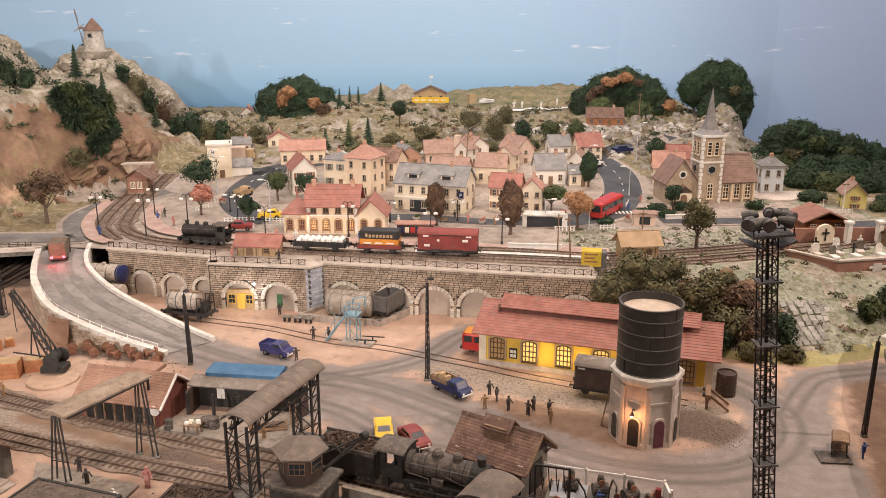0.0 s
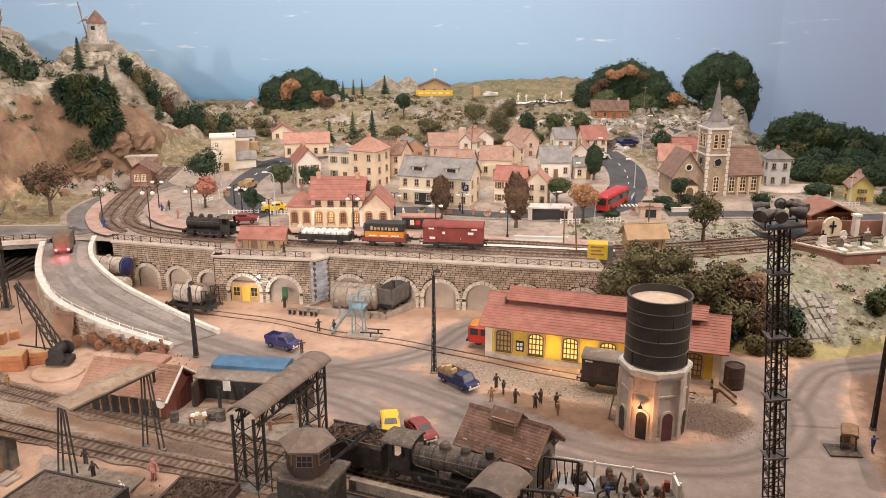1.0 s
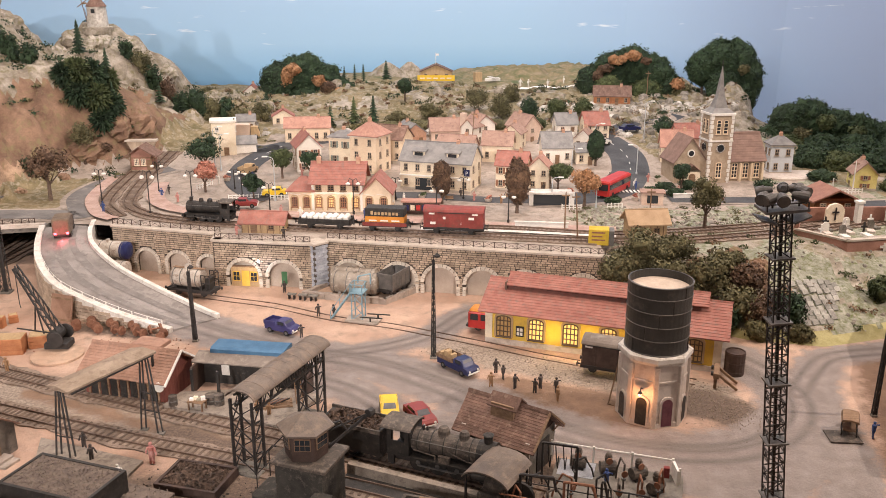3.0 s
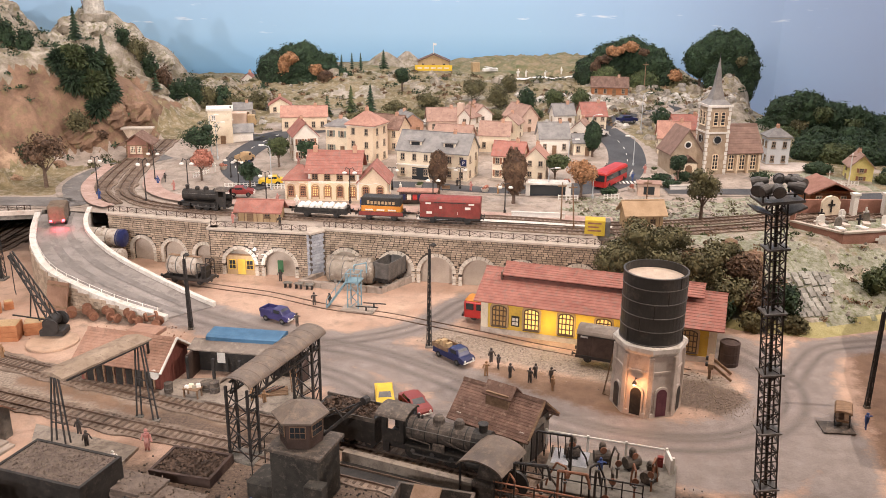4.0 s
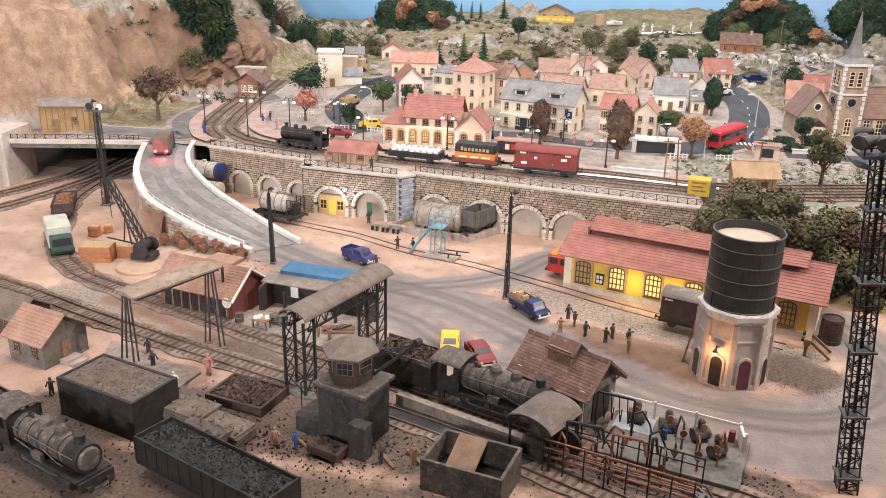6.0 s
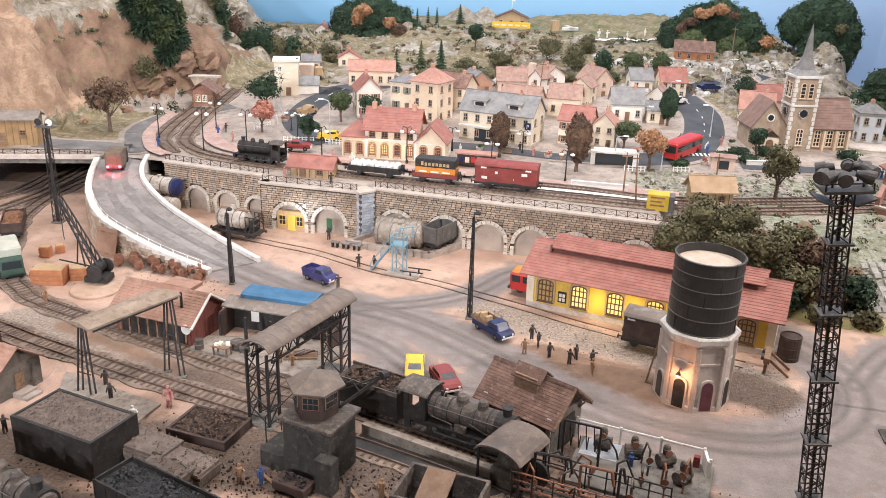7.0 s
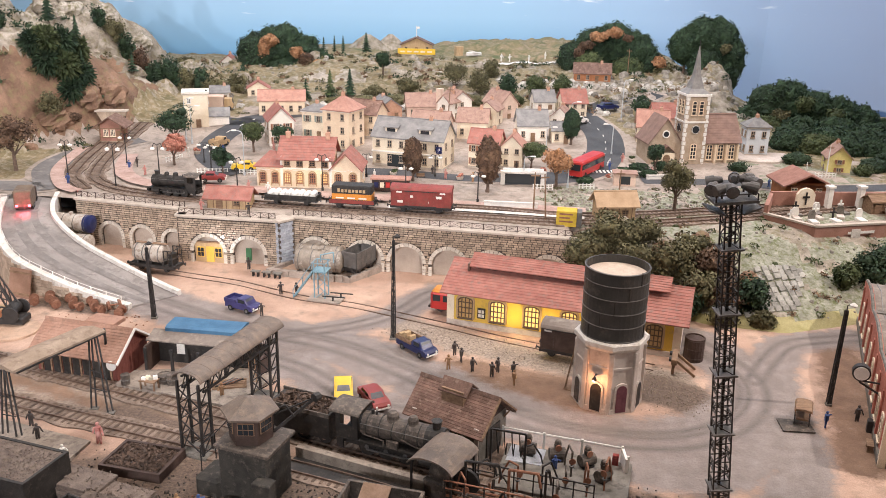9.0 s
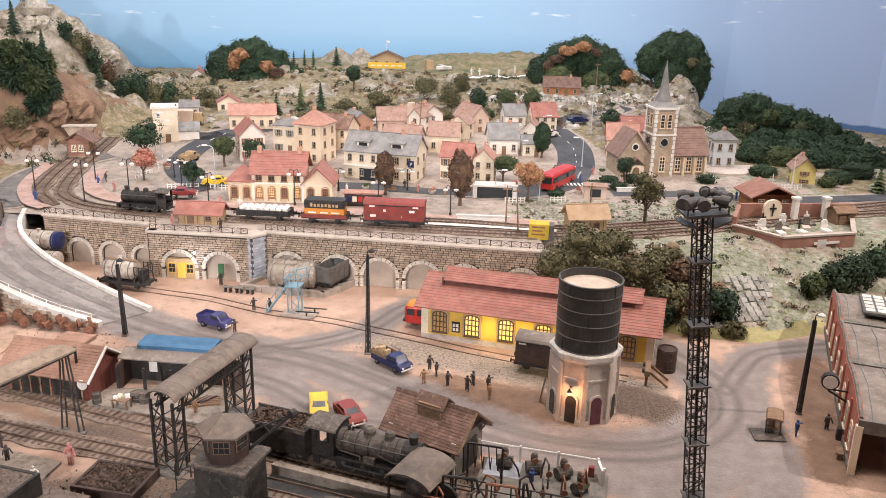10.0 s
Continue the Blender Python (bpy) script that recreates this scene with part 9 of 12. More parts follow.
def dormer(root, x, y, z, w=1.6, h=1.1, d=1.8):
    ob = part("dormer", Shape().box(x - w / 2, x + w / 2, y, y + d, z, z + h), CREAM, root)
    part("dormer_roof", Shape().add([(x - w * 0.65, y - 0.25, z + h - 0.05), (x + w * 0.65, y - 0.25, z + h - 0.05), (x + w * 0.65, y + d + 0.4, z + h + 0.45), (x - w * 0.65, y + d + 0.4, z + h + 0.45), (x - w * 0.65, y - 0.25, z + h + 0.12), (x + w * 0.65, y - 0.25, z + h + 0.12), (x + w * 0.65, y + d + 0.4, z + h + 0.6), (x - w * 0.65, y + d + 0.4, z + h + 0.6)],
                                    [(3, 2, 1, 0), (4, 5, 6, 7), (0, 1, 5, 4), (1, 2, 6, 5), (2, 3, 7, 6), (3, 0, 4, 7)]), ROOF_SLATE, ob)
    part("dormer_window", Shape().box(x - w * 0.36, x + w * 0.36, y - 0.06, y + 0.02, z + 0.3, z + h - 0.15), GLASS, ob)


GREY_SHUT = mat("grey_green_shutter", (0.22, 0.25, 0.22), size=0.5)
BROWN_SHUT = mat("brown_shutter", (0.26, 0.12, 0.07), size=0.5)
TERRA = mat("faded_terracotta", (0.30, 0.185, 0.145), (0.40, 0.26, 0.205), size=1.5, fine=0.1, bump=0.5, wear=(0.24, 0.15, 0.12), wear_amount=0.3)
PALE_STONE = mat("pale_pink_plaster", (0.60, 0.44, 0.35), (0.70, 0.54, 0.44), size=3, fine=0.05, bump=0.15)

house(-31.4, 182.0, 18, 5.2, 7.5, 5.6, 8.2, WHITE, ROOF_RED, "gy", 2, 2, "white gabled town house with steep red roof", shutters=BROWN_SHUT)
house(-20.2, 182.4, -24, 6.3, 6.4, 8.1, 10.9, BEIGE, ROOF_PINK, "hip", 2, 3, "tall beige town house with faded red hipped roof", door=False)
house(-25.4, 188.0, -18, 5.2, 4.5, 6.2, 7.6, CREAM, ROOF_SLATE, "hip", 2, 2, "cream town house with slate hipped roof", shutters=GREY_SHUT)
pb = house(-9.0, 171.6, -18, 14.6, 7.6, 5.8, 8.9, CREAM, ROOF_SLATE, "gx", 6, 2, "long cream building with slate roof and dormers")
for k in (3.6, 10.6):
    dormer(pb, k, 0.9, 6.4, 2.4)
part("shop_band", Shape().box(-0.1, 14.7, -0.25, 0, 2.75, 3.0), PAPER_WHITE, pb)
part("shop_opening", Shape().box(3.2, 6.6, -0.12, 0, 0, 2.4), GLASS, pb, "dark wide shop opening")
sg = part("parking_sign", Shape().box(13.35, 14.5, -0.32, -0.2, 3.4, 4.7), BLUE, pb, "blue square parking sign")
fc = bpy.data.curves.new("letter", "FONT")
fc.body, fc.size, fc.extrude, fc.align_x = "P", 0.0105, 0.0002, "CENTER"
lt = new("letter", fc)
fc.materials.append(PAPER_WHITE)
lt.parent = sg
lt.matrix_basis = put(13.92, -0.35, 3.65, 0, 90)
house(10.0, 170.9, -15, 6.0, 5.5, 5.0, 7.2, CREAM, ROOF_RED, "gx", 3, 2, "cream corner cafe with red roof and shutters", shutters=BROWN_SHUT)
house(16.4, 170.9, -12, 4.2, 5.0, 4.4, 6.4, CREAM, ROOF_PINK, "gy", 2, 2, "small cream gabled house with red roof")
house(-43.2, 216.4, 10, 5.2, 4.0, 2.2, 3.8, CREAM, ROOF_RED, "gy", 2, 1, "small cottage with red gabled roof", side_cols=1)
house(-37.6, 202.4, 8, 10.4, 5.0, 3.7, 5.6, BEIGE, ROOF_PINK, "gx", 5, 1, "long low house with faded red roof", door=False)
house(-9.6, 199.6, 26, 5.6, 6.5, 3.2, 5.2, PINKWALL, ROOF_SLATE, "gy", 2, 1, "pink brick house with slate roof", side_cols=1)
house(-3.4, 202.6, 8, 7.6, 5.5, 3.0, 5.4, PALE_STONE, TERRA, "gx", 3, 1, "low pale house with faded terracotta roof", side_cols=1)
hb = house(3.6, 201.6, -30, 3.2, 6.0, 4.4, 6.0, WHITE, TERRA, "gy", 1, 2, "narrow white gabled house with a tall chimney", door=False, side_cols=1)
part("tall_chimney", Shape().box(-0.6, 0.8, 0.3, 1.4, 0, 7.4, 0.05), PALE_STONE, hb, "broad plastered chimney stack")
house(7.0, 203.0, 28, 5.2, 6.0, 4.2, 6.2, WHITE, TERRA, "gy", 1, 2, "white gabled house with terracotta roof", side_cols=2)
house(12.6, 198.8, -20, 4.6, 5.2, 3.8, 5.6, CREAM, TERRA, "gy", 1, 2, "cream gabled house with faded roof", side_cols=1)
house(18.2, 203.0, 32, 5.0, 7.0, 3.6, 6.2, PALE_STONE, TERRA, "gy", 1, 2, "pale gabled house with steep brown-red roof", side_cols=2)
house(26.7, 208.2, 10, 5.0, 4.6, 2.9, 5.1, WHITE, ROOF_SLATE, "gx", 2, 1, "white house with grey slate roof", side_cols=1)
house(33.0, 205.5, 8, 5.8, 5.2, 3.6, 6.2, CREAM, ROOF_RED, "gx", 3, 2, "cream house with red tiled roof", side_cols=1)
house(21.3, 188.8, 4, 6.4, 5.5, 3.8, 6.6, WHITE, ROOF_SLATE, "gx", 3, 1, "white house with broad grey slate roof", side_cols=1)
house(29.3, 198.6, -18, 4.2, 5.0, 2.6, 4.6, WHITE, TERRA, "gy", 2, 1, "small white gabled house", side_cols=1)
house(28.6, 188.2, 2, 4.0, 4.2, 3.0, 4.4, CREAM, ROOF_SLATE, "gx", 2, 1, "small cream house with slate roof", side_cols=1)
house(47.2, 189.4, -8, 6.6, 5.2, 4.0, 7.0, CREAM, ROOF_PINK, "gx", 3, 2, "cream house with faded red roof behind the church")
house(52.5, 196.5, 4, 7.0, 5.0, 3.6, 6.2, PALE_STONE, ROOF_RED, "gx", 3, 1, "pale house with red roof behind the church", side_cols=1)
house(39.8, 236.0, -7, 9.6, 5.5, 2.4, 4.6, ORANGE_WOOD, ROOF_BROWN, "gx", 4, 1, "low brown timber house with brown roof on the hillside", side_cols=1)
house(-58.4, 252, 0, 4.4, 3.6, 2.6, 4.4, WHITE, ROOF_RED, "gy", 1, 1, "tiny white cottage below the dark trees", side_cols=1)
house(-50.6, 210.4, 14, 4.2, 4.0, 2.8, 4.0, WHITE, ROOF_SLATE, "gx", 2, 1, "small white house by the lane", side_cols=1)
house(68.9, 183.0, 0, 4.7, 4.0, 6.0, 7.8, mat("cool_white_plaster", (0.60, 0.64, 0.68), (0.68, 0.72, 0.76), size=3, fine=0.05, bump=0.15), ROOF_SLATE, "hip", 2, 2, "white villa with grey hipped roof on a round mound", door=False)
house(81.4, 171.4, -12, 4.4, 5.4, 3.2, 5.4, LEMON, TERRA, "gy", 1, 2, "lemon yellow gabled house with brown shutters", shutters=BROWN_SHUT, door=False, side_cols=1)
house(-16.0, 191.0, -24, 7.0, 5.5, 5.2, 7.6, BEIGE, ROOF_BROWN, "gx", 3, 2, "beige house with brown roof behind the tall house", side_cols=1)
house(-2.0, 187.0, -18, 8.0, 5.0, 4.6, 6.8, PALE_STONE, TERRA, "gx", 3, 2, "pale terraced house with faded roof", side_cols=1)
house(8.0, 189.5, -10, 6.5, 5.0, 4.2, 6.6, CREAM, TERRA, "gx", 3, 1, "cream terraced house with faded roof", side_cols=1)


def clock_tower_house():
    root = thing("square_tower", -52.3, 193.4, 9.6, 14, "cream square tower with flat roof beside the lane", "tower")
    part("wall", Shape().box(0, 5.2, 0, 4.6, -1, 8.2), CREAM, root)
    part("cornice", Shape().box(-0.35, 5.55, -0.35, 4.95, 8.2, 8.7, 0.05), WHITE, root)
    window(root, 1.2, -0.01, 6.2, 0.8, 1.0)
    part("roof_ball", Shape().ball((5.0, 0.4, 8.9), 0.2), IRON, root)
    window(root, 2.3, 5.21, 5.8, 1.0, 1.3, "right")
    doorway(root, 3.0, -0.01, 0.4, 1.1, 2.2, WOOD)
    part("side_house", Shape().box(5.2, 9.6, 0.4, 4.4, -1, 3.2), WHITE, root)
    part("side_roof", Shape().gable(5.2, 9.6, 0.4, 4.4, 3.2, 4.6, 0.3, 0.2), ROOF_SLATE, root)


clock_tower_house()


def kiosk(x, y, rz, w, d, e, r, wall_m, roof_m, label, z=None, name="wooden_hut", over=0.6, lit=False):
    z = land(x, y) if z is None else z
    root = thing(name, x, y, z, rz, label, "hut", "wooden huts")
    part("wall", Shape().box(0, w, 0, d, -0.5, e), wall_m, root)
    part("gable", Shape().along([(0, e), (d, e), (d / 2, r)], 0.02, w - 0.02), wall_m, root)
    part("roof", Shape().gable(0, w, 0, d, e, r, over, 0.22), roof_m, root)
    part("ridge_cap", Shape().tube((-over, d / 2, r + 0.25), (w + over, d / 2, r + 0.25), 0.12), roof_m, root)
    for i in range(int(w / 1.1) + 1):
        part("wall_batten", Shape().box(i * 1.1 * 0.98, i * 1.1 * 0.98 + 0.12, -0.06, 0, 0, e), WOOD, root)
    doorway(root, w * 0.3, -0.02, 0, 1.1, min(2.2, e * 0.8), WOOD)
    window(root, w * 0.72, -0.02, e * 0.35, 1.0, 1.0, frame_mat=WOOD)
    return root


def keeper_house():
    root = thing("keeper_house", -67.2, 183.0, land(-65, 184) - 0.1, 4, "small red-brown brick lineside house with broad grey-brown roof", "hut")
    w, d, e, rg = 4.4, 4.6, 4.0, 5.4
    part("plinth", Shape().box(-0.2, w + 0.2, -0.2, d, -0.6, 0.5), STONE, root)
    part("wall", Shape().box(0, w, 0, d, 0.4, e), CEM_BRICK, root)
    part("gable", Shape().across([(0, e), (w, e), (w / 2, rg)], 0.02, d - 0.02), CEM_BRICK, root)
    k = (rg - e) / (w / 2)
    part("roof", Shape().across([(-1.3, e - k * 1.3), (w / 2, rg), (w + 1.3, e - k * 1.3), (w + 1.3, e - k * 1.3 + 0.24), (w / 2, rg + 0.26), (-1.3, e - k * 1.3 + 0.24)], -0.9, d + 0.5), ROOF_BROWN, root)
    for x in (0.06, w - 0.06):
        part("corner_post", Shape().box(x - 0.14, x + 0.14, -0.1, 0.1, 0.4, e), WOOD, root)
    for z in (1.2, 3.0):
        part("timber_band", Shape().box(0, w, -0.08, 0, z, z + 0.16), WOOD, root)
    for x in (1.3, 2.7):
        window(root, x, -0.02, 1.5, 1.0, 1.4, frame_mat=CREAM, bars=(2, 2))
    doorway(root, w - 0.6, -0.02, 0.3, 0.8, 2.3, WOOD)
    doorway(root, d / 2, w + 0.02, 0.3, 1.0, 2.3, WOOD, "right")
    for x in (-1.0, w + 1.0):
        part("bracket", Shape().beam((0 if x < 0 else w, -0.3, 2.6), (x, -0.3, e - k * 1.0), 0.14), WOOD, root)


def road_portal():
    root = thing("road_portal", -70.6, 190.6, land(-66, 190) - 0.3, 6, "low grey stone tunnel portal at the cliff foot", "portal")
    w, h, n = 6.4, 4.6, 10
    arch = [(w / 2 + 1.9 * math.cos(math.pi * i / n), 2.0 + 1.5 * math.sin(math.pi * i / n)) for i in range(n + 1)]
    part("pier", Shape().box(0, w / 2 - 1.9, 0, 1.2, -0.5, 2.0), STONE, root)
    part("pier", Shape().box(w / 2 + 1.9, w, 0, 1.2, -0.5, 2.0), STONE, root)
    for p, q in zip(arch, arch[1:]):
        part("spandrel", Shape().across([(q[0], q[1]), (p[0], p[1]), (p[0] if p[0] < w / 2 + 1.89 else w, h), (q[0] if q[0] > w / 2 - 1.89 else 0, h)], 0, 1.2), STONE, root)
        part("arch_stone", Shape().beam((p[0], -0.05, p[1]), (q[0], -0.05, q[1]), 0.34), COPING, root)
    part("coping", Shape().box(-0.3, w + 0.3, -0.25, 1.4, h, h + 0.4, 0.06), COPING, root)
    # Black sheet stands in for the tunnel's dark depth.
    part("tunnel_back", Shape().box(0.6, w - 0.6, 1.2, 1.4, -0.5, 3.9), BLACK, root)


keeper_house()
road_portal()
kiosk(-33.8, 140.7, -6, 7.0, 3.2, 2.0, 3.2, OCHRE_WOOD, ROOF_RED, "ochre goods hut with red roof behind the parapet")
kiosk(30.0, 136.6, 6, 6.0, 3.8, 3.0, 4.5, OCHRE_WOOD, mat("ochre_roof", (0.36, 0.24, 0.14), (0.46, 0.32, 0.2), size=2), "plain ochre plank hut at the end of the tracks")
LEMON_BOX = mat("faded_yellow_box", (0.52, 0.36, 0.03), (0.62, 0.44, 0.06), size=1.5, fine=0.06)
bx = thing("yellow_container", 22.9, 134.5, land(24, 134.4), -10, "yellow box container with a grey end", "container")
part("box", Shape().box(0, 3.2, 0, 2.4, 0, 2.5, 0.08), LEMON_BOX, bx)
part("grey_end", Shape().box(3.2, 4.0, 0, 2.4, 0, 2.4, 0.08), GREY_IRON, bx)
for k in range(3):
    part("text_bar", Shape().box(0.5, 2.6 - 0.4 * (k % 2), -0.03, 0.0, 0.7 + 0.6 * k, 0.95 + 0.6 * k), RUSTY, bx)


# ---- station ----
def station():
    root = thing("station_building", -28.4, 154.6, land(-20, 155) + 0.3, -2, "cream railway station with red roofs and lit platform front", "station")
    E1, E2, D = 3.4, 5.4, 7.0
    for x0, x1, e, r, n in ((0, 4.4, E1, 5.4, 2), (4.4, 13.4, E2, 8.2, 4), (13.4, 18.6, E1, 6.0, 2)):
        gy = x0 > 12
        part("wall", Shape().box(x0, x1, 0, D, -0.8, e), BEIGE, root)
        if gy:
            part("gable", Shape().across([(x0, e), (x1, e), ((x0 + x1) / 2, r)], 0.02, D - 0.02), BEIGE, root)
            s = (r - e) / ((x1 - x0) / 2)
            m_ = (x0 + x1) / 2
            part("roof", Shape().across([(x0 - 0.4, e - s * 0.4), (m_, r), (x1 + 0.5, e - s * 0.5), (x1 + 0.5, e - s * 0.5 + 0.22), (m_, r + 0.26), (x0 - 0.4, e - s * 0.4 + 0.22)], -0.6, D + 0.5), ROOF_RED, root)
        elif e == E2:
            part("gable", Shape().along([(0, e), (D, e), (D / 2, r)], x0 + 0.02, x1 - 0.02), BEIGE, root)
            tiled(root, x0, x1, 0, D, e, r, ROOF_RED, 0.7, 9)
        else:
            part("roof", Shape().hip(x0, x1, 0, D, e, r, 0.5, 0.2, 2.2), ROOF_RED, root)
        for i in range(n):
            px = x0 + (x1 - x0) * (i + 0.5) / n
            window(root, px, -0.02, 0.55, 1.1, 1.9, arched=True, frame_mat=BROWN_SHUT, pane_mat=GLOW_WARM if e == E2 and i != 2 else GLASS, bars=(2, 3))
            arch = [(0.62 * math.cos(math.pi * k / 8), 2.2 + 0.5 * math.sin(math.pi * k / 8)) for k in range(9)]
            for p, q in zip(arch, arch[1:]):
                part("arch_stone", Shape().beam((px + p[0], -0.1, p[1]), (px + q[0], -0.1, q[1]), 0.17), OCHRE_WOOD, root)
            for k in (-1, 1):
                part("surround", Shape().box(px + k * 0.68 - 0.09, px + k * 0.68 + 0.09, -0.14, 0, 0, 2.25), OCHRE_WOOD, root)
            if e == E2:
                window(root, px, -0.02, 3.6, 1.1, 1.3, pane_mat=GLASS, frame_mat=WOOD)
    part("cornice", Shape().box(4.2, 13.6, -0.2, 0, 3.1, 3.35), PAPER_WHITE, root)
    part("corner_quoin", Shape().box(4.3, 4.7, -0.12, 0, 0, E2).box(13.1, 13.5, -0.12, 0, 0, E2), PAPER_WHITE, root)
    for x in (5.2, 12.4):
        ch = part("chimney", Shape().box(x - 0.4, x + 0.4, D / 2 - 0.4, D / 2 + 0.4, 7.2, 9.2, 0.05), PINKWALL, root)
        part("chimney_pot", Shape().tube((x, D / 2, 9.2), (x, D / 2, 9.6), 0.14), ROOF_ORANGE, ch)
    window(root, D / 2, 18.62, 1.0, 1.1, 1.6, "right", True)
    part("string_lights", Shape().path([(0.4 + 0.9 * i, -0.5, 3.2 - 0.25 * math.sin(math.pi * (i % 3) / 3)) for i in range(20)], 0.04, 4), PAPER_WHITE, root)


GLOW_WARM = glowing("lit_station_door", (1.0, 0.66, 0.30), 0.15)
station()
for k in range(3):
    bulb("station_lamp", (-24.0 + 3.6 * k, 153.2, 10.6), 0.003, (1.0, 0.72, 0.36))

# ---- trains on the upper level ----
le = steam_engine(-38.0, 146.1, land(-43, 147) - 0.02, 169, "black tank locomotive standing at the station platform", tender=False, dome_dusty=False)
le.scale = (0.73, 0.8, 0.8)
ow = wagon(-9.75, 141.0, land(-11, 142) + 0.1, -7.5, 7.4, CLOTH_DARK, H=0.45, W=2.7, label="orange and black container wagon with plain pale marks", kind="open")
box_ = part("container", Shape().box(-3.3, 3.3, -1.3, 1.3, 1.3, 2.55, 0.06), ORANGE, ow, "orange painted container band")
part("container_top", Shape().box(-3.3, 3.3, -1.3, 1.3, 2.57, 3.95, 0.12), BLACK, ow, "black upper half of the container")
part("sill", Shape().box(-3.7, 3.7, -1.42, -1.34, 0.95, 1.55), WAGON_RED, ow)
for k in range(7):
    part("container_rib", Shape().box(-3.2 + 1.04 * k, -3.1 + 1.04 * k, -1.35, -1.28, 1.35, 2.5), ORANGE, box_)
for k in range(8):
    part("name_bar", Shape().box(-2.3 + 0.6 * k, -1.9 + 0.6 * k, -1.36, -1.28, 2.85 - 0.05 * (k % 2), 3.3 + 0.15 * (k == 0)), OCHRE_WOOD, ow)
for k in range(3):
    part("text_bar", Shape().box(-2.6 + 1.9 * k, -1.3 + 1.9 * k, -1.37, -1.3, 1.75, 1.98), PAPER_WHITE, ow)
rw = wagon(1.6, 139.5, land(2, 140) + 0.1, -7.5, 9.8, WAGON_RED, WAGON_RED, H=2.6, label="long oxide red covered wagon with white vents")
for k in range(4):
    part("label_plate", Shape().box(-3.8 + 2.1 * k, -2.9 + 2.1 * k, -1.62, -1.5, 1.7 + 0.9 * (k % 2), 2.1 + 0.9 * (k % 2)), PAPER_WHITE, rw, "small white lettered plate")
fw = wagon(-19.9, 142.5, land(-21, 143) + 0.1, -8, 8.8, BLACK, H=0.6, label="dark flat wagon under white bundled cargo", kind="open")
for k in range(8):
    part("sack", Shape().box(-4.1 + 1.03 * k, -3.2 + 1.03 * k, -1.2, 1.2, 1.4, 2.2 + 0.12 * (k % 2), 0.25), PAPER_WHITE, fw, "white sheeted bundle")
bus = thing("city_bus", 33.0, 168.2, land(33, 168) + 0.2, 57, "bright red bus stopped at the street bend", "bus")
part("body", Shape().box(-5.6, 5.6, -1.45, 1.45, 0.4, 3.3, 0.3), RED, bus)
part("window_band", Shape().box(-5.3, 5.3, -1.5, 1.5, 1.6, 2.6), GLASS, bus, "dark window band")
part("front_window", Shape().box(5.5, 5.66, -1.2, 1.2, 1.3, 2.7).box(-5.66, -5.5, -1.2, 1.2, 1.5, 2.7), GLASS, bus)
for x in (-3.6, 3.6):
    for s in (-1, 1):
        part("wheel", Shape().tube((x, s * 1.2, 0.5), (x, s * 1.47, 0.5), 0.5, n=14), RUBBER, bus)
car(-33.2, 165.4, land(-33, 165) + 0.2, 190, YELLOW, "small yellow car parked by the station square", "car", 4.6)
car(-41.8, 181.5, land(-41.8, 181.5) + 0.2, 75, OCHRE_WOOD, "small brown delivery truck on the town street", "pickup", 5.2)
car(36.2, 201, land(36.2, 201) + 0.2, 40, PAPER_WHITE, "white car climbing past the houses", "car", 4.6)
car(44.6, 211, land(44.6, 211) + 0.3, 20, BLUE, "blue car on the hillside lane", "car", 5.0)
car(-36.6, 155.8, land(-36, 155) + 0.45, 5, CAR_RED, "small red car behind the platform", "car", 4.4)
box_lorry(-47.5, 206.5, land(-47, 206) + 0.1, 8, OCHRE_WOOD, PALE_STONE, "small tan lorry parked above the lane", L=6.0)


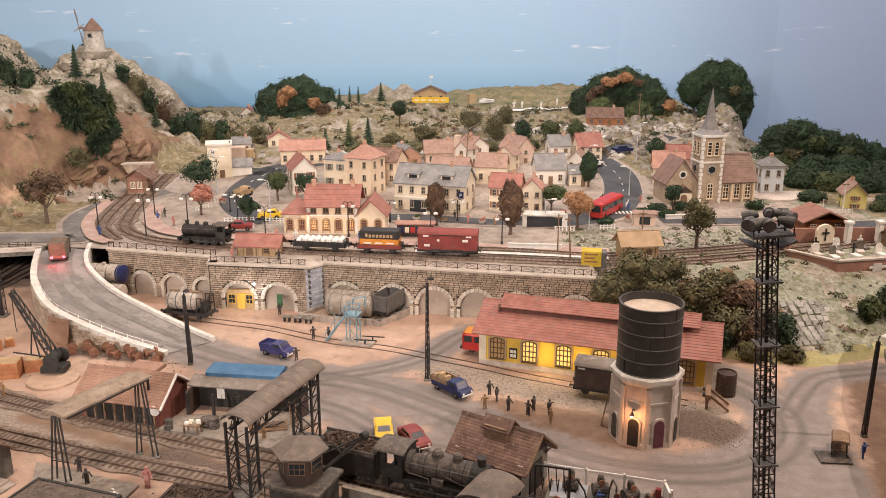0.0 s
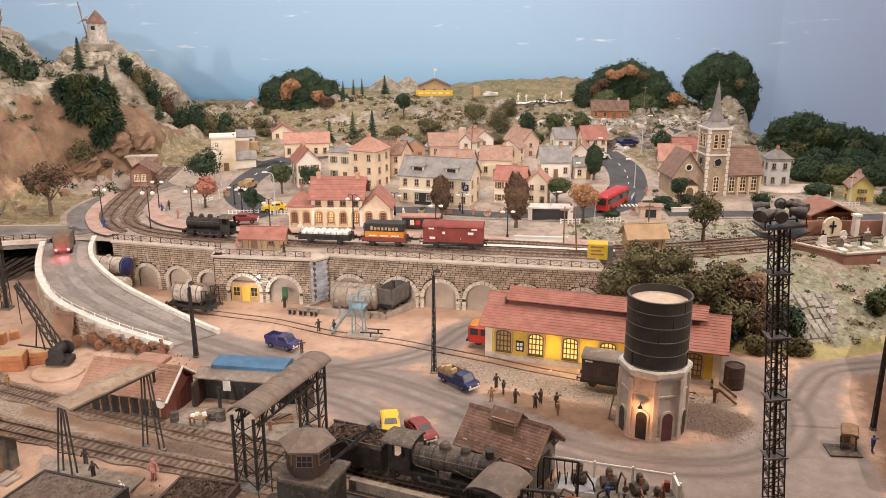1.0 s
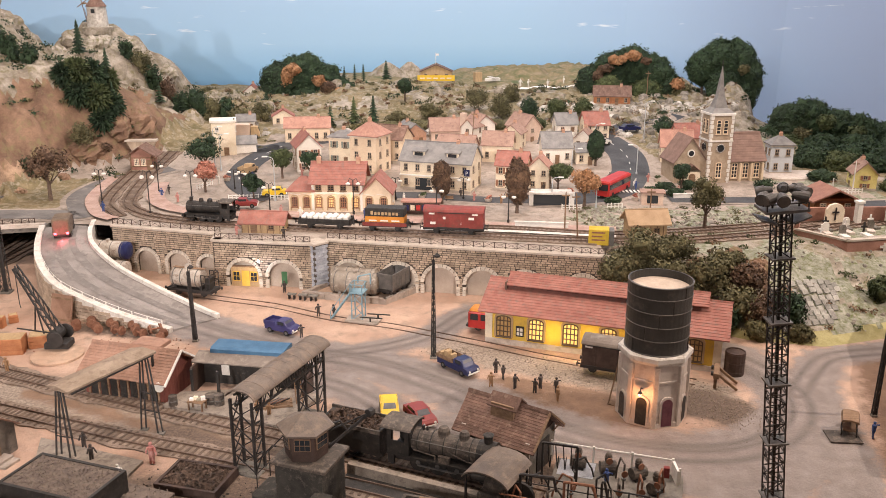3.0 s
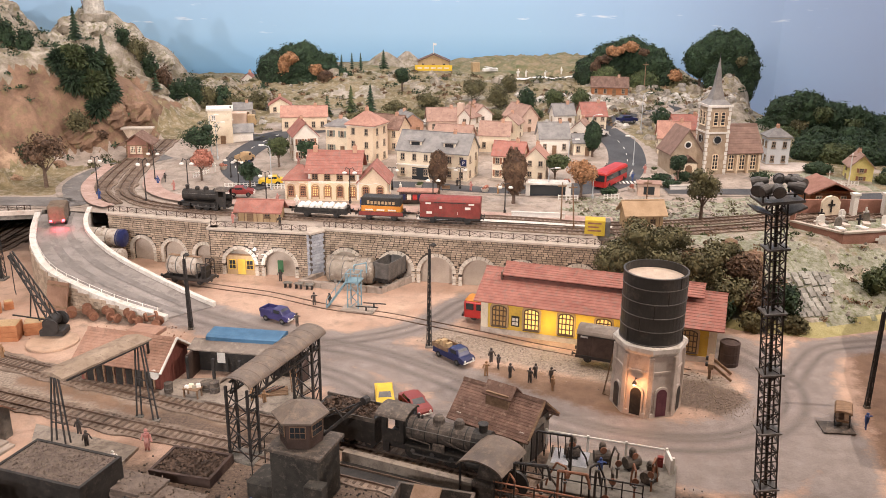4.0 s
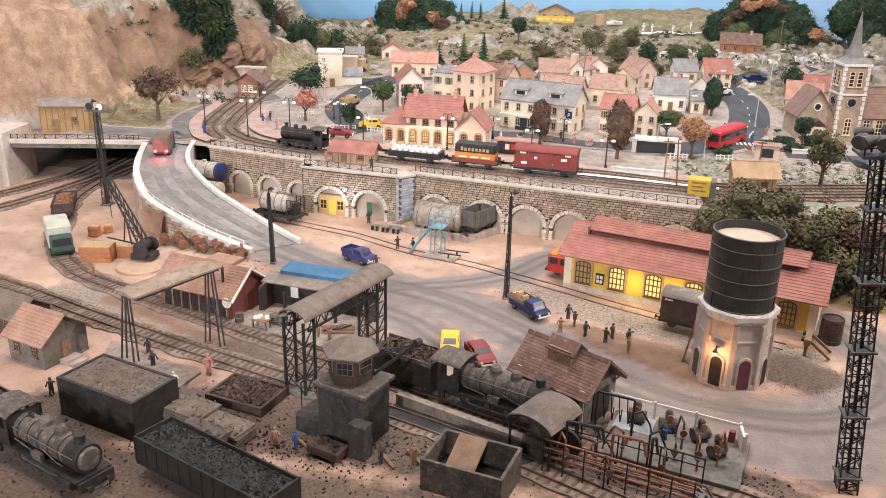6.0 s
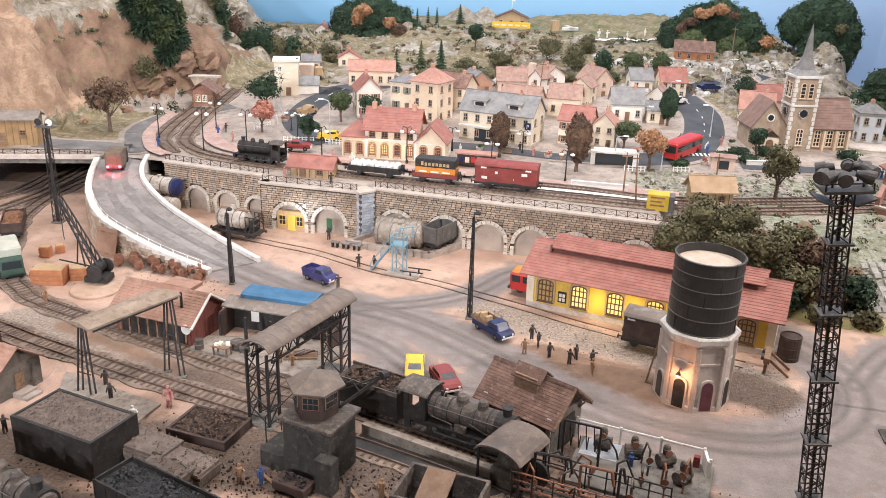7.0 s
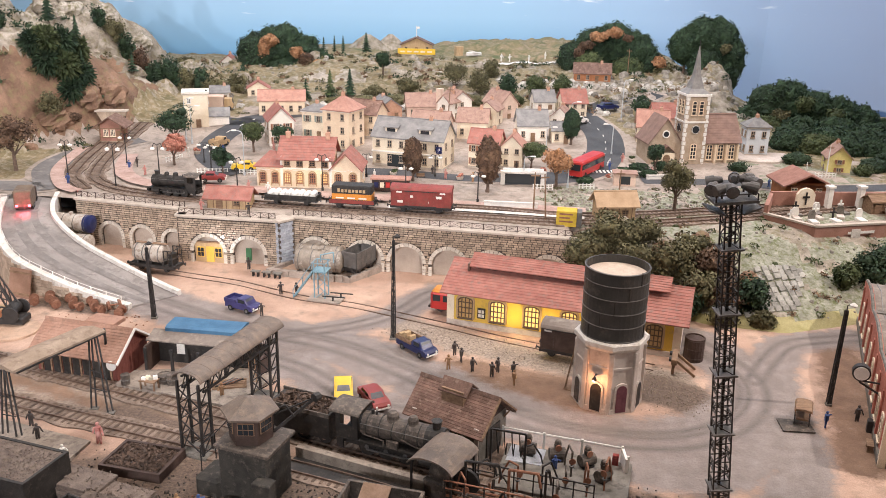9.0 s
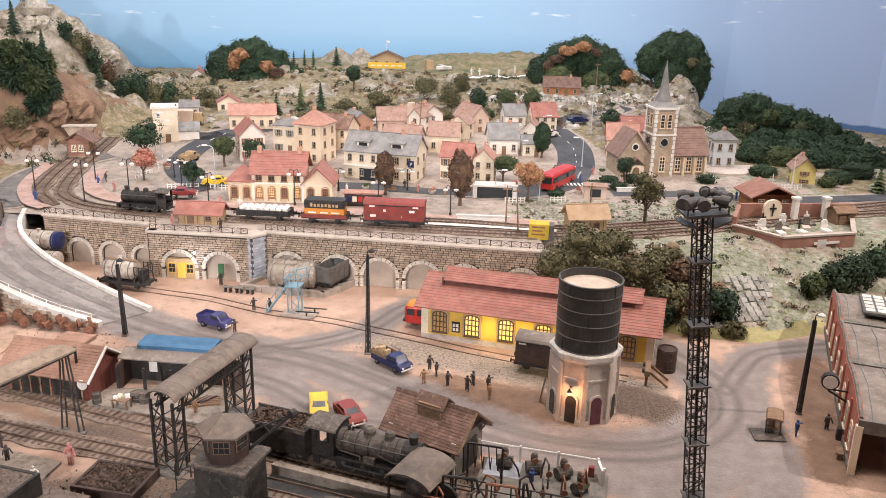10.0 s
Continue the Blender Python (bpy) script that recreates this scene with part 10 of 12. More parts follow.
# ---- church ----
def church():
    z = land(55, 177) - 0.2
    root = thing("stone_church", 53.4, 175.6, z, 8, "tan stone church with clock tower and slate spire", "church")
    tan = mat("tan_church_stone", (0.36, 0.275, 0.195), (0.47, 0.375, 0.28), size=1.2, fine=0.1, bump=0.5)
    brown = mat("brown_church_roof", (0.20, 0.125, 0.10), (0.275, 0.175, 0.14), size=1.4, fine=0.1)
    w = 4.7
    tw = part("tower_wall", Shape().box(0, w, 0, w, -2, 14.2), tan, root)
    for x in (0, w):
        for y in (0, w):
            for k in range(16):
                s = 0.55 if k % 2 else 0.38
                part("quoin", Shape().box(x - s if x else -0.1, x + 0.1 if x else s, y - s if y else -0.1, y + 0.1 if y else s, 0.9 * k - 0.4, 0.9 * k + 0.35), PAPER_WHITE, tw)
    part("string_course", Shape().box(-0.2, w + 0.2, -0.2, w + 0.2, 8.6, 8.95), PAPER_WHITE, tw)
    part("string_course", Shape().box(-0.25, w + 0.25, -0.25, w + 0.25, 13.9, 14.35), PAPER_WHITE, tw)
    part("spire", Shape().loft([[(w / 2 + r * math.cos(math.pi / 4 + math.pi / 2 * i), w / 2 + r * math.sin(math.pi / 4 + math.pi / 2 * i), zz) for i in range(4)] for r, zz in ((w * 0.74, 14.3), (w * 0.40, 15.3), (w * 0.21, 17.6), (0.05, 23.6))]), ROOF_SLATE, root, "slender grey slate spire")
    part("spire_cross", Shape().beam((w / 2, w / 2, 23.4), (w / 2, w / 2, 24.6), 0.1), IRON, root)
    for side in ("front", "left", "right"):
        for k in (-0.75, 0.75):
            px = w / 2 + k
            yy = {"front": -0.02, "left": -0.02, "right": w + 0.02}[side]
            window(tw, px, yy, 10.2, 0.95, 2.8, side, True, bars=(0, 3), frame_mat=BEIGE)
        at = {"front": ((w / 2, -0.02, 8), (w / 2, -0.2, 8)), "left": ((-0.02, w / 2, 8), (-0.2, w / 2, 8)), "right": ((w + 0.02, w / 2, 8), (w + 0.2, w / 2, 8))}[side]
        a, b = [(p[0], p[1], 9.6 - 2.3) for p in at]
        ck = part("clock", Shape().tube(a, b, 0.85, n=20), GLASS, tw, "round dark clock face")
        part("clock_rim", Shape().loft([[((b[0] if side != "front" else b[0] + r * math.cos(t)), (b[1] if side == "front" else b[1] + r * math.cos(t)), b[2] + r * math.sin(t)) for t in [2 * math.pi * i / 20 for i in range(20)]] for r in (0.7, 0.9)], caps=False), PAPER_WHITE, ck)
    window(tw, w / 2, -0.02, 1.2, 1.3, 3.2, "front", True, bars=(1, 3), frame_mat=BEIGE)
    # nave on one side
    part("nave_wall", Shape().box(w, w + 7.8, 0.8, 8.5, -2, 4.9), tan, root)
    part("nave_gable", Shape().along([(0.8, 4.9), (8.5, 4.9), (4.65, 9.6)], w, w + 7.78), tan, root)
    tiled(root, w, w + 7.8, 0.8, 8.5, 4.9, 9.6, brown, 0.5, 12, "nave_roof")
    for i in range(3):
        window(root, w + 1.5 + 2.4 * i, 0.78, 0.9, 1.3, 3.2, "front", True, bars=(1, 3), frame_mat=BEIGE)
        part("buttress", Shape().box(w + 2.5 + 2.4 * i, w + 2.9 + 2.4 * i, 0.2, 0.8, -1, 4.0), BEIGE, root)
    # gabled transept
    tr = part("transept_wall", Shape().box(-6.6, 0, 1.0, 8.0, -2, 4.6), tan, root)
    part("transept_gable", Shape().across([(-6.6, 4.6), (0, 4.6), (-3.3, 9.2)], 1.0, 8.0), tan, root)
    s = 4.6 / 3.3
    part("transept_roof", Shape().across([(-7.0, 4.05), (-3.3, 9.2), (0.3, 4.2), (0.3, 4.45), (-3.3, 9.5), (-7.0, 4.3)], 0.6, 8.4), brown, root)
    part("rose_window", Shape().tube((-3.3, 1.0, 6.2), (-3.3, 0.85, 6.2), 0.8, n=18), PAPER_WHITE, tr)
    part("rose_glass", Shape().tube((-3.3, 0.86, 6.2), (-3.3, 0.8, 6.2), 0.55, n=18), GLASS, tr)
    part("porch", Shape().box(-5.0, -1.6, -0.4, 1.0, -1, 2.6), CREAM, root)
    part("porch_roof", Shape().across([(-5.3, 2.5), (-3.3, 4.2), (-1.3, 2.5), (-3.3, 4.0)], -0.7, 1.0), brown, root)
    doorway(root, -3.3, -0.42, 0, 1.4, 2.3, WOOD, arched=True)


church()


# ---- walled churchyard with chalet ----
def churchyard():
    zb = 7.0
    root = thing("churchyard_wall", 0, 0, 0, 0, "brown-red brick churchyard wall with pale coping", "wall")
    line = [(57.8, 140.4), (63.6, 133.4), (76.9, 136.2), (82.6, 148.5)]
    for (x0, y0), (x1, y1) in zip(line, line[1:]):
        a, b = Vector((x0, y0)), Vector((x1, y1))
        d = (b - a).normalized()
        n = Vector((-d.y, d.x)) * 0.5
        part("brick_panel", Shape().up([tuple(a), tuple(b), tuple(b + n), tuple(a + n)], 3.5, 8.6), CEM_BRICK, root)
        part("coping", Shape().up([tuple(a - n * 0.25), tuple(b - n * 0.25), tuple(b + n * 1.3), tuple(a + n * 1.3)], 8.6, 8.9), COPING, root)
    part("back_panel", Shape().up([(57.8, 140.4), (61.6, 148.4), (62.1, 148.0), (58.4, 140.1)], 6, 10.2).up([(61.6, 148.4), (82.6, 149.4), (82.7, 148.8), (61.9, 147.8)], 6, 10.4), CEM_BRICK, root)
    yard = Shape().up([(58.2, 140.4), (63.8, 133.9), (76.7, 136.6), (82.3, 148.6), (62, 148)], 5.5, 7.7)
    solo("churchyard_floor", yard, PAVING, "pale gravel floor of the walled churchyard", "pavement", kind="structure")
    for x, y in ((71.4, 147.2), (77.0, 147.6)):
        solo("gate_pillar", Shape().box(-0.5, 0.5, -0.5, 0.5, 0, 4.2, 0.08).box(-0.65, 0.65, -0.65, 0.65, 3.9, 4.3), PAPER_WHITE, "white stone gate pillar of the churchyard", "pillar", "gate pillars", at=put(x, y, 7.6, 10))
    rng = random.Random(11)
    for i in range(10):
        x, y = 61.8 + 1.35 * i + rng.uniform(-0.4, 0.4), 138.2 + (i % 3) * 2.2 + 0.25 * i
        g = thing("gravestone", x, y, 7.7, rng.uniform(-20, 20), "pale stone grave with cross or slab", "gravestone", "gravestones")
        part("slab", Shape().box(-0.6, 0.6, -1.1, 0.9, 0, 0.45, 0.06), (PAPER_WHITE, CONCRETE, GREY_CONCRETE)[i % 3], g)
        if i % 2:
            part("headstone", Shape().across([(-0.55, 0.3), (0.55, 0.3), (0.55, 1.5), (0.3, 1.9), (-0.3, 1.9), (-0.55, 1.5)], 0.7, 1.0), (GREY_CONCRETE, PAPER_WHITE)[i % 4 == 1], g)
        else:
            part("cross", Shape().box(-0.12, 0.12, 0.7, 0.95, 0.3, 2.2).box(-0.55, 0.55, 0.7, 0.95, 1.3, 1.55), IRON if i % 4 else PAPER_WHITE, g)
    al = thing("cross_niche", 67.2, 146.9, 8.0, 4, "pale arched shrine with a dark cross", "shrine")
    part("niche", Shape().across([(-1.6, 0), (1.6, 0), (1.6, 2.4), (1.0, 3.2), (0, 3.5), (-1.0, 3.2), (-1.6, 2.4)], -0.3, 0.3), CREAM, al)
    part("cross", Shape().box(-0.12, 0.12, -0.45, -0.3, 0.6, 2.8).box(-0.6, 0.6, -0.45, -0.3, 1.8, 2.1), IRON, al)
    hut = kiosk(77.6, 144.4, 8, 3.6, 2.6, 2.2, 3.0, WOOD, WOOD, "small dark garden hut inside the churchyard", z=7.7, over=0.3)
    nt = thing("wall_notice", 71.4, 134.85, 6.4, 13, "white notice strips on the brick wall", "notice")
    part("bar", Shape().box(-2.2, 2.6, -0.12, -0.02, 0.9, 1.3), PAPER_WHITE, nt)
    part("plate", Shape().box(-1.6, 0, -0.16, -0.06, 0.3, 1.7), KERB, nt)


churchyard()
ch = thing("wooden_chalet", 65.0, 150.2, 8.6, 2, "red-brown wooden chalet with broad tiled roof", "chalet")
part("wall", Shape().box(0, 7.4, 0, 6.0, -1, 2.8), ORANGE_WOOD, ch)
part("log_band", Shape().box(-0.1, 7.5, -0.1, 0, 0.4, 0.65).box(-0.1, 7.5, -0.1, 0, 2.1, 2.4), RUSTY, ch)
part("roof", Shape().across([(-0.9, 2.3), (3.7, 4.3), (8.3, 2.3), (8.3, 2.55), (3.7, 4.6), (-0.9, 2.55)], -1.1, 6.8), mat("chalet_roof", (0.25, 0.12, 0.09), (0.33, 0.17, 0.13), size=1.5, fine=0.1), ch)
for i in range(3):
    window(ch, 1.5 + 2.2 * i, -0.02, 0.8, 1.1, 1.2, frame_mat=CREAM)
window(ch, 3.0, 7.42, 0.8, 1.2, 1.3, "right", frame_mat=CREAM)


# ---- windmill, hilltop hut, street lamps ----
wm = thing("windmill", -89.9, 231.0, min(36.2, land(-89.9, 231)) - 0.2, 0, "round pale stone windmill with brown conical cap", "windmill")
part("tower", Shape().round_up((0, 0), [(2.75, -1), (2.5, 3), (2.3, 6.2), (0.1, 6.2)], 20), mat("mottled_mill_stone", (0.40, 0.36, 0.31), (0.66, 0.62, 0.56), size=0.7, fine=0.2, bump=0.8), wm)
part("foot_ring", Shape().round_up((0, 0), [(3.9, -1), (3.9, 0.7), (3.3, 0.9), (0.1, 0.9)], 20), ROCK, wm)
part("cap", Shape().round_up((0, 0), [(2.6, 5.8), (2.45, 6.1), (1.25, 7.7), (0.1, 9.1)], 18), ROOF_BROWN, wm, "brown shingled conical cap")
part("window", Shape().box(-0.5, 0.4, -2.6, -2.1, 4.2, 5.2), GLASS, wm)
part("sail_shaft", Shape().tube((-2.0, -0.9, 6.6), (-3.0, -1.4, 6.6), 0.25), WOOD, wm)
for k in range(4):
    a = radians(80 + 90 * k)
    d = Vector((0.10 * math.cos(a) - 0.12 * math.sin(a), -0.97 * math.cos(a), math.sin(a)))
    c = Vector((-3.0, -1.4, 6.6))
    part("sail", Shape().beam(c, c + d * 4.6, 0.14).beam(c + d * 1.4 + Vector((0.1, 0.3, 0.1)), c + d * 4.6 + Vector((0.1, 0.3, 0.1)), 0.1), WOOD, wm)
hh = house(-8.0, 268, 0, 9.5, 5.0, 2.6, 4.6, OCHRE_WOOD, ROOF_BROWN, "gy", 3, 1, "wooden pavilion on the hilltop", chimney=False, side_cols=1, group="", name="hill_pavilion")
part("flag_pole", Shape().tube((4.7, 0, 4.5), (4.7, 0, 8.2), 0.08).box(4.7, 5.6, -0.03, 0.03, 7.4, 8.0), PAPER_WHITE, hh)
bn2 = thing("long_banner", -3.2, 265.0, land(-3, 265) + 0.1, 0, "long yellow banner below the hilltop pavilion", "banner")
part("cloth", Shape().box(-5.6, 5.6, -0.1, 0.1, 0.3, 2.0), YELLOW, bn2)
for k in range(5):
    part("text_bar", Shape().box(-4.8 + 2.0 * k, -3.4 + 2.0 * k, -0.16, -0.1, 0.9, 1.3), CREAM, bn2)
for x in (-5.5, 0, 5.5):
    part("stake", Shape().box(x - 0.1, x + 0.1, 0.1, 0.25, -0.5, 2.1), WOOD, bn2)
for i, (x, y, s) in enumerate(((-19, 281, 7.5), (-12, 284, 6.0))):
    solo("white_rock", Shape().loft([[(x + s * k * math.cos(2 * math.pi * j / 9) * (1 + 0.2 * math.sin(j * 2.3)), y + 3 * k * math.sin(2 * math.pi * j / 9), land(x, y) - 1 + hgt) for j in range(9)] for k, hgt in ((1.0, 0), (0.8, 1.6), (0.5, 3.6), (0.12, 5.4))]), ROCK, "pale grey pointed rock on the hill", "rock", "hill rocks")
for i, (x, y) in enumerate(((22, 262), (24.5, 263), (30, 261), (40.5, 262), (42, 261.5), (43.4, 262.4), (35, 263))):
    figurine(x, y, land(x, y), 20 * i, PAPER_WHITE, i, "tiny white painted figurine on the hill meadow", tall=2.2)
solo("tennis_edge", ribbon([(14, 259), (30, 258.6), (46, 259)], 0.8, 0.5, land), PAPER_WHITE, "thin white line along the hill meadow edge", "edging", kind="structure")
mc = thing("parked_plane", 14, 268, land(14, 268) + 0.2, 20, "small white machine parked on the hill meadow", "machine")
part("body", Shape().box(-2.4, 2.4, -0.6, 0.6, 0.3, 1.2, 0.2), PAPER_WHITE, mc)
part("wing", Shape().box(-0.6, 0.6, -3.2, 3.2, 1.2, 1.35), KERB, mc)
part("shed", Shape().box(-5.0, -2.8, 1.5, 3.5, 0, 2.8), OCHRE_WOOD, mc)


def street_lamp(x, y, h, kind="twin", z=None, rz=0.0):
    z = land(x, y) if z is None else z
    root = thing("street_lamp", x, y, z, rz, "dark street lamp post with two pale globes" if kind == "twin" else "slim grey street lamp with a curved arm", "street lamp", "street lamps")
    m_ = IRON if kind == "twin" else GREY_PALE
    part("post", Shape().tube((0, 0, 0), (0, 0, h * 0.92), 0.13, 0.08, 8).tube((0, 0, 0), (0, 0, 0.6), 0.22, n=8), m_, root)
    if kind == "twin":
        part("arm", Shape().path([(-0.9, 0, h * 0.86), (-0.6, 0, h * 0.97), (0, 0, h * 0.92), (0.6, 0, h * 0.97), (0.9, 0, h * 0.86)], 0.06), m_, root)
        for s in (-0.9, 0.9):
            part("globe", Shape().round_up((s, 0), [(0.06, h * 0.87), (0.42, h * 0.84), (0.38, h * 0.80), (0.05, h * 0.79)], 10), PAPER_WHITE, root)
    else:
        part("arm", Shape().path([(0, 0, h * 0.9), (-0.2, 0, h * 0.97), (-0.9, 0, h), (-1.5, 0, h)], 0.07), m_, root)
        part("lamp_head", Shape().box(-2.1, -1.1, -0.25, 0.25, h - 0.05, h + 0.15, 0.06), PAPER_WHITE, root)
    return root


GREY_PALE = mat("pale_grey_post", (0.42, 0.44, 0.45), (0.50, 0.52, 0.53), size=1)
for x, y, h in ((-52.9, 152.1, 8.3), (-64.4, 159.4, 7.0), (-56.5, 168, 6.4), (-47.0, 158.0, 7.0), (-39.4, 165.2, 5.5), (-16.4, 152.6, 6.8), (-31.0, 150.5, 6.5), (-1.5, 150, 6.0), (11, 147, 5.6), (3.5, 163.6, 4.6), (-42.0, 170.0, 4.4), (-9.5, 163.0, 4.6)):
    street_lamp(x, y, h)
for x, y, h, rz in ((-32.4, 162.4, 8.5, 0), (40.4, 181.8, 6.4, 0), (26.4, 180.0, 6.0, 180), (2.2, 170.0, 7.0, 180), (-50.0, 186.0, 9.0, 180), (-48.2, 184.0, 8.0, 180), (33.0, 192, 8.0, 180), (47, 206, 9, 180), (20.0, 160, 5.2, 180), (28, 158, 5.2, 0), (-24.0, 165, 6, 0)):
    street_lamp(x, y, h, "arm", rz=rz)
for x, y, h, lx in ((20.1, 142, 7.0, 0), (21.6, 137.0, 8.0, -4), (33.6, 139.6, 8.2, 0), (6.0, 200, 8.5, 3), (80.6, 169.5, 6.5, 0), (55.4, 242.6, 7.5, 0), (75, 166, 4, 0), (104, 158, 7.5, 4)):
    p = thing("telegraph_pole", x, y, land(x, y) - 0.2, 0, "plain weathered telegraph pole", "pole", "telegraph poles", ry=lx)
    part("post", Shape().tube((0, 0, 0), (0, 0, h), 0.15, 0.1, 7), WOOD if x < 70 else PAPER_WHITE, p)
    part("cross_arm", Shape().box(-0.7, 0.7, -0.08, 0.08, h - 0.7, h - 0.5), WOOD, p)
for i, (x, y, rz) in enumerate(((-44, 152.6, 0), (-40, 151.6, 60), (-37.5, 151.0, 20), (-55.0, 165, 0), (-54.2, 167, 90), (-29, 150.4, 40), (-25.4, 149.2, 0), (-14, 148.2, 100), (-26.0, 136.4, 0), (-34.0, 138.0, 60), (13, 163, 0), (38, 170.6, 30), (44.6, 168, 0), (45.6, 167.4, 60), (60, 150, 0), (-61.5, 152.6, 0), (3, 165.4, 30), (62.4, 157, 10))):
    figurine(x, y, land(x, y) + 0.42 * (y < 153), rz, (CLOTH_DARK, CLOTH_RED, PAPER_WHITE, CLOTH_BLUE)[i % 4], i, "tiny painted figurine standing in the town", tall=1.9)
mi = thing("market_stall", 16.5, 159.4, land(16, 159), -4, "low dark shop front behind pale panels", "stall")
part("dark_front", Shape().box(0, 6.6, 0, 2.6, 0, 2.2), GLASS, mi)
part("pale_panel", Shape().box(-0.8, 0, -0.2, 0.4, 0, 2.6), PAPER_WHITE, mi)
part("pale_panel", Shape().box(6.6, 7.6, -0.2, 0.4, 0, 2.6), PAPER_WHITE, mi)
part("roof_slab", Shape().box(-0.4, 7.2, -0.4, 3.0, 2.2, 2.5), KERB, mi)
ps = thing("platform_stand", -7.6, 152.6, land(-7, 152) + 0.2, -4, "low dark platform shelter with patterned panels", "shelter")
part("panel", Shape().box(0, 6.6, 0, 1.8, 0, 2.1), WAGON_BROWN, ps)
part("roof", Shape().box(-0.3, 6.9, -0.4, 2.2, 2.1, 2.35), ROOF_PINK, ps)
for k in range(6):
    part("poster", Shape().box(0.4 + 1.02 * k, 1.15 + 1.02 * k, -0.05, 0, 0.6, 1.6), (BLUE, CREAM, RED)[k % 3], ps)
for i, (x, y, w) in enumerate(((-2.5, 146.5, 7), (12, 144.6, 9), (38.2, 166.4, 6), (44, 164.5, 7))):
    wlw = thing("low_white_wall", x, y, land(x, y), -6 + 12 * (i > 1), "low white garden wall beside the street", "wall", "low garden walls")
    part("wall_body", Shape().box(0, w, -0.2, 0.2, -0.3, 0.9, 0.04), PAPER_WHITE, wlw)
    part("coping", Shape().box(-0.1, w + 0.1, -0.3, 0.3, 0.9, 1.05), KERB, wlw)
ga = thing("gate_house", 36.9, 160.2, land(37, 160), -8, "small white kiosk beside clipped hedges", "kiosk")
part("wall", Shape().box(0, 4.0, 0, 2.6, 0, 2.2), PALE_STONE, ga)
part("roof", Shape().box(-0.3, 4.3, -0.3, 2.9, 2.2, 2.45), TERRA, ga)
part("opening", Shape().box(1.0, 3.0, -0.06, 0, 0.3, 1.8), GLASS, ga)

# villa mound wall and tunnel house above the bridge
solo("round_mound", Shape().round_up((71.5, 184.5), [(7.4, 6), (7.2, 8.9), (6.8, 9.1), (0.1, 9.1)], 28), CONCRETE, "pale round retaining mound under the villa", "mound")
kiosk(-90.2, 146.6, 16, 8.4, 4.2, 4.6, 5.4, mat("dull_ochre_board", (0.28, 0.175, 0.075), (0.38, 0.25, 0.12), size=2), ROOF_TAR, "ochre open shed above the underpass", z=8.2, over=0.5)

# ---- trees and bushes ----
for x, y, h, m_, r, k, lab in (
        (43.9, 143.4, 9.0, LEAF_OLIVE, 3.0, "round", "olive green round tree beside the track"),
        (-0.6, 160.6, 8.6, LEAF_BROWN, 1.9, "poplar", "tall brown autumn tree on the square"),
        (13.0, 153.8, 10.4, LEAF_BROWN, 2.4, "poplar", "tall brown autumn tree on the square"),
        (25.9, 158.3, 7.6, LEAF_ORANGE, 2.5, "round", "pale orange autumn tree by the street"),
        (22.5, 171.0, 5.4, LEAF_GREEN, 2.6, "round", "green round street tree"),
        (-75.4, 162.3, 10.8, LEAF_BROWN, 4.6, "round", "brown autumn tree beside the bridge road"),
        (-77.4, 184.4, 8.8, LEAF_OLIVE, 3.0, "round", "pale olive tree before the cliff"),
        (-34.0, 178.4, 6.6, LEAF_GREEN, 2.1, "round", "green round street tree"),
        (-28.2, 178.8, 5.6, LEAF_DARK, 2.3, "round", "dark green round street tree"),
        (46.9, 170.3, 5.6, LEAF_DARK, 1.9, "round", "dark green clipped street tree"),
        (-36.8, 163.4, 4.8, LEAF_DARK, 2.2, "round", "dark low tree by the station"),
        (-51.0, 182.2, 8.2, LEAF_DARK, 4.2, "round", "broad dark tree by the lane"),
        (-47.4, 168.4, 6.2, LEAF_RED, 2.4, "round", "reddish blossoming tree by the platform"),
        (32.7, 188.0, 8.0, LEAF_DARK, 2.0, "poplar", "slim dark tree between the houses"),
        (51, 204, 6.2, LEAF_DARK, 2.6, "round", "dark tree above the street"),
        (14, 224, 6.0, LEAF_OLIVE, 3.0, "bush", "olive tree on the slope"),
        (21, 222, 6.5, LEAF_DARK, 2.6, "bush", "dark tree on the slope"),
        (28, 221, 5.5, LEAF_GREEN, 2.6, "bush", "green tree on the slope"),
        (35, 224, 4.5, LEAF_GREEN, 2.6, "bush", "green tree on the slope"),
        (-11.1, 234.7, 6.4, LEAF_DARK, 2.2, "round", "small dark round tree on the hill"),
        (18, 240, 5.5, LEAF_OLIVE, 2.6, "bush", "olive tree on the hill"),
        (8, 229, 6.4, LEAF_OLIVE, 3.4, "bush", "olive tree below the hill"),
        (-4, 222, 4.0, LEAF_OLIVE, 3.2, "bush", "low olive shrub below the hill"),
        (-12, 221, 3.6, LEAF_OLIVE, 3.4, "bush", "low olive shrub below the hill")):
    tree(x, y, h, m_, r, k, lab)
for x, y, h, m_, r in ((-18.4, 220, 7.4, LEAF_DARK, 1.7), (-23.2, 219, 7.0, LEAF_GREEN, 1.7), (-28.6, 215, 5.6, LEAF_DARK, 1.6), (-18.6, 270, 6.6, LEAF_DARK, 1.9), (-25.8, 272, 6.2, LEAF_DARK, 1.0), (-28.6, 273, 5.6, LEAF_DARK, 0.9), (-31.6, 271, 5.0, LEAF_DARK, 1.0), (97, 167, 5.5, LEAF_GREEN, 1.9), (103, 171, 6.0, LEAF_GREEN, 2.0)):
    tree(x, y, h, m_, r, "conifer", "slim dark conifer on the hillside", name="conifer")


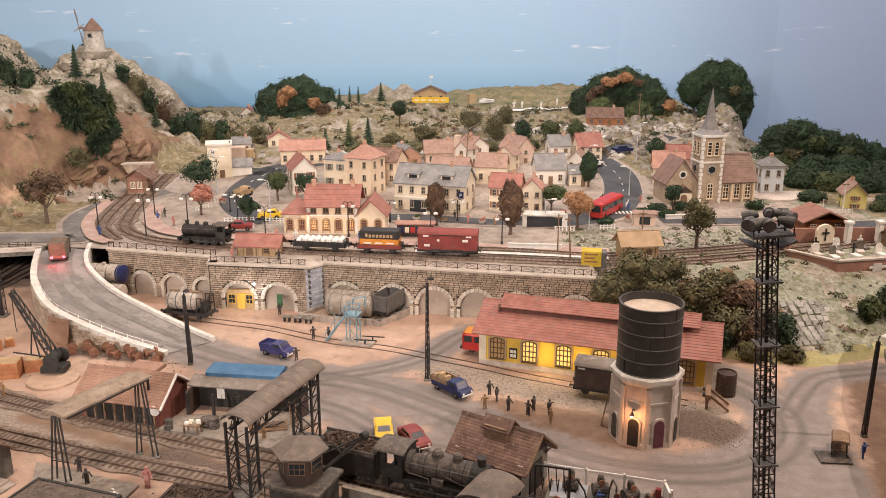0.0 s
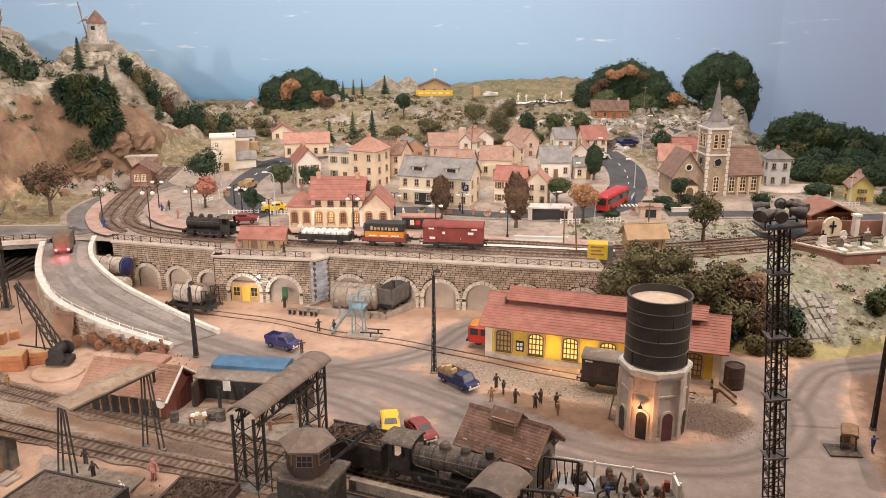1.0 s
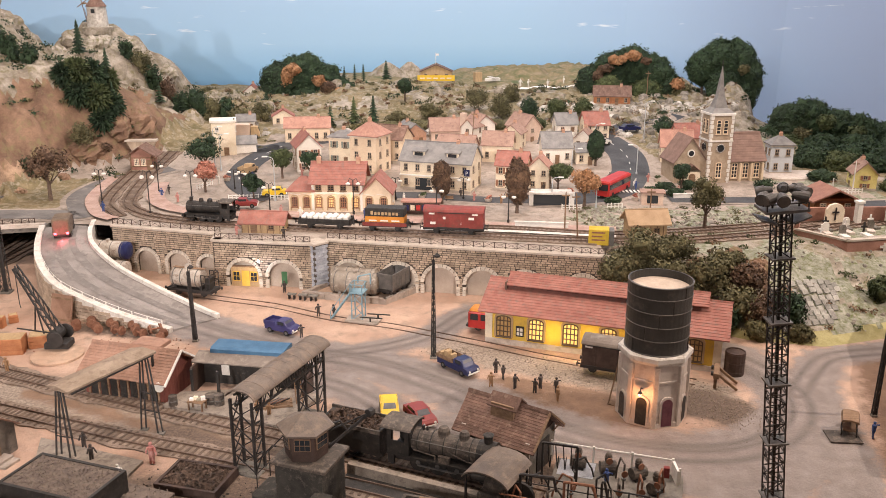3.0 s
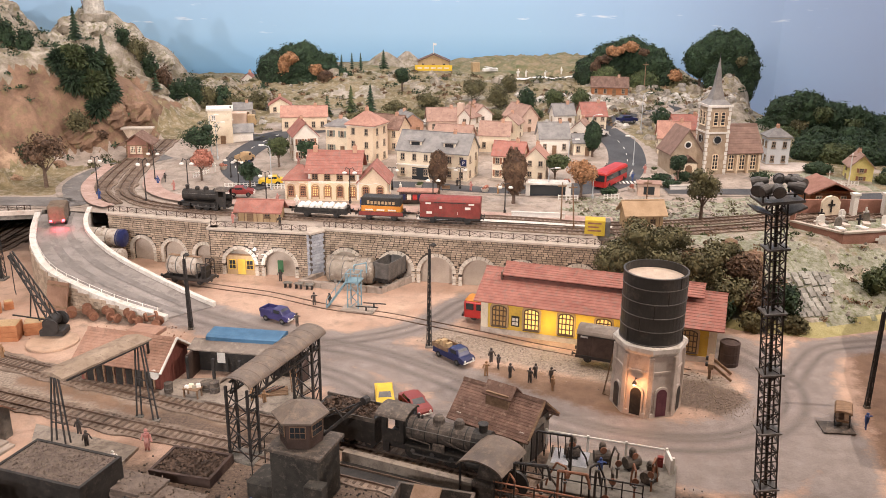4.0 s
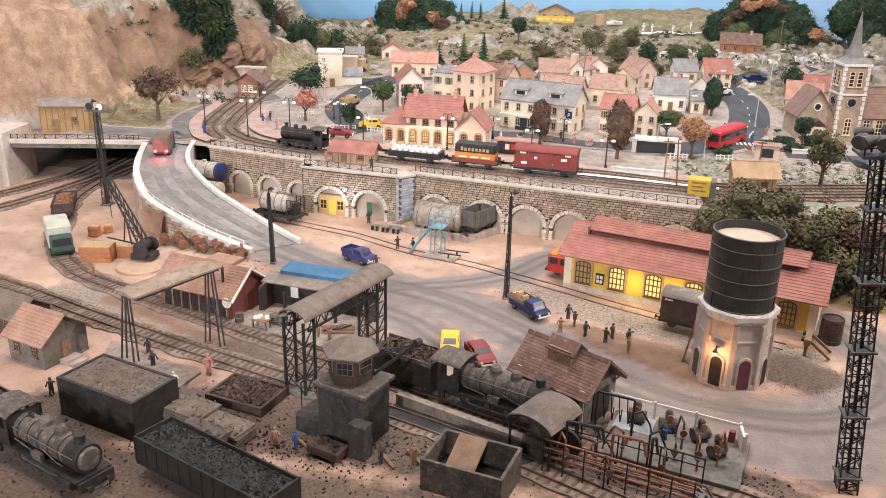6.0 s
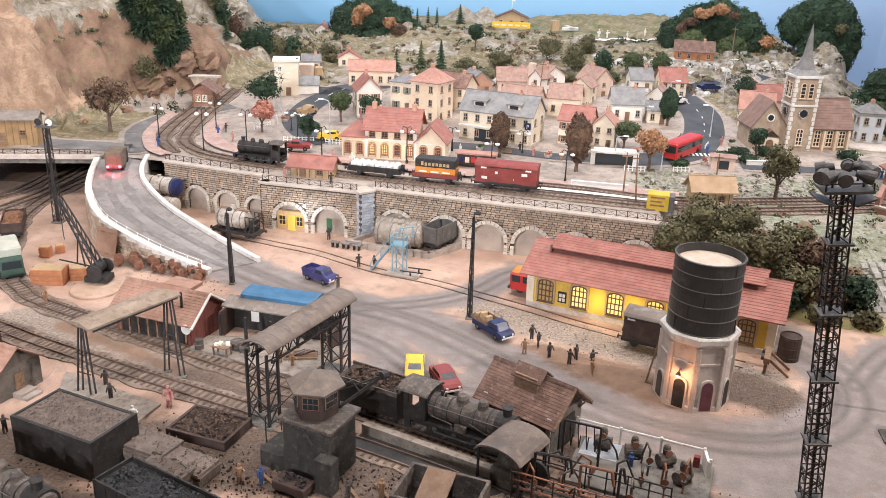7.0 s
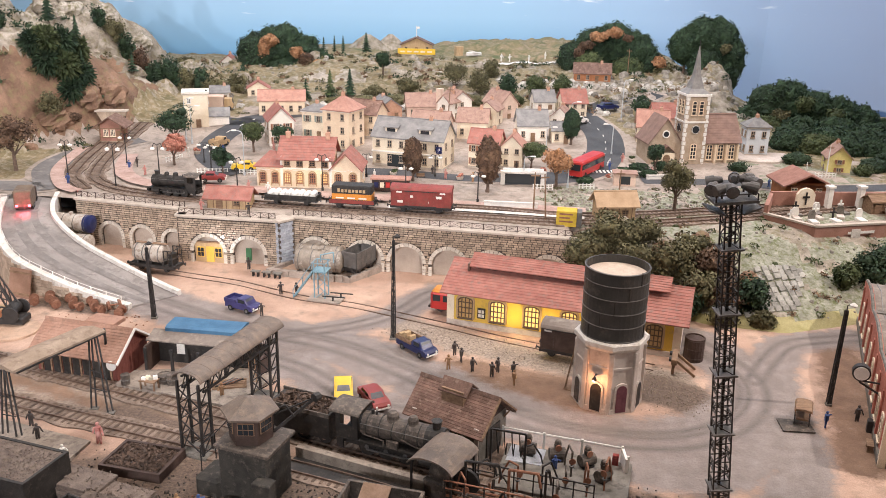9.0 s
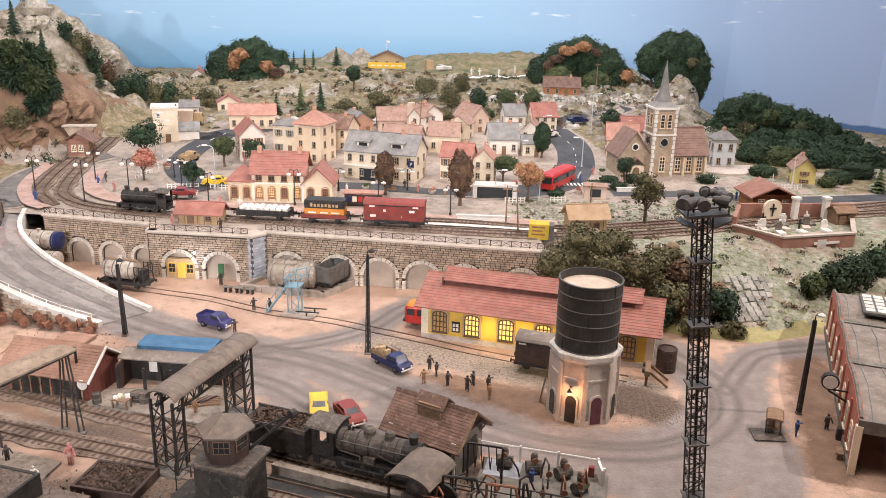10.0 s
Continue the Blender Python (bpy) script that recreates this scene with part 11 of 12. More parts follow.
def thicket(sh, c, rx, rz, blades, size, rng):
    """A dense dark core with long drooping blades standing out of it."""
    dome(sh, c, rx * 0.8, rx * 0.7, rz * 0.8, 200, size * 0.6, rng, 1.8)
    for _ in range(blades):
        d = Vector((rng.gauss(0, 1), rng.gauss(0, 1) - 0.4, rng.gauss(0, 1) + 0.3)).normalized()
        p = Vector((c[0] + d.x * rx * 0.62, c[1] + d.y * rx * 0.55, c[2] + d.z * rz * 0.62))
        out = (d + Vector((rng.gauss(0, 0.35), rng.gauss(0, 0.35), rng.gauss(0, 0.35) - 0.1))).normalized() * size * rng.uniform(1.2, 2.6)
        side = out.cross(Vector((rng.gauss(0, 1), rng.gauss(0, 1), rng.gauss(0, 1)))).normalized() * size * 0.22
        mid = p + out * 0.6
        tip = p + out + Vector((0, 0, -0.3 * size))
        sh.add([p - side * 0.5, mid - side, tip, mid + side, p + side * 0.5], [(0, 1, 2, 3, 4)])
    return sh


def wood(name, blobs, label, leaves=1500, size=0.75, seed=1, group="hill woods"):
    """A clump of close-standing crowns: (x, y, z, rx, rz, material)."""
    root = thing(name, blobs[0][0], blobs[0][1], 0, 0, label, "trees", group)
    ox, oy = blobs[0][0], blobs[0][1]
    rng = random.Random(seed)
    for x, y, z, rx, rz_, m_ in blobs:
        if name == "slope_trees":
            z = land(x, y) + rz_ * 0.42
        if name == "cliff_thicket":
            part("crown", thicket(Shape(), (x - ox, y - oy, z), rx, rz_, leaves, size, rng), m_, root)
            continue
        if rx >= 5:
            part("trunk", Shape().tube((x - ox, y - oy, z - rz_ - 2.5), (x - ox, y - oy, z), 0.4, 0.2, 6), BARK, root)
        if name in ("bank_bushes", "slope_trees") or rx < 3:
            part("crown", crown(Shape(), (x - ox, y - oy, z), rx, rx * 0.8, rz_, int(leaves * 2.5 * (rx / 8) ** 1.1), size * 0.8, rng, 26), m_, root)
        else:
            part("crown", dome(Shape(), (x - ox, y - oy, z), rx * 1.08, rx * 0.86, rz_ * 1.08, int(leaves * 1.7 * (rx / 8) ** 1.2), size * (0.72 if name != "slope_trees" else 1.0), rng, 1.0 if name != "slope_trees" else 2.3), m_, root)
    return root


D, G, O, B_ = LEAF_DARK, LEAF_GREEN, LEAF_OLIVE, LEAF_BROWN
wood("dark_wood", [(-46.5, 252, 19.6, 7.8, 6.6, D), (-41.5, 254, 21.6, 8.0, 7.0, D), (-36, 254, 20.0, 7.0, 6.0, D), (-31, 252, 16.8, 5.6, 4.6, D), (-48, 249, 15.5, 5.5, 4.0, D), (-40, 249, 15.5, 6.0, 4.0, D), (-29.5, 248, 15.4, 3.0, 3.8, B_), (-44.8, 246.4, 22.4, 1.8, 2.4, LEAF_ORANGE), (-43, 247, 24.4, 2.4, 1.7, LEAF_ORANGE), (-36.0, 248, 21.4, 2.0, 1.5, LEAF_ORANGE), (-33, 247, 19.4, 2.2, 1.9, B_), (-30, 246.6, 18.0, 1.6, 1.6, LEAF_ORANGE)], "dark wooded hump with autumn patches on the horizon", 1900, 0.62, 2)
wood("dark_wood", [(42.6, 256, 19.6, 5.2, 6.0, D), (48, 257, 22.6, 6.4, 6.8, D), (54, 258, 23.4, 7.0, 7.0, D), (60, 257, 22.0, 6.2, 6.4, D), (64.5, 255, 18.6, 4.2, 4.4, D), (67.5, 252, 17.5, 2.8, 3.4, O), (48.5, 251.6, 27.0, 2.6, 1.6, LEAF_ORANGE), (53, 252, 28.0, 2.4, 1.4, LEAF_ORANGE), (45.0, 251, 24.6, 1.9, 1.4, B_), (43.0, 250.6, 22.4, 1.5, 1.6, B_), (56.6, 251.6, 26.6, 1.5, 1.0, B_), (65.8, 250.6, 20.2, 1.8, 1.8, LEAF_ORANGE), (46, 251, 19, 4.4, 4.0, G), (57, 252, 17.5, 5.0, 4.0, G)], "dark green wooded hump with orange tips on the horizon", 1900, 0.62, 3)
wood("dark_wood", [(73.8, 254, 24.6, 5.2, 5.4, D), (78, 254, 26.6, 6.0, 6.6, D), (82.5, 253, 26.0, 5.8, 6.8, D), (85.6, 252, 21.6, 5.2, 6.6, D), (84.2, 251, 16.6, 4.8, 5.6, D), (79, 251, 19.5, 5.6, 5.4, D), (83.6, 248.4, 24.5, 1.5, 1.6, LEAF_OLIVE)], "tall dark green wood behind the church", 1900, 0.62, 4)
wood("dark_wood", [(80, 214, 10, 4.6, 4.6, D), (85, 215, 14.0, 6.0, 6.0, D), (89.5, 215, 14.8, 6.2, 6.4, D), (96, 216, 12.4, 6.4, 5.6, D), (102, 216, 11.4, 6.2, 5.6, D), (108, 216, 10.0, 5.4, 5.2, D), (114, 215, 7.8, 5.0, 4.0, D), (79, 204, 8, 4.4, 3.6, D), (86, 201, 7.6, 5.4, 4.4, D), (95, 201, 7.8, 6.0, 4.8, D), (104, 201, 7.6, 6.0, 4.6, D), (112, 201, 6.8, 5.0, 3.6, D), (90, 207, 9.4, 5.6, 4.2, D), (99, 207, 9.2, 6.0, 4.2, D), (108, 207, 8.4, 5.4, 3.8, D), (80, 189, 10, 4, 3.4, D), (86, 188, 9.6, 5, 3.4, G), (92, 187, 9.4, 5, 3.6, D), (99, 187, 9, 5.4, 3.6, D), (106, 188, 8.5, 5.4, 3.6, D), (113, 190, 8, 5.4, 3.6, D), (84, 195, 10, 5.4, 4.0, D), (92, 194, 9.4, 6, 4.0, D), (100, 194, 9.2, 6, 4.0, D), (108, 195, 8.4, 6, 3.8, D), (116, 196, 7.8, 5.4, 3.6, D), (82, 208, 9.6, 4.4, 3.8, G), (91.5, 209.4, 15.5, 2.4, 2.2, G), (99.5, 209.6, 13.0, 2.4, 2.0, G), (86.0, 209.6, 12.6, 2.2, 2.0, O)], "dark green wooded slope behind the villa", 1700, 0.6, 5)
wood("cliff_thicket", [(-81.6, 188.5, 28.6, 2.6, 3.0, D), (-79.2, 189.6, 29.0, 3.0, 3.6, G), (-76.8, 192, 28.4, 3.0, 3.6, D), (-75.4, 195.4, 26.4, 2.6, 3.6, G), (-79.0, 188.6, 25.0, 3.0, 3.4, D), (-76.0, 190.4, 23.8, 3.4, 3.6, G), (-73.8, 192.6, 21.6, 2.8, 3.2, D), (-75.0, 189.6, 18.8, 2.2, 2.6, D)], "dark spiky evergreen thicket hanging over the cliff", 620, 0.85, 6, "cliff trees")
wood("slope_trees", [(-80, 222, 22.8, 2.2, 3.6, D), (-76.6, 222, 22.5, 2.8, 4.2, O), (-73.6, 222, 21.6, 2.8, 4.2, D), (-70.6, 221, 19.6, 3.0, 4.0, B_), (-67.3, 221, 18.6, 3.6, 4.2, D), (-63.5, 220, 18.2, 3.8, 4.4, D), (-59.2, 220, 18.0, 3.0, 4.0, O), (-56, 221, 18.0, 2.8, 4.2, D), (-51.5, 219, 16.4, 3.4, 3.4, O), (-47, 222, 15.8, 3, 3.4, O)], "row of dark and olive trees along the hill foot", 1400, 0.45, 7, "cliff trees")
wood("slope_trees", [(-95.5, 190.5, 0, 2.4, 3.6, D), (-92.8, 190.5, 0, 2.2, 3.8, D), (-89.2, 190, 0, 2.0, 3.4, D)], "dark shrubs high on the cliff", 1600, 0.45, 8, "cliff trees")
wood("slope_trees", [(-67.8, 250, 19.8, 3.2, 2.4, O), (-63.9, 250, 20.2, 3.0, 2.8, D), (-60.5, 250, 19.6, 2.6, 2.2, D)], "small dark trees on the far saddle", 1200, 0.45, 18, "cliff trees")
for x, y, h, r in ((-77.0, 204.5, 6.4, 1.3), (-66.0, 219, 5.6, 1.4), (-75.6, 197, 8.0, 1.8), (-80.8, 196, 8.0, 1.9), (-73.4, 193, 7.4, 1.8), (-70.8, 216, 5.6, 1.5), (-61.6, 220, 5.4, 1.6), (-98, 207, 6, 1.7)):
    tree(x, y, h, LEAF_DARK, r, "conifer", "slim dark conifer on the rocky slope", name="conifer")
wood("slope_trees", [(-84.4, 173, 0, 2.0, 2.4, D), (-74, 187, 0, 1.8, 1.2, B_)], "olive shrubs at the cliff foot", 1200, 0.4, 9, "cliff trees")
wood("bank_bushes", [(30.5, 128.5, 8.6, 4.6, 3.2, O), (26.6, 126.6, 6.6, 3.4, 2.8, O), (35, 127.5, 9.0, 3.8, 2.6, O), (33, 123.5, 5.6, 3.6, 3.4, O)], "olive green bushes at the end of the wall", 2600, 0.42, 10, "bank bushes")
wood("bank_bushes", [(38.6, 121.5, 6.2, 3.8, 3.2, O), (41.5, 118, 3.6, 3.4, 3.2, O), (39.2, 116.5, 2.4, 2.6, 2.4, D), (43.8, 121.5, 6.4, 3.2, 2.6, B_), (45.0, 117, 3.0, 3.2, 2.8, B_), (48.2, 116.5, 3.4, 2.8, 3.4, D), (44, 114.6, 1.2, 2.2, 1.5, O), (49.4, 113.8, 1.2, 2.0, 1.5, O), (42, 125.5, 8.0, 3.0, 2.0, O)], "tangled dark bushes on the steep bank", 2400, 0.42, 11, "bank bushes")
wood("bank_bushes", [(64.5, 123, 4.4, 2.4, 2.2, G), (69, 125, 5.0, 3.4, 3.2, D), (73, 127, 5.4, 3.4, 3.2, D), (78, 130, 5.6, 3.4, 3.0, D), (84, 135, 6.6, 3.0, 2.6, G)], "green bushes on the bank below the churchyard", 1800, 0.42, 12, "bank bushes")
wood("garden_hedge", [(78, 178, 9.4, 3.0, 1.6, D), (88.5, 171, 8.8, 2.4, 1.4, G), (92, 174, 9.2, 3.2, 1.8, D), (74, 170, 8.6, 2.0, 1.2, O), (64, 172, 8.8, 2.2, 1.3, D), (98, 178, 9.6, 4.0, 2.2, D)], "dark garden hedges round the yellow house", 1500, 0.34, 23, "hedges")
wood("clipped_hedge", [(44, 170.8, 8.9, 2.2, 0.9, D), (48.5, 171.5, 9.0, 2.2, 0.9, D), (40.5, 167.4, 8.6, 2.6, 0.9, D), (44.5, 166.6, 8.6, 2.2, 0.9, D), (31.5, 160.5, 8.6, 1.8, 0.9, D)], "low dark clipped hedge beside the street", 1800, 0.3, 13, "hedges")
wood("shrub_row", [(-22, 213, 13.6, 2.4, 1.2, O), (-14, 214, 13.8, 3.4, 1.4, O), (-6, 215, 14, 3.4, 1.4, O), (3, 216, 14.2, 3, 1.5, O), (12, 215, 14, 3.2, 1.6, O), (22, 216, 14.2, 3, 1.6, G)], "dry olive shrubs below the hillside", 1300, 0.42, 14, "hedges")

# bare brown rock above the bank, stones on the slope
rng = random.Random(21)
for i in range(26):
    x = rng.uniform(31, 47)
    y = lerp_line(FRONT, x) + rng.uniform(6, 15)
    s = rng.uniform(0.8, 2.0)
    sh = Shape().loft([[(s * k * math.cos(2 * math.pi * j / 7) * rng.uniform(0.7, 1.2), s * k * math.sin(2 * math.pi * j / 7) * rng.uniform(0.7, 1.2), hgt * s) for j in range(7)] for k, hgt in ((1.0, -0.6), (0.9, 0.3), (0.5, 0.9), (0.1, 1.1))])
    solo("bank_rock", sh, CLIFF if i % 3 else ROCK, "weathered brown rock on the bank", "rock", "bank rocks", at=put(x, y, land(x, y), rng.uniform(0, 360)))
for i in range(34):
    x, y = rng.uniform(-60, 75), rng.uniform(212, 262)
    s = rng.uniform(0.8, 2.4)
    sh = Shape().loft([[(s * k * math.cos(2 * math.pi * j / 7) * rng.uniform(0.7, 1.3), s * 0.7 * k * math.sin(2 * math.pi * j / 7) * rng.uniform(0.7, 1.2), hgt * s * 0.8) for j in range(7)] for k, hgt in ((1.0, -0.6), (0.9, 0.3), (0.5, 0.9), (0.1, 1.1))])
    solo("hill_rock", sh, ROCK, "pale grey rock on the hillside", "rock", "hill rocks", at=put(x, y, land(x, y), rng.uniform(0, 360)))
facing_stone = Shape().box(-0.52, 0.52, -0.1, 0.1, -0.4, 0.4, 0.05).mesh("facing_stone")
facing_stone.materials.append(mat("grey_facing_stone", (0.27, 0.26, 0.235), (0.46, 0.45, 0.41), size=1.5, fine=0.1, bump=0.6, vary=0.25))
steps = thing("stone_slope_facing", 0, 0, 0, 0, "rough stone facing laid on the bank", "wall")
for r in range(9):
    for k in range(7):
        x = 47.8 + 0.45 * r + 1.15 * k + (0.5 if r % 2 else 0)
        y = 115.4 + 1.0 * r + 0.25 * k
        part("stone", facing_stone, None, steps, at=put(x, y, land(x, y) + 0.3, 20, -42))


# ---- dry scrub, weeds and rubble on the hills ----
def scrub(name, spots, m, label, seed, leaves=42, size=0.5):
    """Low shrubs at (x, y, radius), all in one mesh."""
    rng = random.Random(seed)
    sh = Shape()
    for x, y, r in spots:
        z = land(x, y)
        for _ in range(leaves):
            d = Vector((rng.gauss(0, 1), rng.gauss(0, 1), abs(rng.gauss(0, 0.8)))).normalized()
            p = Vector((x, y, z)) + Vector((d.x * r, d.y * r, d.z * r * 0.8)) * rng.uniform(0.55, 1.05)
            a = Vector((rng.gauss(0, 1), rng.gauss(0, 1), rng.gauss(0, 1))).normalized() * size * rng.uniform(0.5, 1.2)
            b = a.cross(d).normalized() * size * rng.uniform(0.5, 1.1)
            sh.add([p - a * 0.5, p - b * 0.5, p + a * 0.6, p + b * 0.5], [(0, 1, 2, 3)])
    return solo(name, sh, m, label, "shrubs", kind="stuff")


def strewn(n, x0, x1, y0, y1, r0, r1, seed, keep=None):
    rng = random.Random(seed)
    out = []
    while len(out) < n:
        x, y, r = rng.uniform(x0, x1), rng.uniform(y0, y1), rng.uniform(r0, r1)
        if keep is None or keep(x, y):
            out.append((x, y, r))
    return out


DRY = mat("dry_brown_scrub", (0.12, 0.07, 0.04), (0.23, 0.145, 0.085), size=2, fine=0.2, vary=0.4)
clump = lambda x, y: fbm(x + 60, y, 9) > 0.0
scrub("olive_scrub", strewn(150, -60, 78, 211, 262, 0.6, 1.9, 41, clump), LEAF_OLIVE, "low olive scrub scattered over the hillside", 42)
scrub("dry_scrub", strewn(190, -62, 80, 209, 264, 0.5, 1.5, 43), DRY, "dry brown weeds scattered over the hillside", 44)
scrub("dark_scrub", strewn(70, -64, 80, 206, 262, 0.7, 1.8, 45, clump), LEAF_DARK, "small dark green shrubs on the hillside", 46)
scrub("cliff_scrub", strewn(120, -138, -70, 176, 236, 0.7, 2.0, 47, lambda x, y: fbm(x, y, 12) > 0.08), LEAF_DARK, "dark green shrubs clinging to the rocks", 48)
scrub("cliff_weeds", strewn(130, -138, -66, 170, 240, 0.5, 1.5, 49), LEAF_OLIVE, "olive weeds growing in the clefts of the rocks", 50)
scrub("bank_weeds", strewn(46, 34, 92, 114, 140, 0.4, 1.1, 51, lambda x, y: y > lerp_line(FRONT, x) + 1), LEAF_GREEN, "green weeds on the stony bank", 52, 36, 0.35)
scrub("bank_dry_weeds", strewn(30, 34, 92, 114, 140, 0.4, 1.0, 53, lambda x, y: y > lerp_line(FRONT, x) + 1), DRY, "dry weeds on the stony bank", 54, 36, 0.35)
scrub("town_weeds", strewn(60, 22, 64, 143, 158, 0.3, 0.9, 55) + strewn(40, -60, -40, 196, 210, 0.3, 0.9, 56), LEAF_OLIVE, "low weeds on waste ground beside the town", 57, 30, 0.3)


def rubble(name, spots, m, label, seed):
    rng = random.Random(seed)
    sh = Shape()
    for x, y, s in spots:
        z = land(x, y)
        sh.loft([[(x + s * k * math.cos(1.05 * j) * rng.uniform(0.7, 1.25), y + s * k * math.sin(1.05 * j) * rng.uniform(0.7, 1.25), z + h * s) for j in range(6)] for k, h in ((1.0, -0.4), (0.85, 0.3), (0.4, 0.75))])
    return solo(name, sh, m, label, "rubble", kind="stuff")


ROUGH = mat("broken_grey_stone", (0.17, 0.15, 0.12), (0.36, 0.325, 0.28), size=1, fine=0.2, bump=1.0, vary=0.3)
rubble("hill_rubble", strewn(170, -60, 80, 208, 262, 0.25, 0.9, 61, lambda x, y: fbm(x, y, 8) > 0.05), ROUGH, "broken grey stones strewn over the hillside", 62)
rubble("lane_rubble", strewn(150, 42, 80, 200, 250, 0.4, 1.5, 63), ROUGH, "pale broken rocks beside the hillside lane", 64)
rubble("waste_rubble", strewn(700, 24, 62, 142, 158, 0.12, 0.42, 65), ROUGH, "grey rubble on the waste ground by the tracks", 66)
rubble("bank_rubble", strewn(170, 34, 92, 113, 138, 0.12, 0.4, 67, lambda x, y: y > lerp_line(FRONT, x) + 1), ROUGH, "grey stones strewn down the bank", 68)

PALE_LEDGE = mat("pale_rock_ledge", (0.33, 0.30, 0.26), (0.58, 0.55, 0.50), size=1.2, fine=0.2, bump=1.0, vary=0.2)
rubble("rock_ledge", strewn(150, -46, 44, 207.5, 211.5, 0.5, 1.3, 71, lambda x, y: fbm(x, 3.0, 9) > -0.15), PALE_LEDGE, "pale broken rock ledge at the foot of the hillside", 72)
rubble("upper_rock_ledge", strewn(110, 20, 76, 226, 236, 0.5, 1.4, 73, lambda x, y: fbm(x, y, 8) > -0.1), PALE_LEDGE, "pale broken rock ledge below the hill wood", 74)

# ---- fences, planters and cars that fill the town ----
for i, (x, y, n, rz) in enumerate(((-41.5, 163.0, 9, 8), (-33.5, 163.2, 7, -6), (21.5, 156.4, 6, 0), (30.0, 157.2, 5, 8), (38, 173, 6, 70), (78, 168.5, 7, 4), (-49.5, 170, 7, 60), (-12, 150.8, 6, -8), (2.0, 151.0, 7, -7))):
    fe = thing("picket_fence", x, y, land(x, y), rz, "low white picket fence beside the street", "fence", "picket fences")
    for k in range(n):
        part("picket", Shape().box(0.7 * k - 0.09, 0.7 * k + 0.09, -0.05, 0.05, -0.2, 1.0), PAPER_WHITE, fe)
    for z in (0.3, 0.75):
        part("rail", Shape().box(-0.1, 0.7 * (n - 1) + 0.1, 0.05, 0.12, z, z + 0.12), PAPER_WHITE, fe)
for i, (x, y) in enumerate(((-24.5, 161.0), (-13, 161.6), (-4.5, 164.4), (8.2, 161.8), (18, 166), (24.6, 167.2), (-38.6, 172), (36.4, 163.4), (43.6, 176.5), (-45.0, 176))):
    pl = thing("flower_tub", x, y, land(x, y), 0, "round stone tub with green and red plants", "planter", "flower tubs")
    part("tub", Shape().round_up((0, 0), [(0.55, 0), (0.75, 0.7), (0.6, 0.72), (0.05, 0.6)], 12), COPING, pl)
    part("plant", crown(Shape(), (0, 0, 1.0), 0.75, 0.75, 0.5, 90, 0.25, random.Random(i), 5), (LEAF_GREEN, LEAF_RED)[i % 2], pl)
for i, (x, y) in enumerate(((-22, 160.2), (-19.6, 160.8), (-10.4, 161.4), (-7.8, 161.0), (5.5, 162.2), (10.6, 160.4), (19.4, 168.8), (22.2, 160.2), (29.8, 165.4), (41.6, 176.0), (49.0, 172.4), (50.6, 171.8), (-39.8, 176.5), (-46.2, 174.0), (-30.2, 180.0), (-2.8, 171.0), (33.8, 176.6), (66, 160.4), (72, 162.0), (-50.6, 160.8))):
    figurine(x, y, land(x, y) + 0.1, 37 * i, (CLOTH_TAN, CLOTH_DARK, CLOTH_BLUE, PAPER_WHITE, CLOTH_RED)[i % 5], i, "tiny painted figurine standing in the town", tall=1.9)
for i, (x, y, rz) in enumerate(((-26.5, 160.4, 0), (-15.2, 161.0, 0), (0.8, 162.6, 10), (12.4, 164.4, -10))):
    be = thing("park_bench", x, y, land(x, y), rz, "small brown bench on the station square", "bench", "park benches")
    part("seat", Shape().box(-0.8, 0.8, -0.25, 0.25, 0.42, 0.5), WOOD, be)
    part("backrest", Shape().box(-0.8, 0.8, 0.22, 0.3, 0.5, 0.95), WOOD, be)
    for s in (-0.65, 0.65):
        part("leg", Shape().box(s - 0.06, s + 0.06, -0.2, 0.2, 0, 0.42), IRON, be)


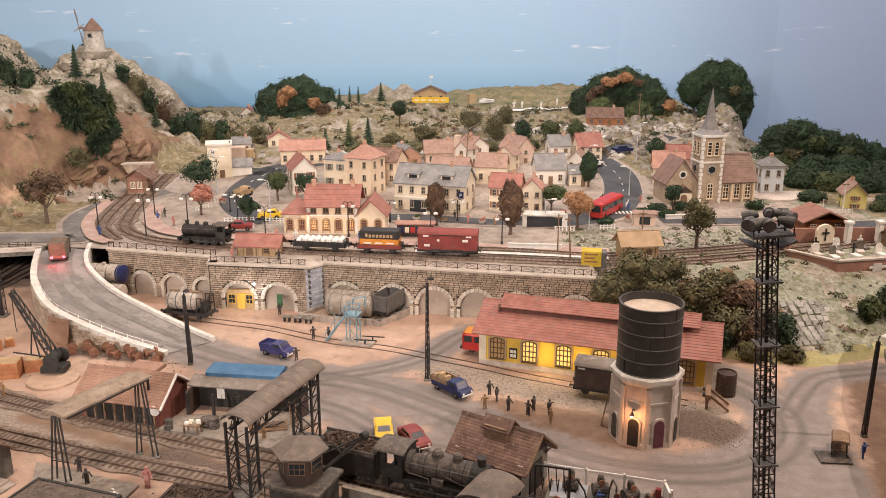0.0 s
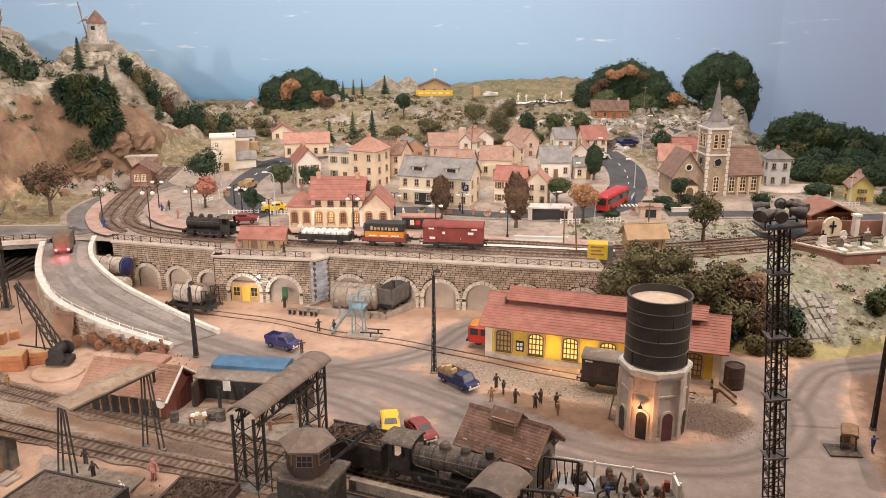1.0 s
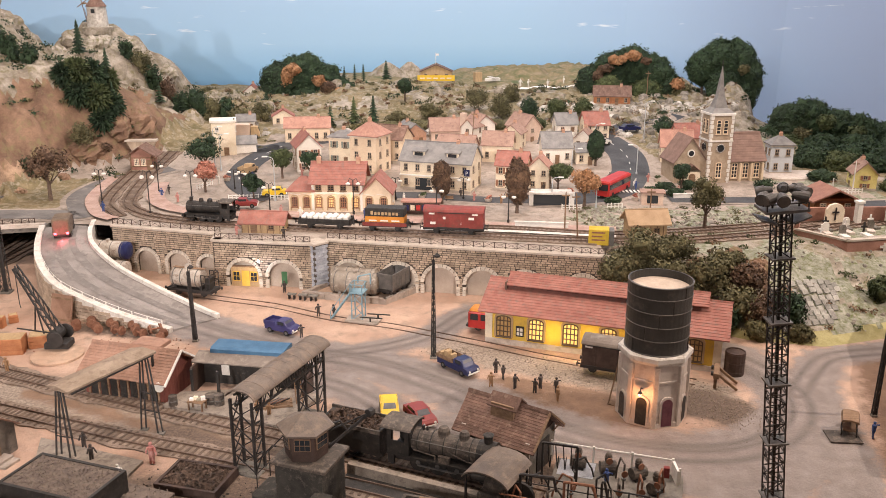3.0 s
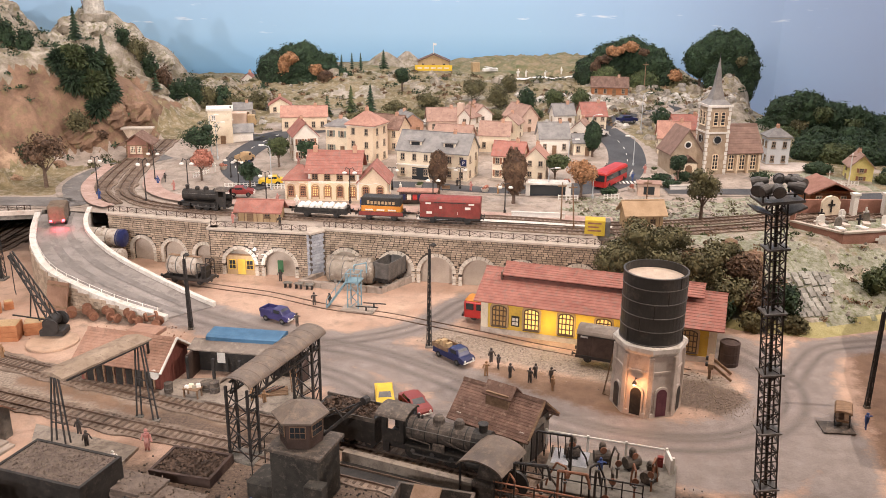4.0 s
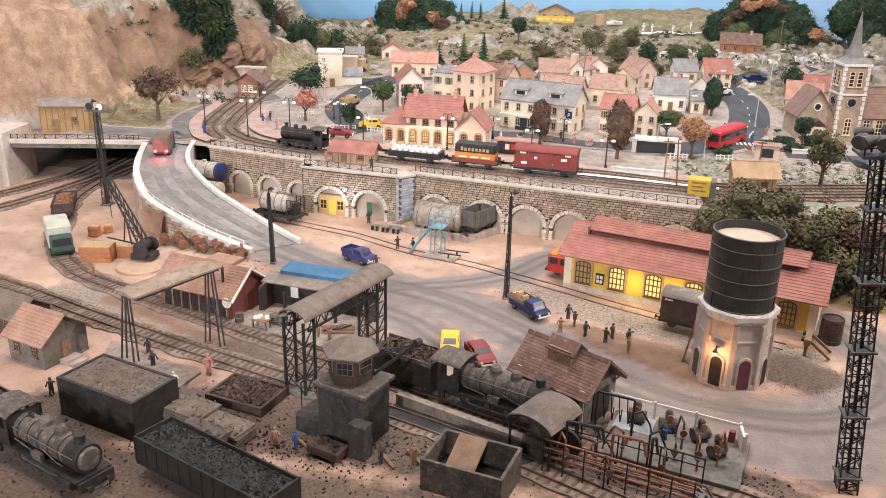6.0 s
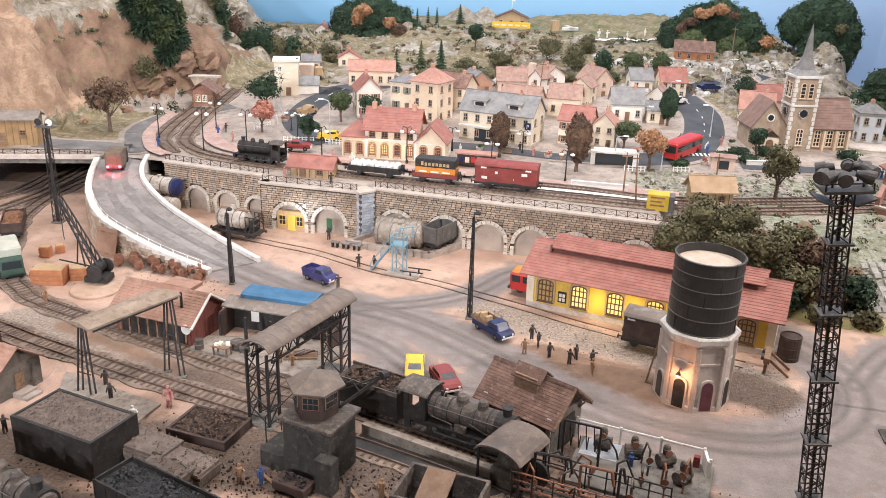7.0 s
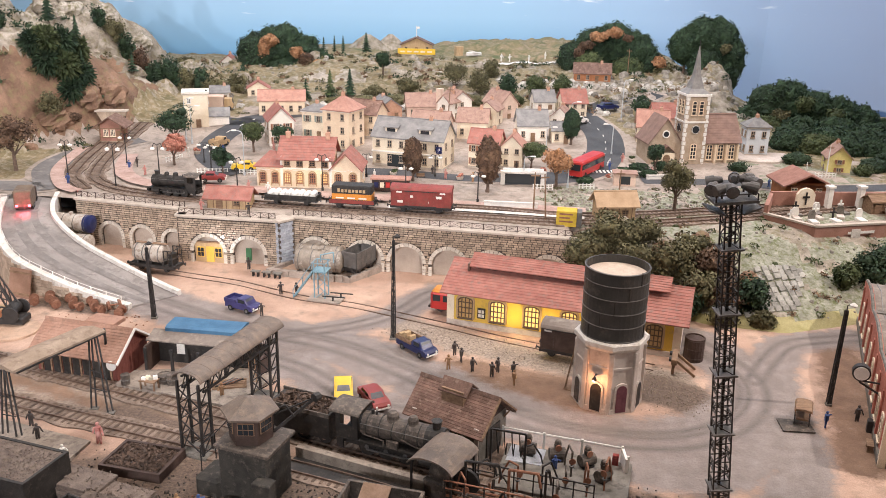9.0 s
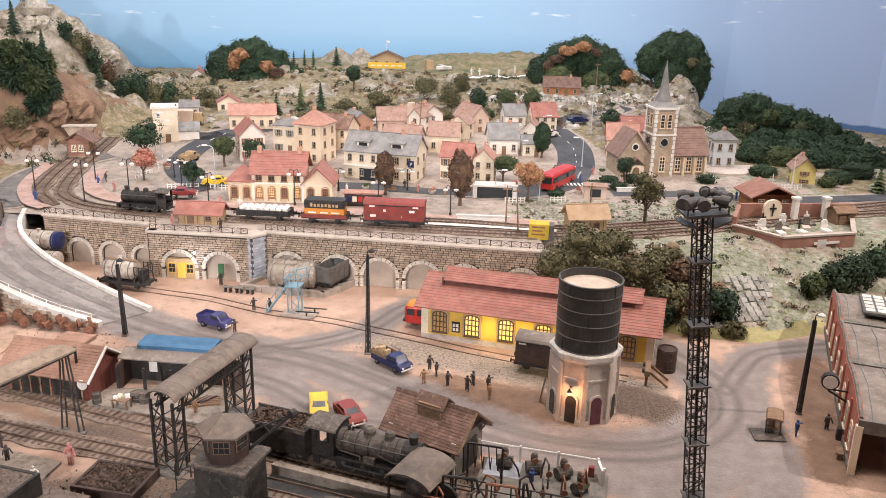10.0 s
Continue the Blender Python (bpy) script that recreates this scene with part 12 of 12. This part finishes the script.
# ---- great boulders of the mountain ----
def boulder(x, y, z, r, m, label, seed, flat_=0.8):
    rng = random.Random(seed)
    o = Vector((rng.uniform(0, 50), rng.uniform(0, 50), rng.uniform(0, 50)))
    n, k_ = 22, 14
    rings = []
    for i in range(k_ + 1):
        t = math.pi * (0.04 + 0.92 * i / k_)
        ring = []
        for j in range(n):
            d = Vector((math.sin(t) * math.cos(2 * math.pi * j / n), math.sin(t) * math.sin(2 * math.pi * j / n), -math.cos(t)))
            q = d * 1.5 + o
            k = 0.92 + 0.28 * noise.noise(q) - 0.30 * abs(noise.noise(q * 1.9)) + 0.10 * noise.noise(q * 4.5) - 0.10 * abs(noise.noise(q * 8))
            ring.append((d.x * r * k, d.y * r * k * 0.9, d.z * r * k * flat_))
        rings.append(ring)
    return solo("boulder", Shape().loft(rings), m, label, "rock", "mountain boulders", at=put(x, y, z, rng.uniform(0, 360)))


MOSSY = mat("mossy_pale_boulder", (0.21, 0.18, 0.135), (0.50, 0.45, 0.385), size=2.2, fine=0.22, bump=1.0, wear=(0.17, 0.16, 0.07), wear_amount=0.38)
for i, (x, y, r) in enumerate(((-78, 228, 6.5), (-83, 232, 5.0), (-70, 228, 4.0), (-66, 229, 3.4), (-74, 231, 4.2), (-88, 225, 5.0), (-95, 226, 5.5), (-87, 216, 6.0), (-97, 214, 6.5), (-105, 212, 6.0), (-92, 208, 5.0), (-112, 214, 7.0), (-100, 222, 6.0), (-108, 222, 6.5), (-62, 236, 4.2), (-72, 218, 4.6), (-80, 216, 5.0), (-118, 206, 7.0), (-84, 239, 4.5), (-97, 236, 5.5), (-104, 230, 5.5))):
    boulder(x, y, land(x, y) - r * (0.28 if x < -86 else 0.6), r, MOSSY if i % 3 else ROCK, "pale mossy boulder of the mountain", i + 300)
for i, (x, y, r) in enumerate(((-73, 193, 4.2), (-78, 186, 4.0), (-70, 198, 4.4), (-80, 178, 2.6), (-84, 168, 2.0))):
    boulder(x, y, land(x, y) - r * 0.45, r, CLIFF if i < 4 else PALE_CLIFF, "weathered red-brown rock mass of the cliff", i + 340, 0.95)
for i, (x, y, r) in enumerate(((40.5, 124.5, 2.2), (43.5, 126.0, 2.6), (38.0, 127.0, 1.9), (46.0, 123.5, 2.2), (41.5, 120.8, 1.8), (47.5, 126.5, 2.0), (50.0, 122.0, 1.6))):
    boulder(x, y, land(x, y) + 0.3, r, CLIFF, "orange-brown rock showing between the bank bushes", i + 380, 1.0)
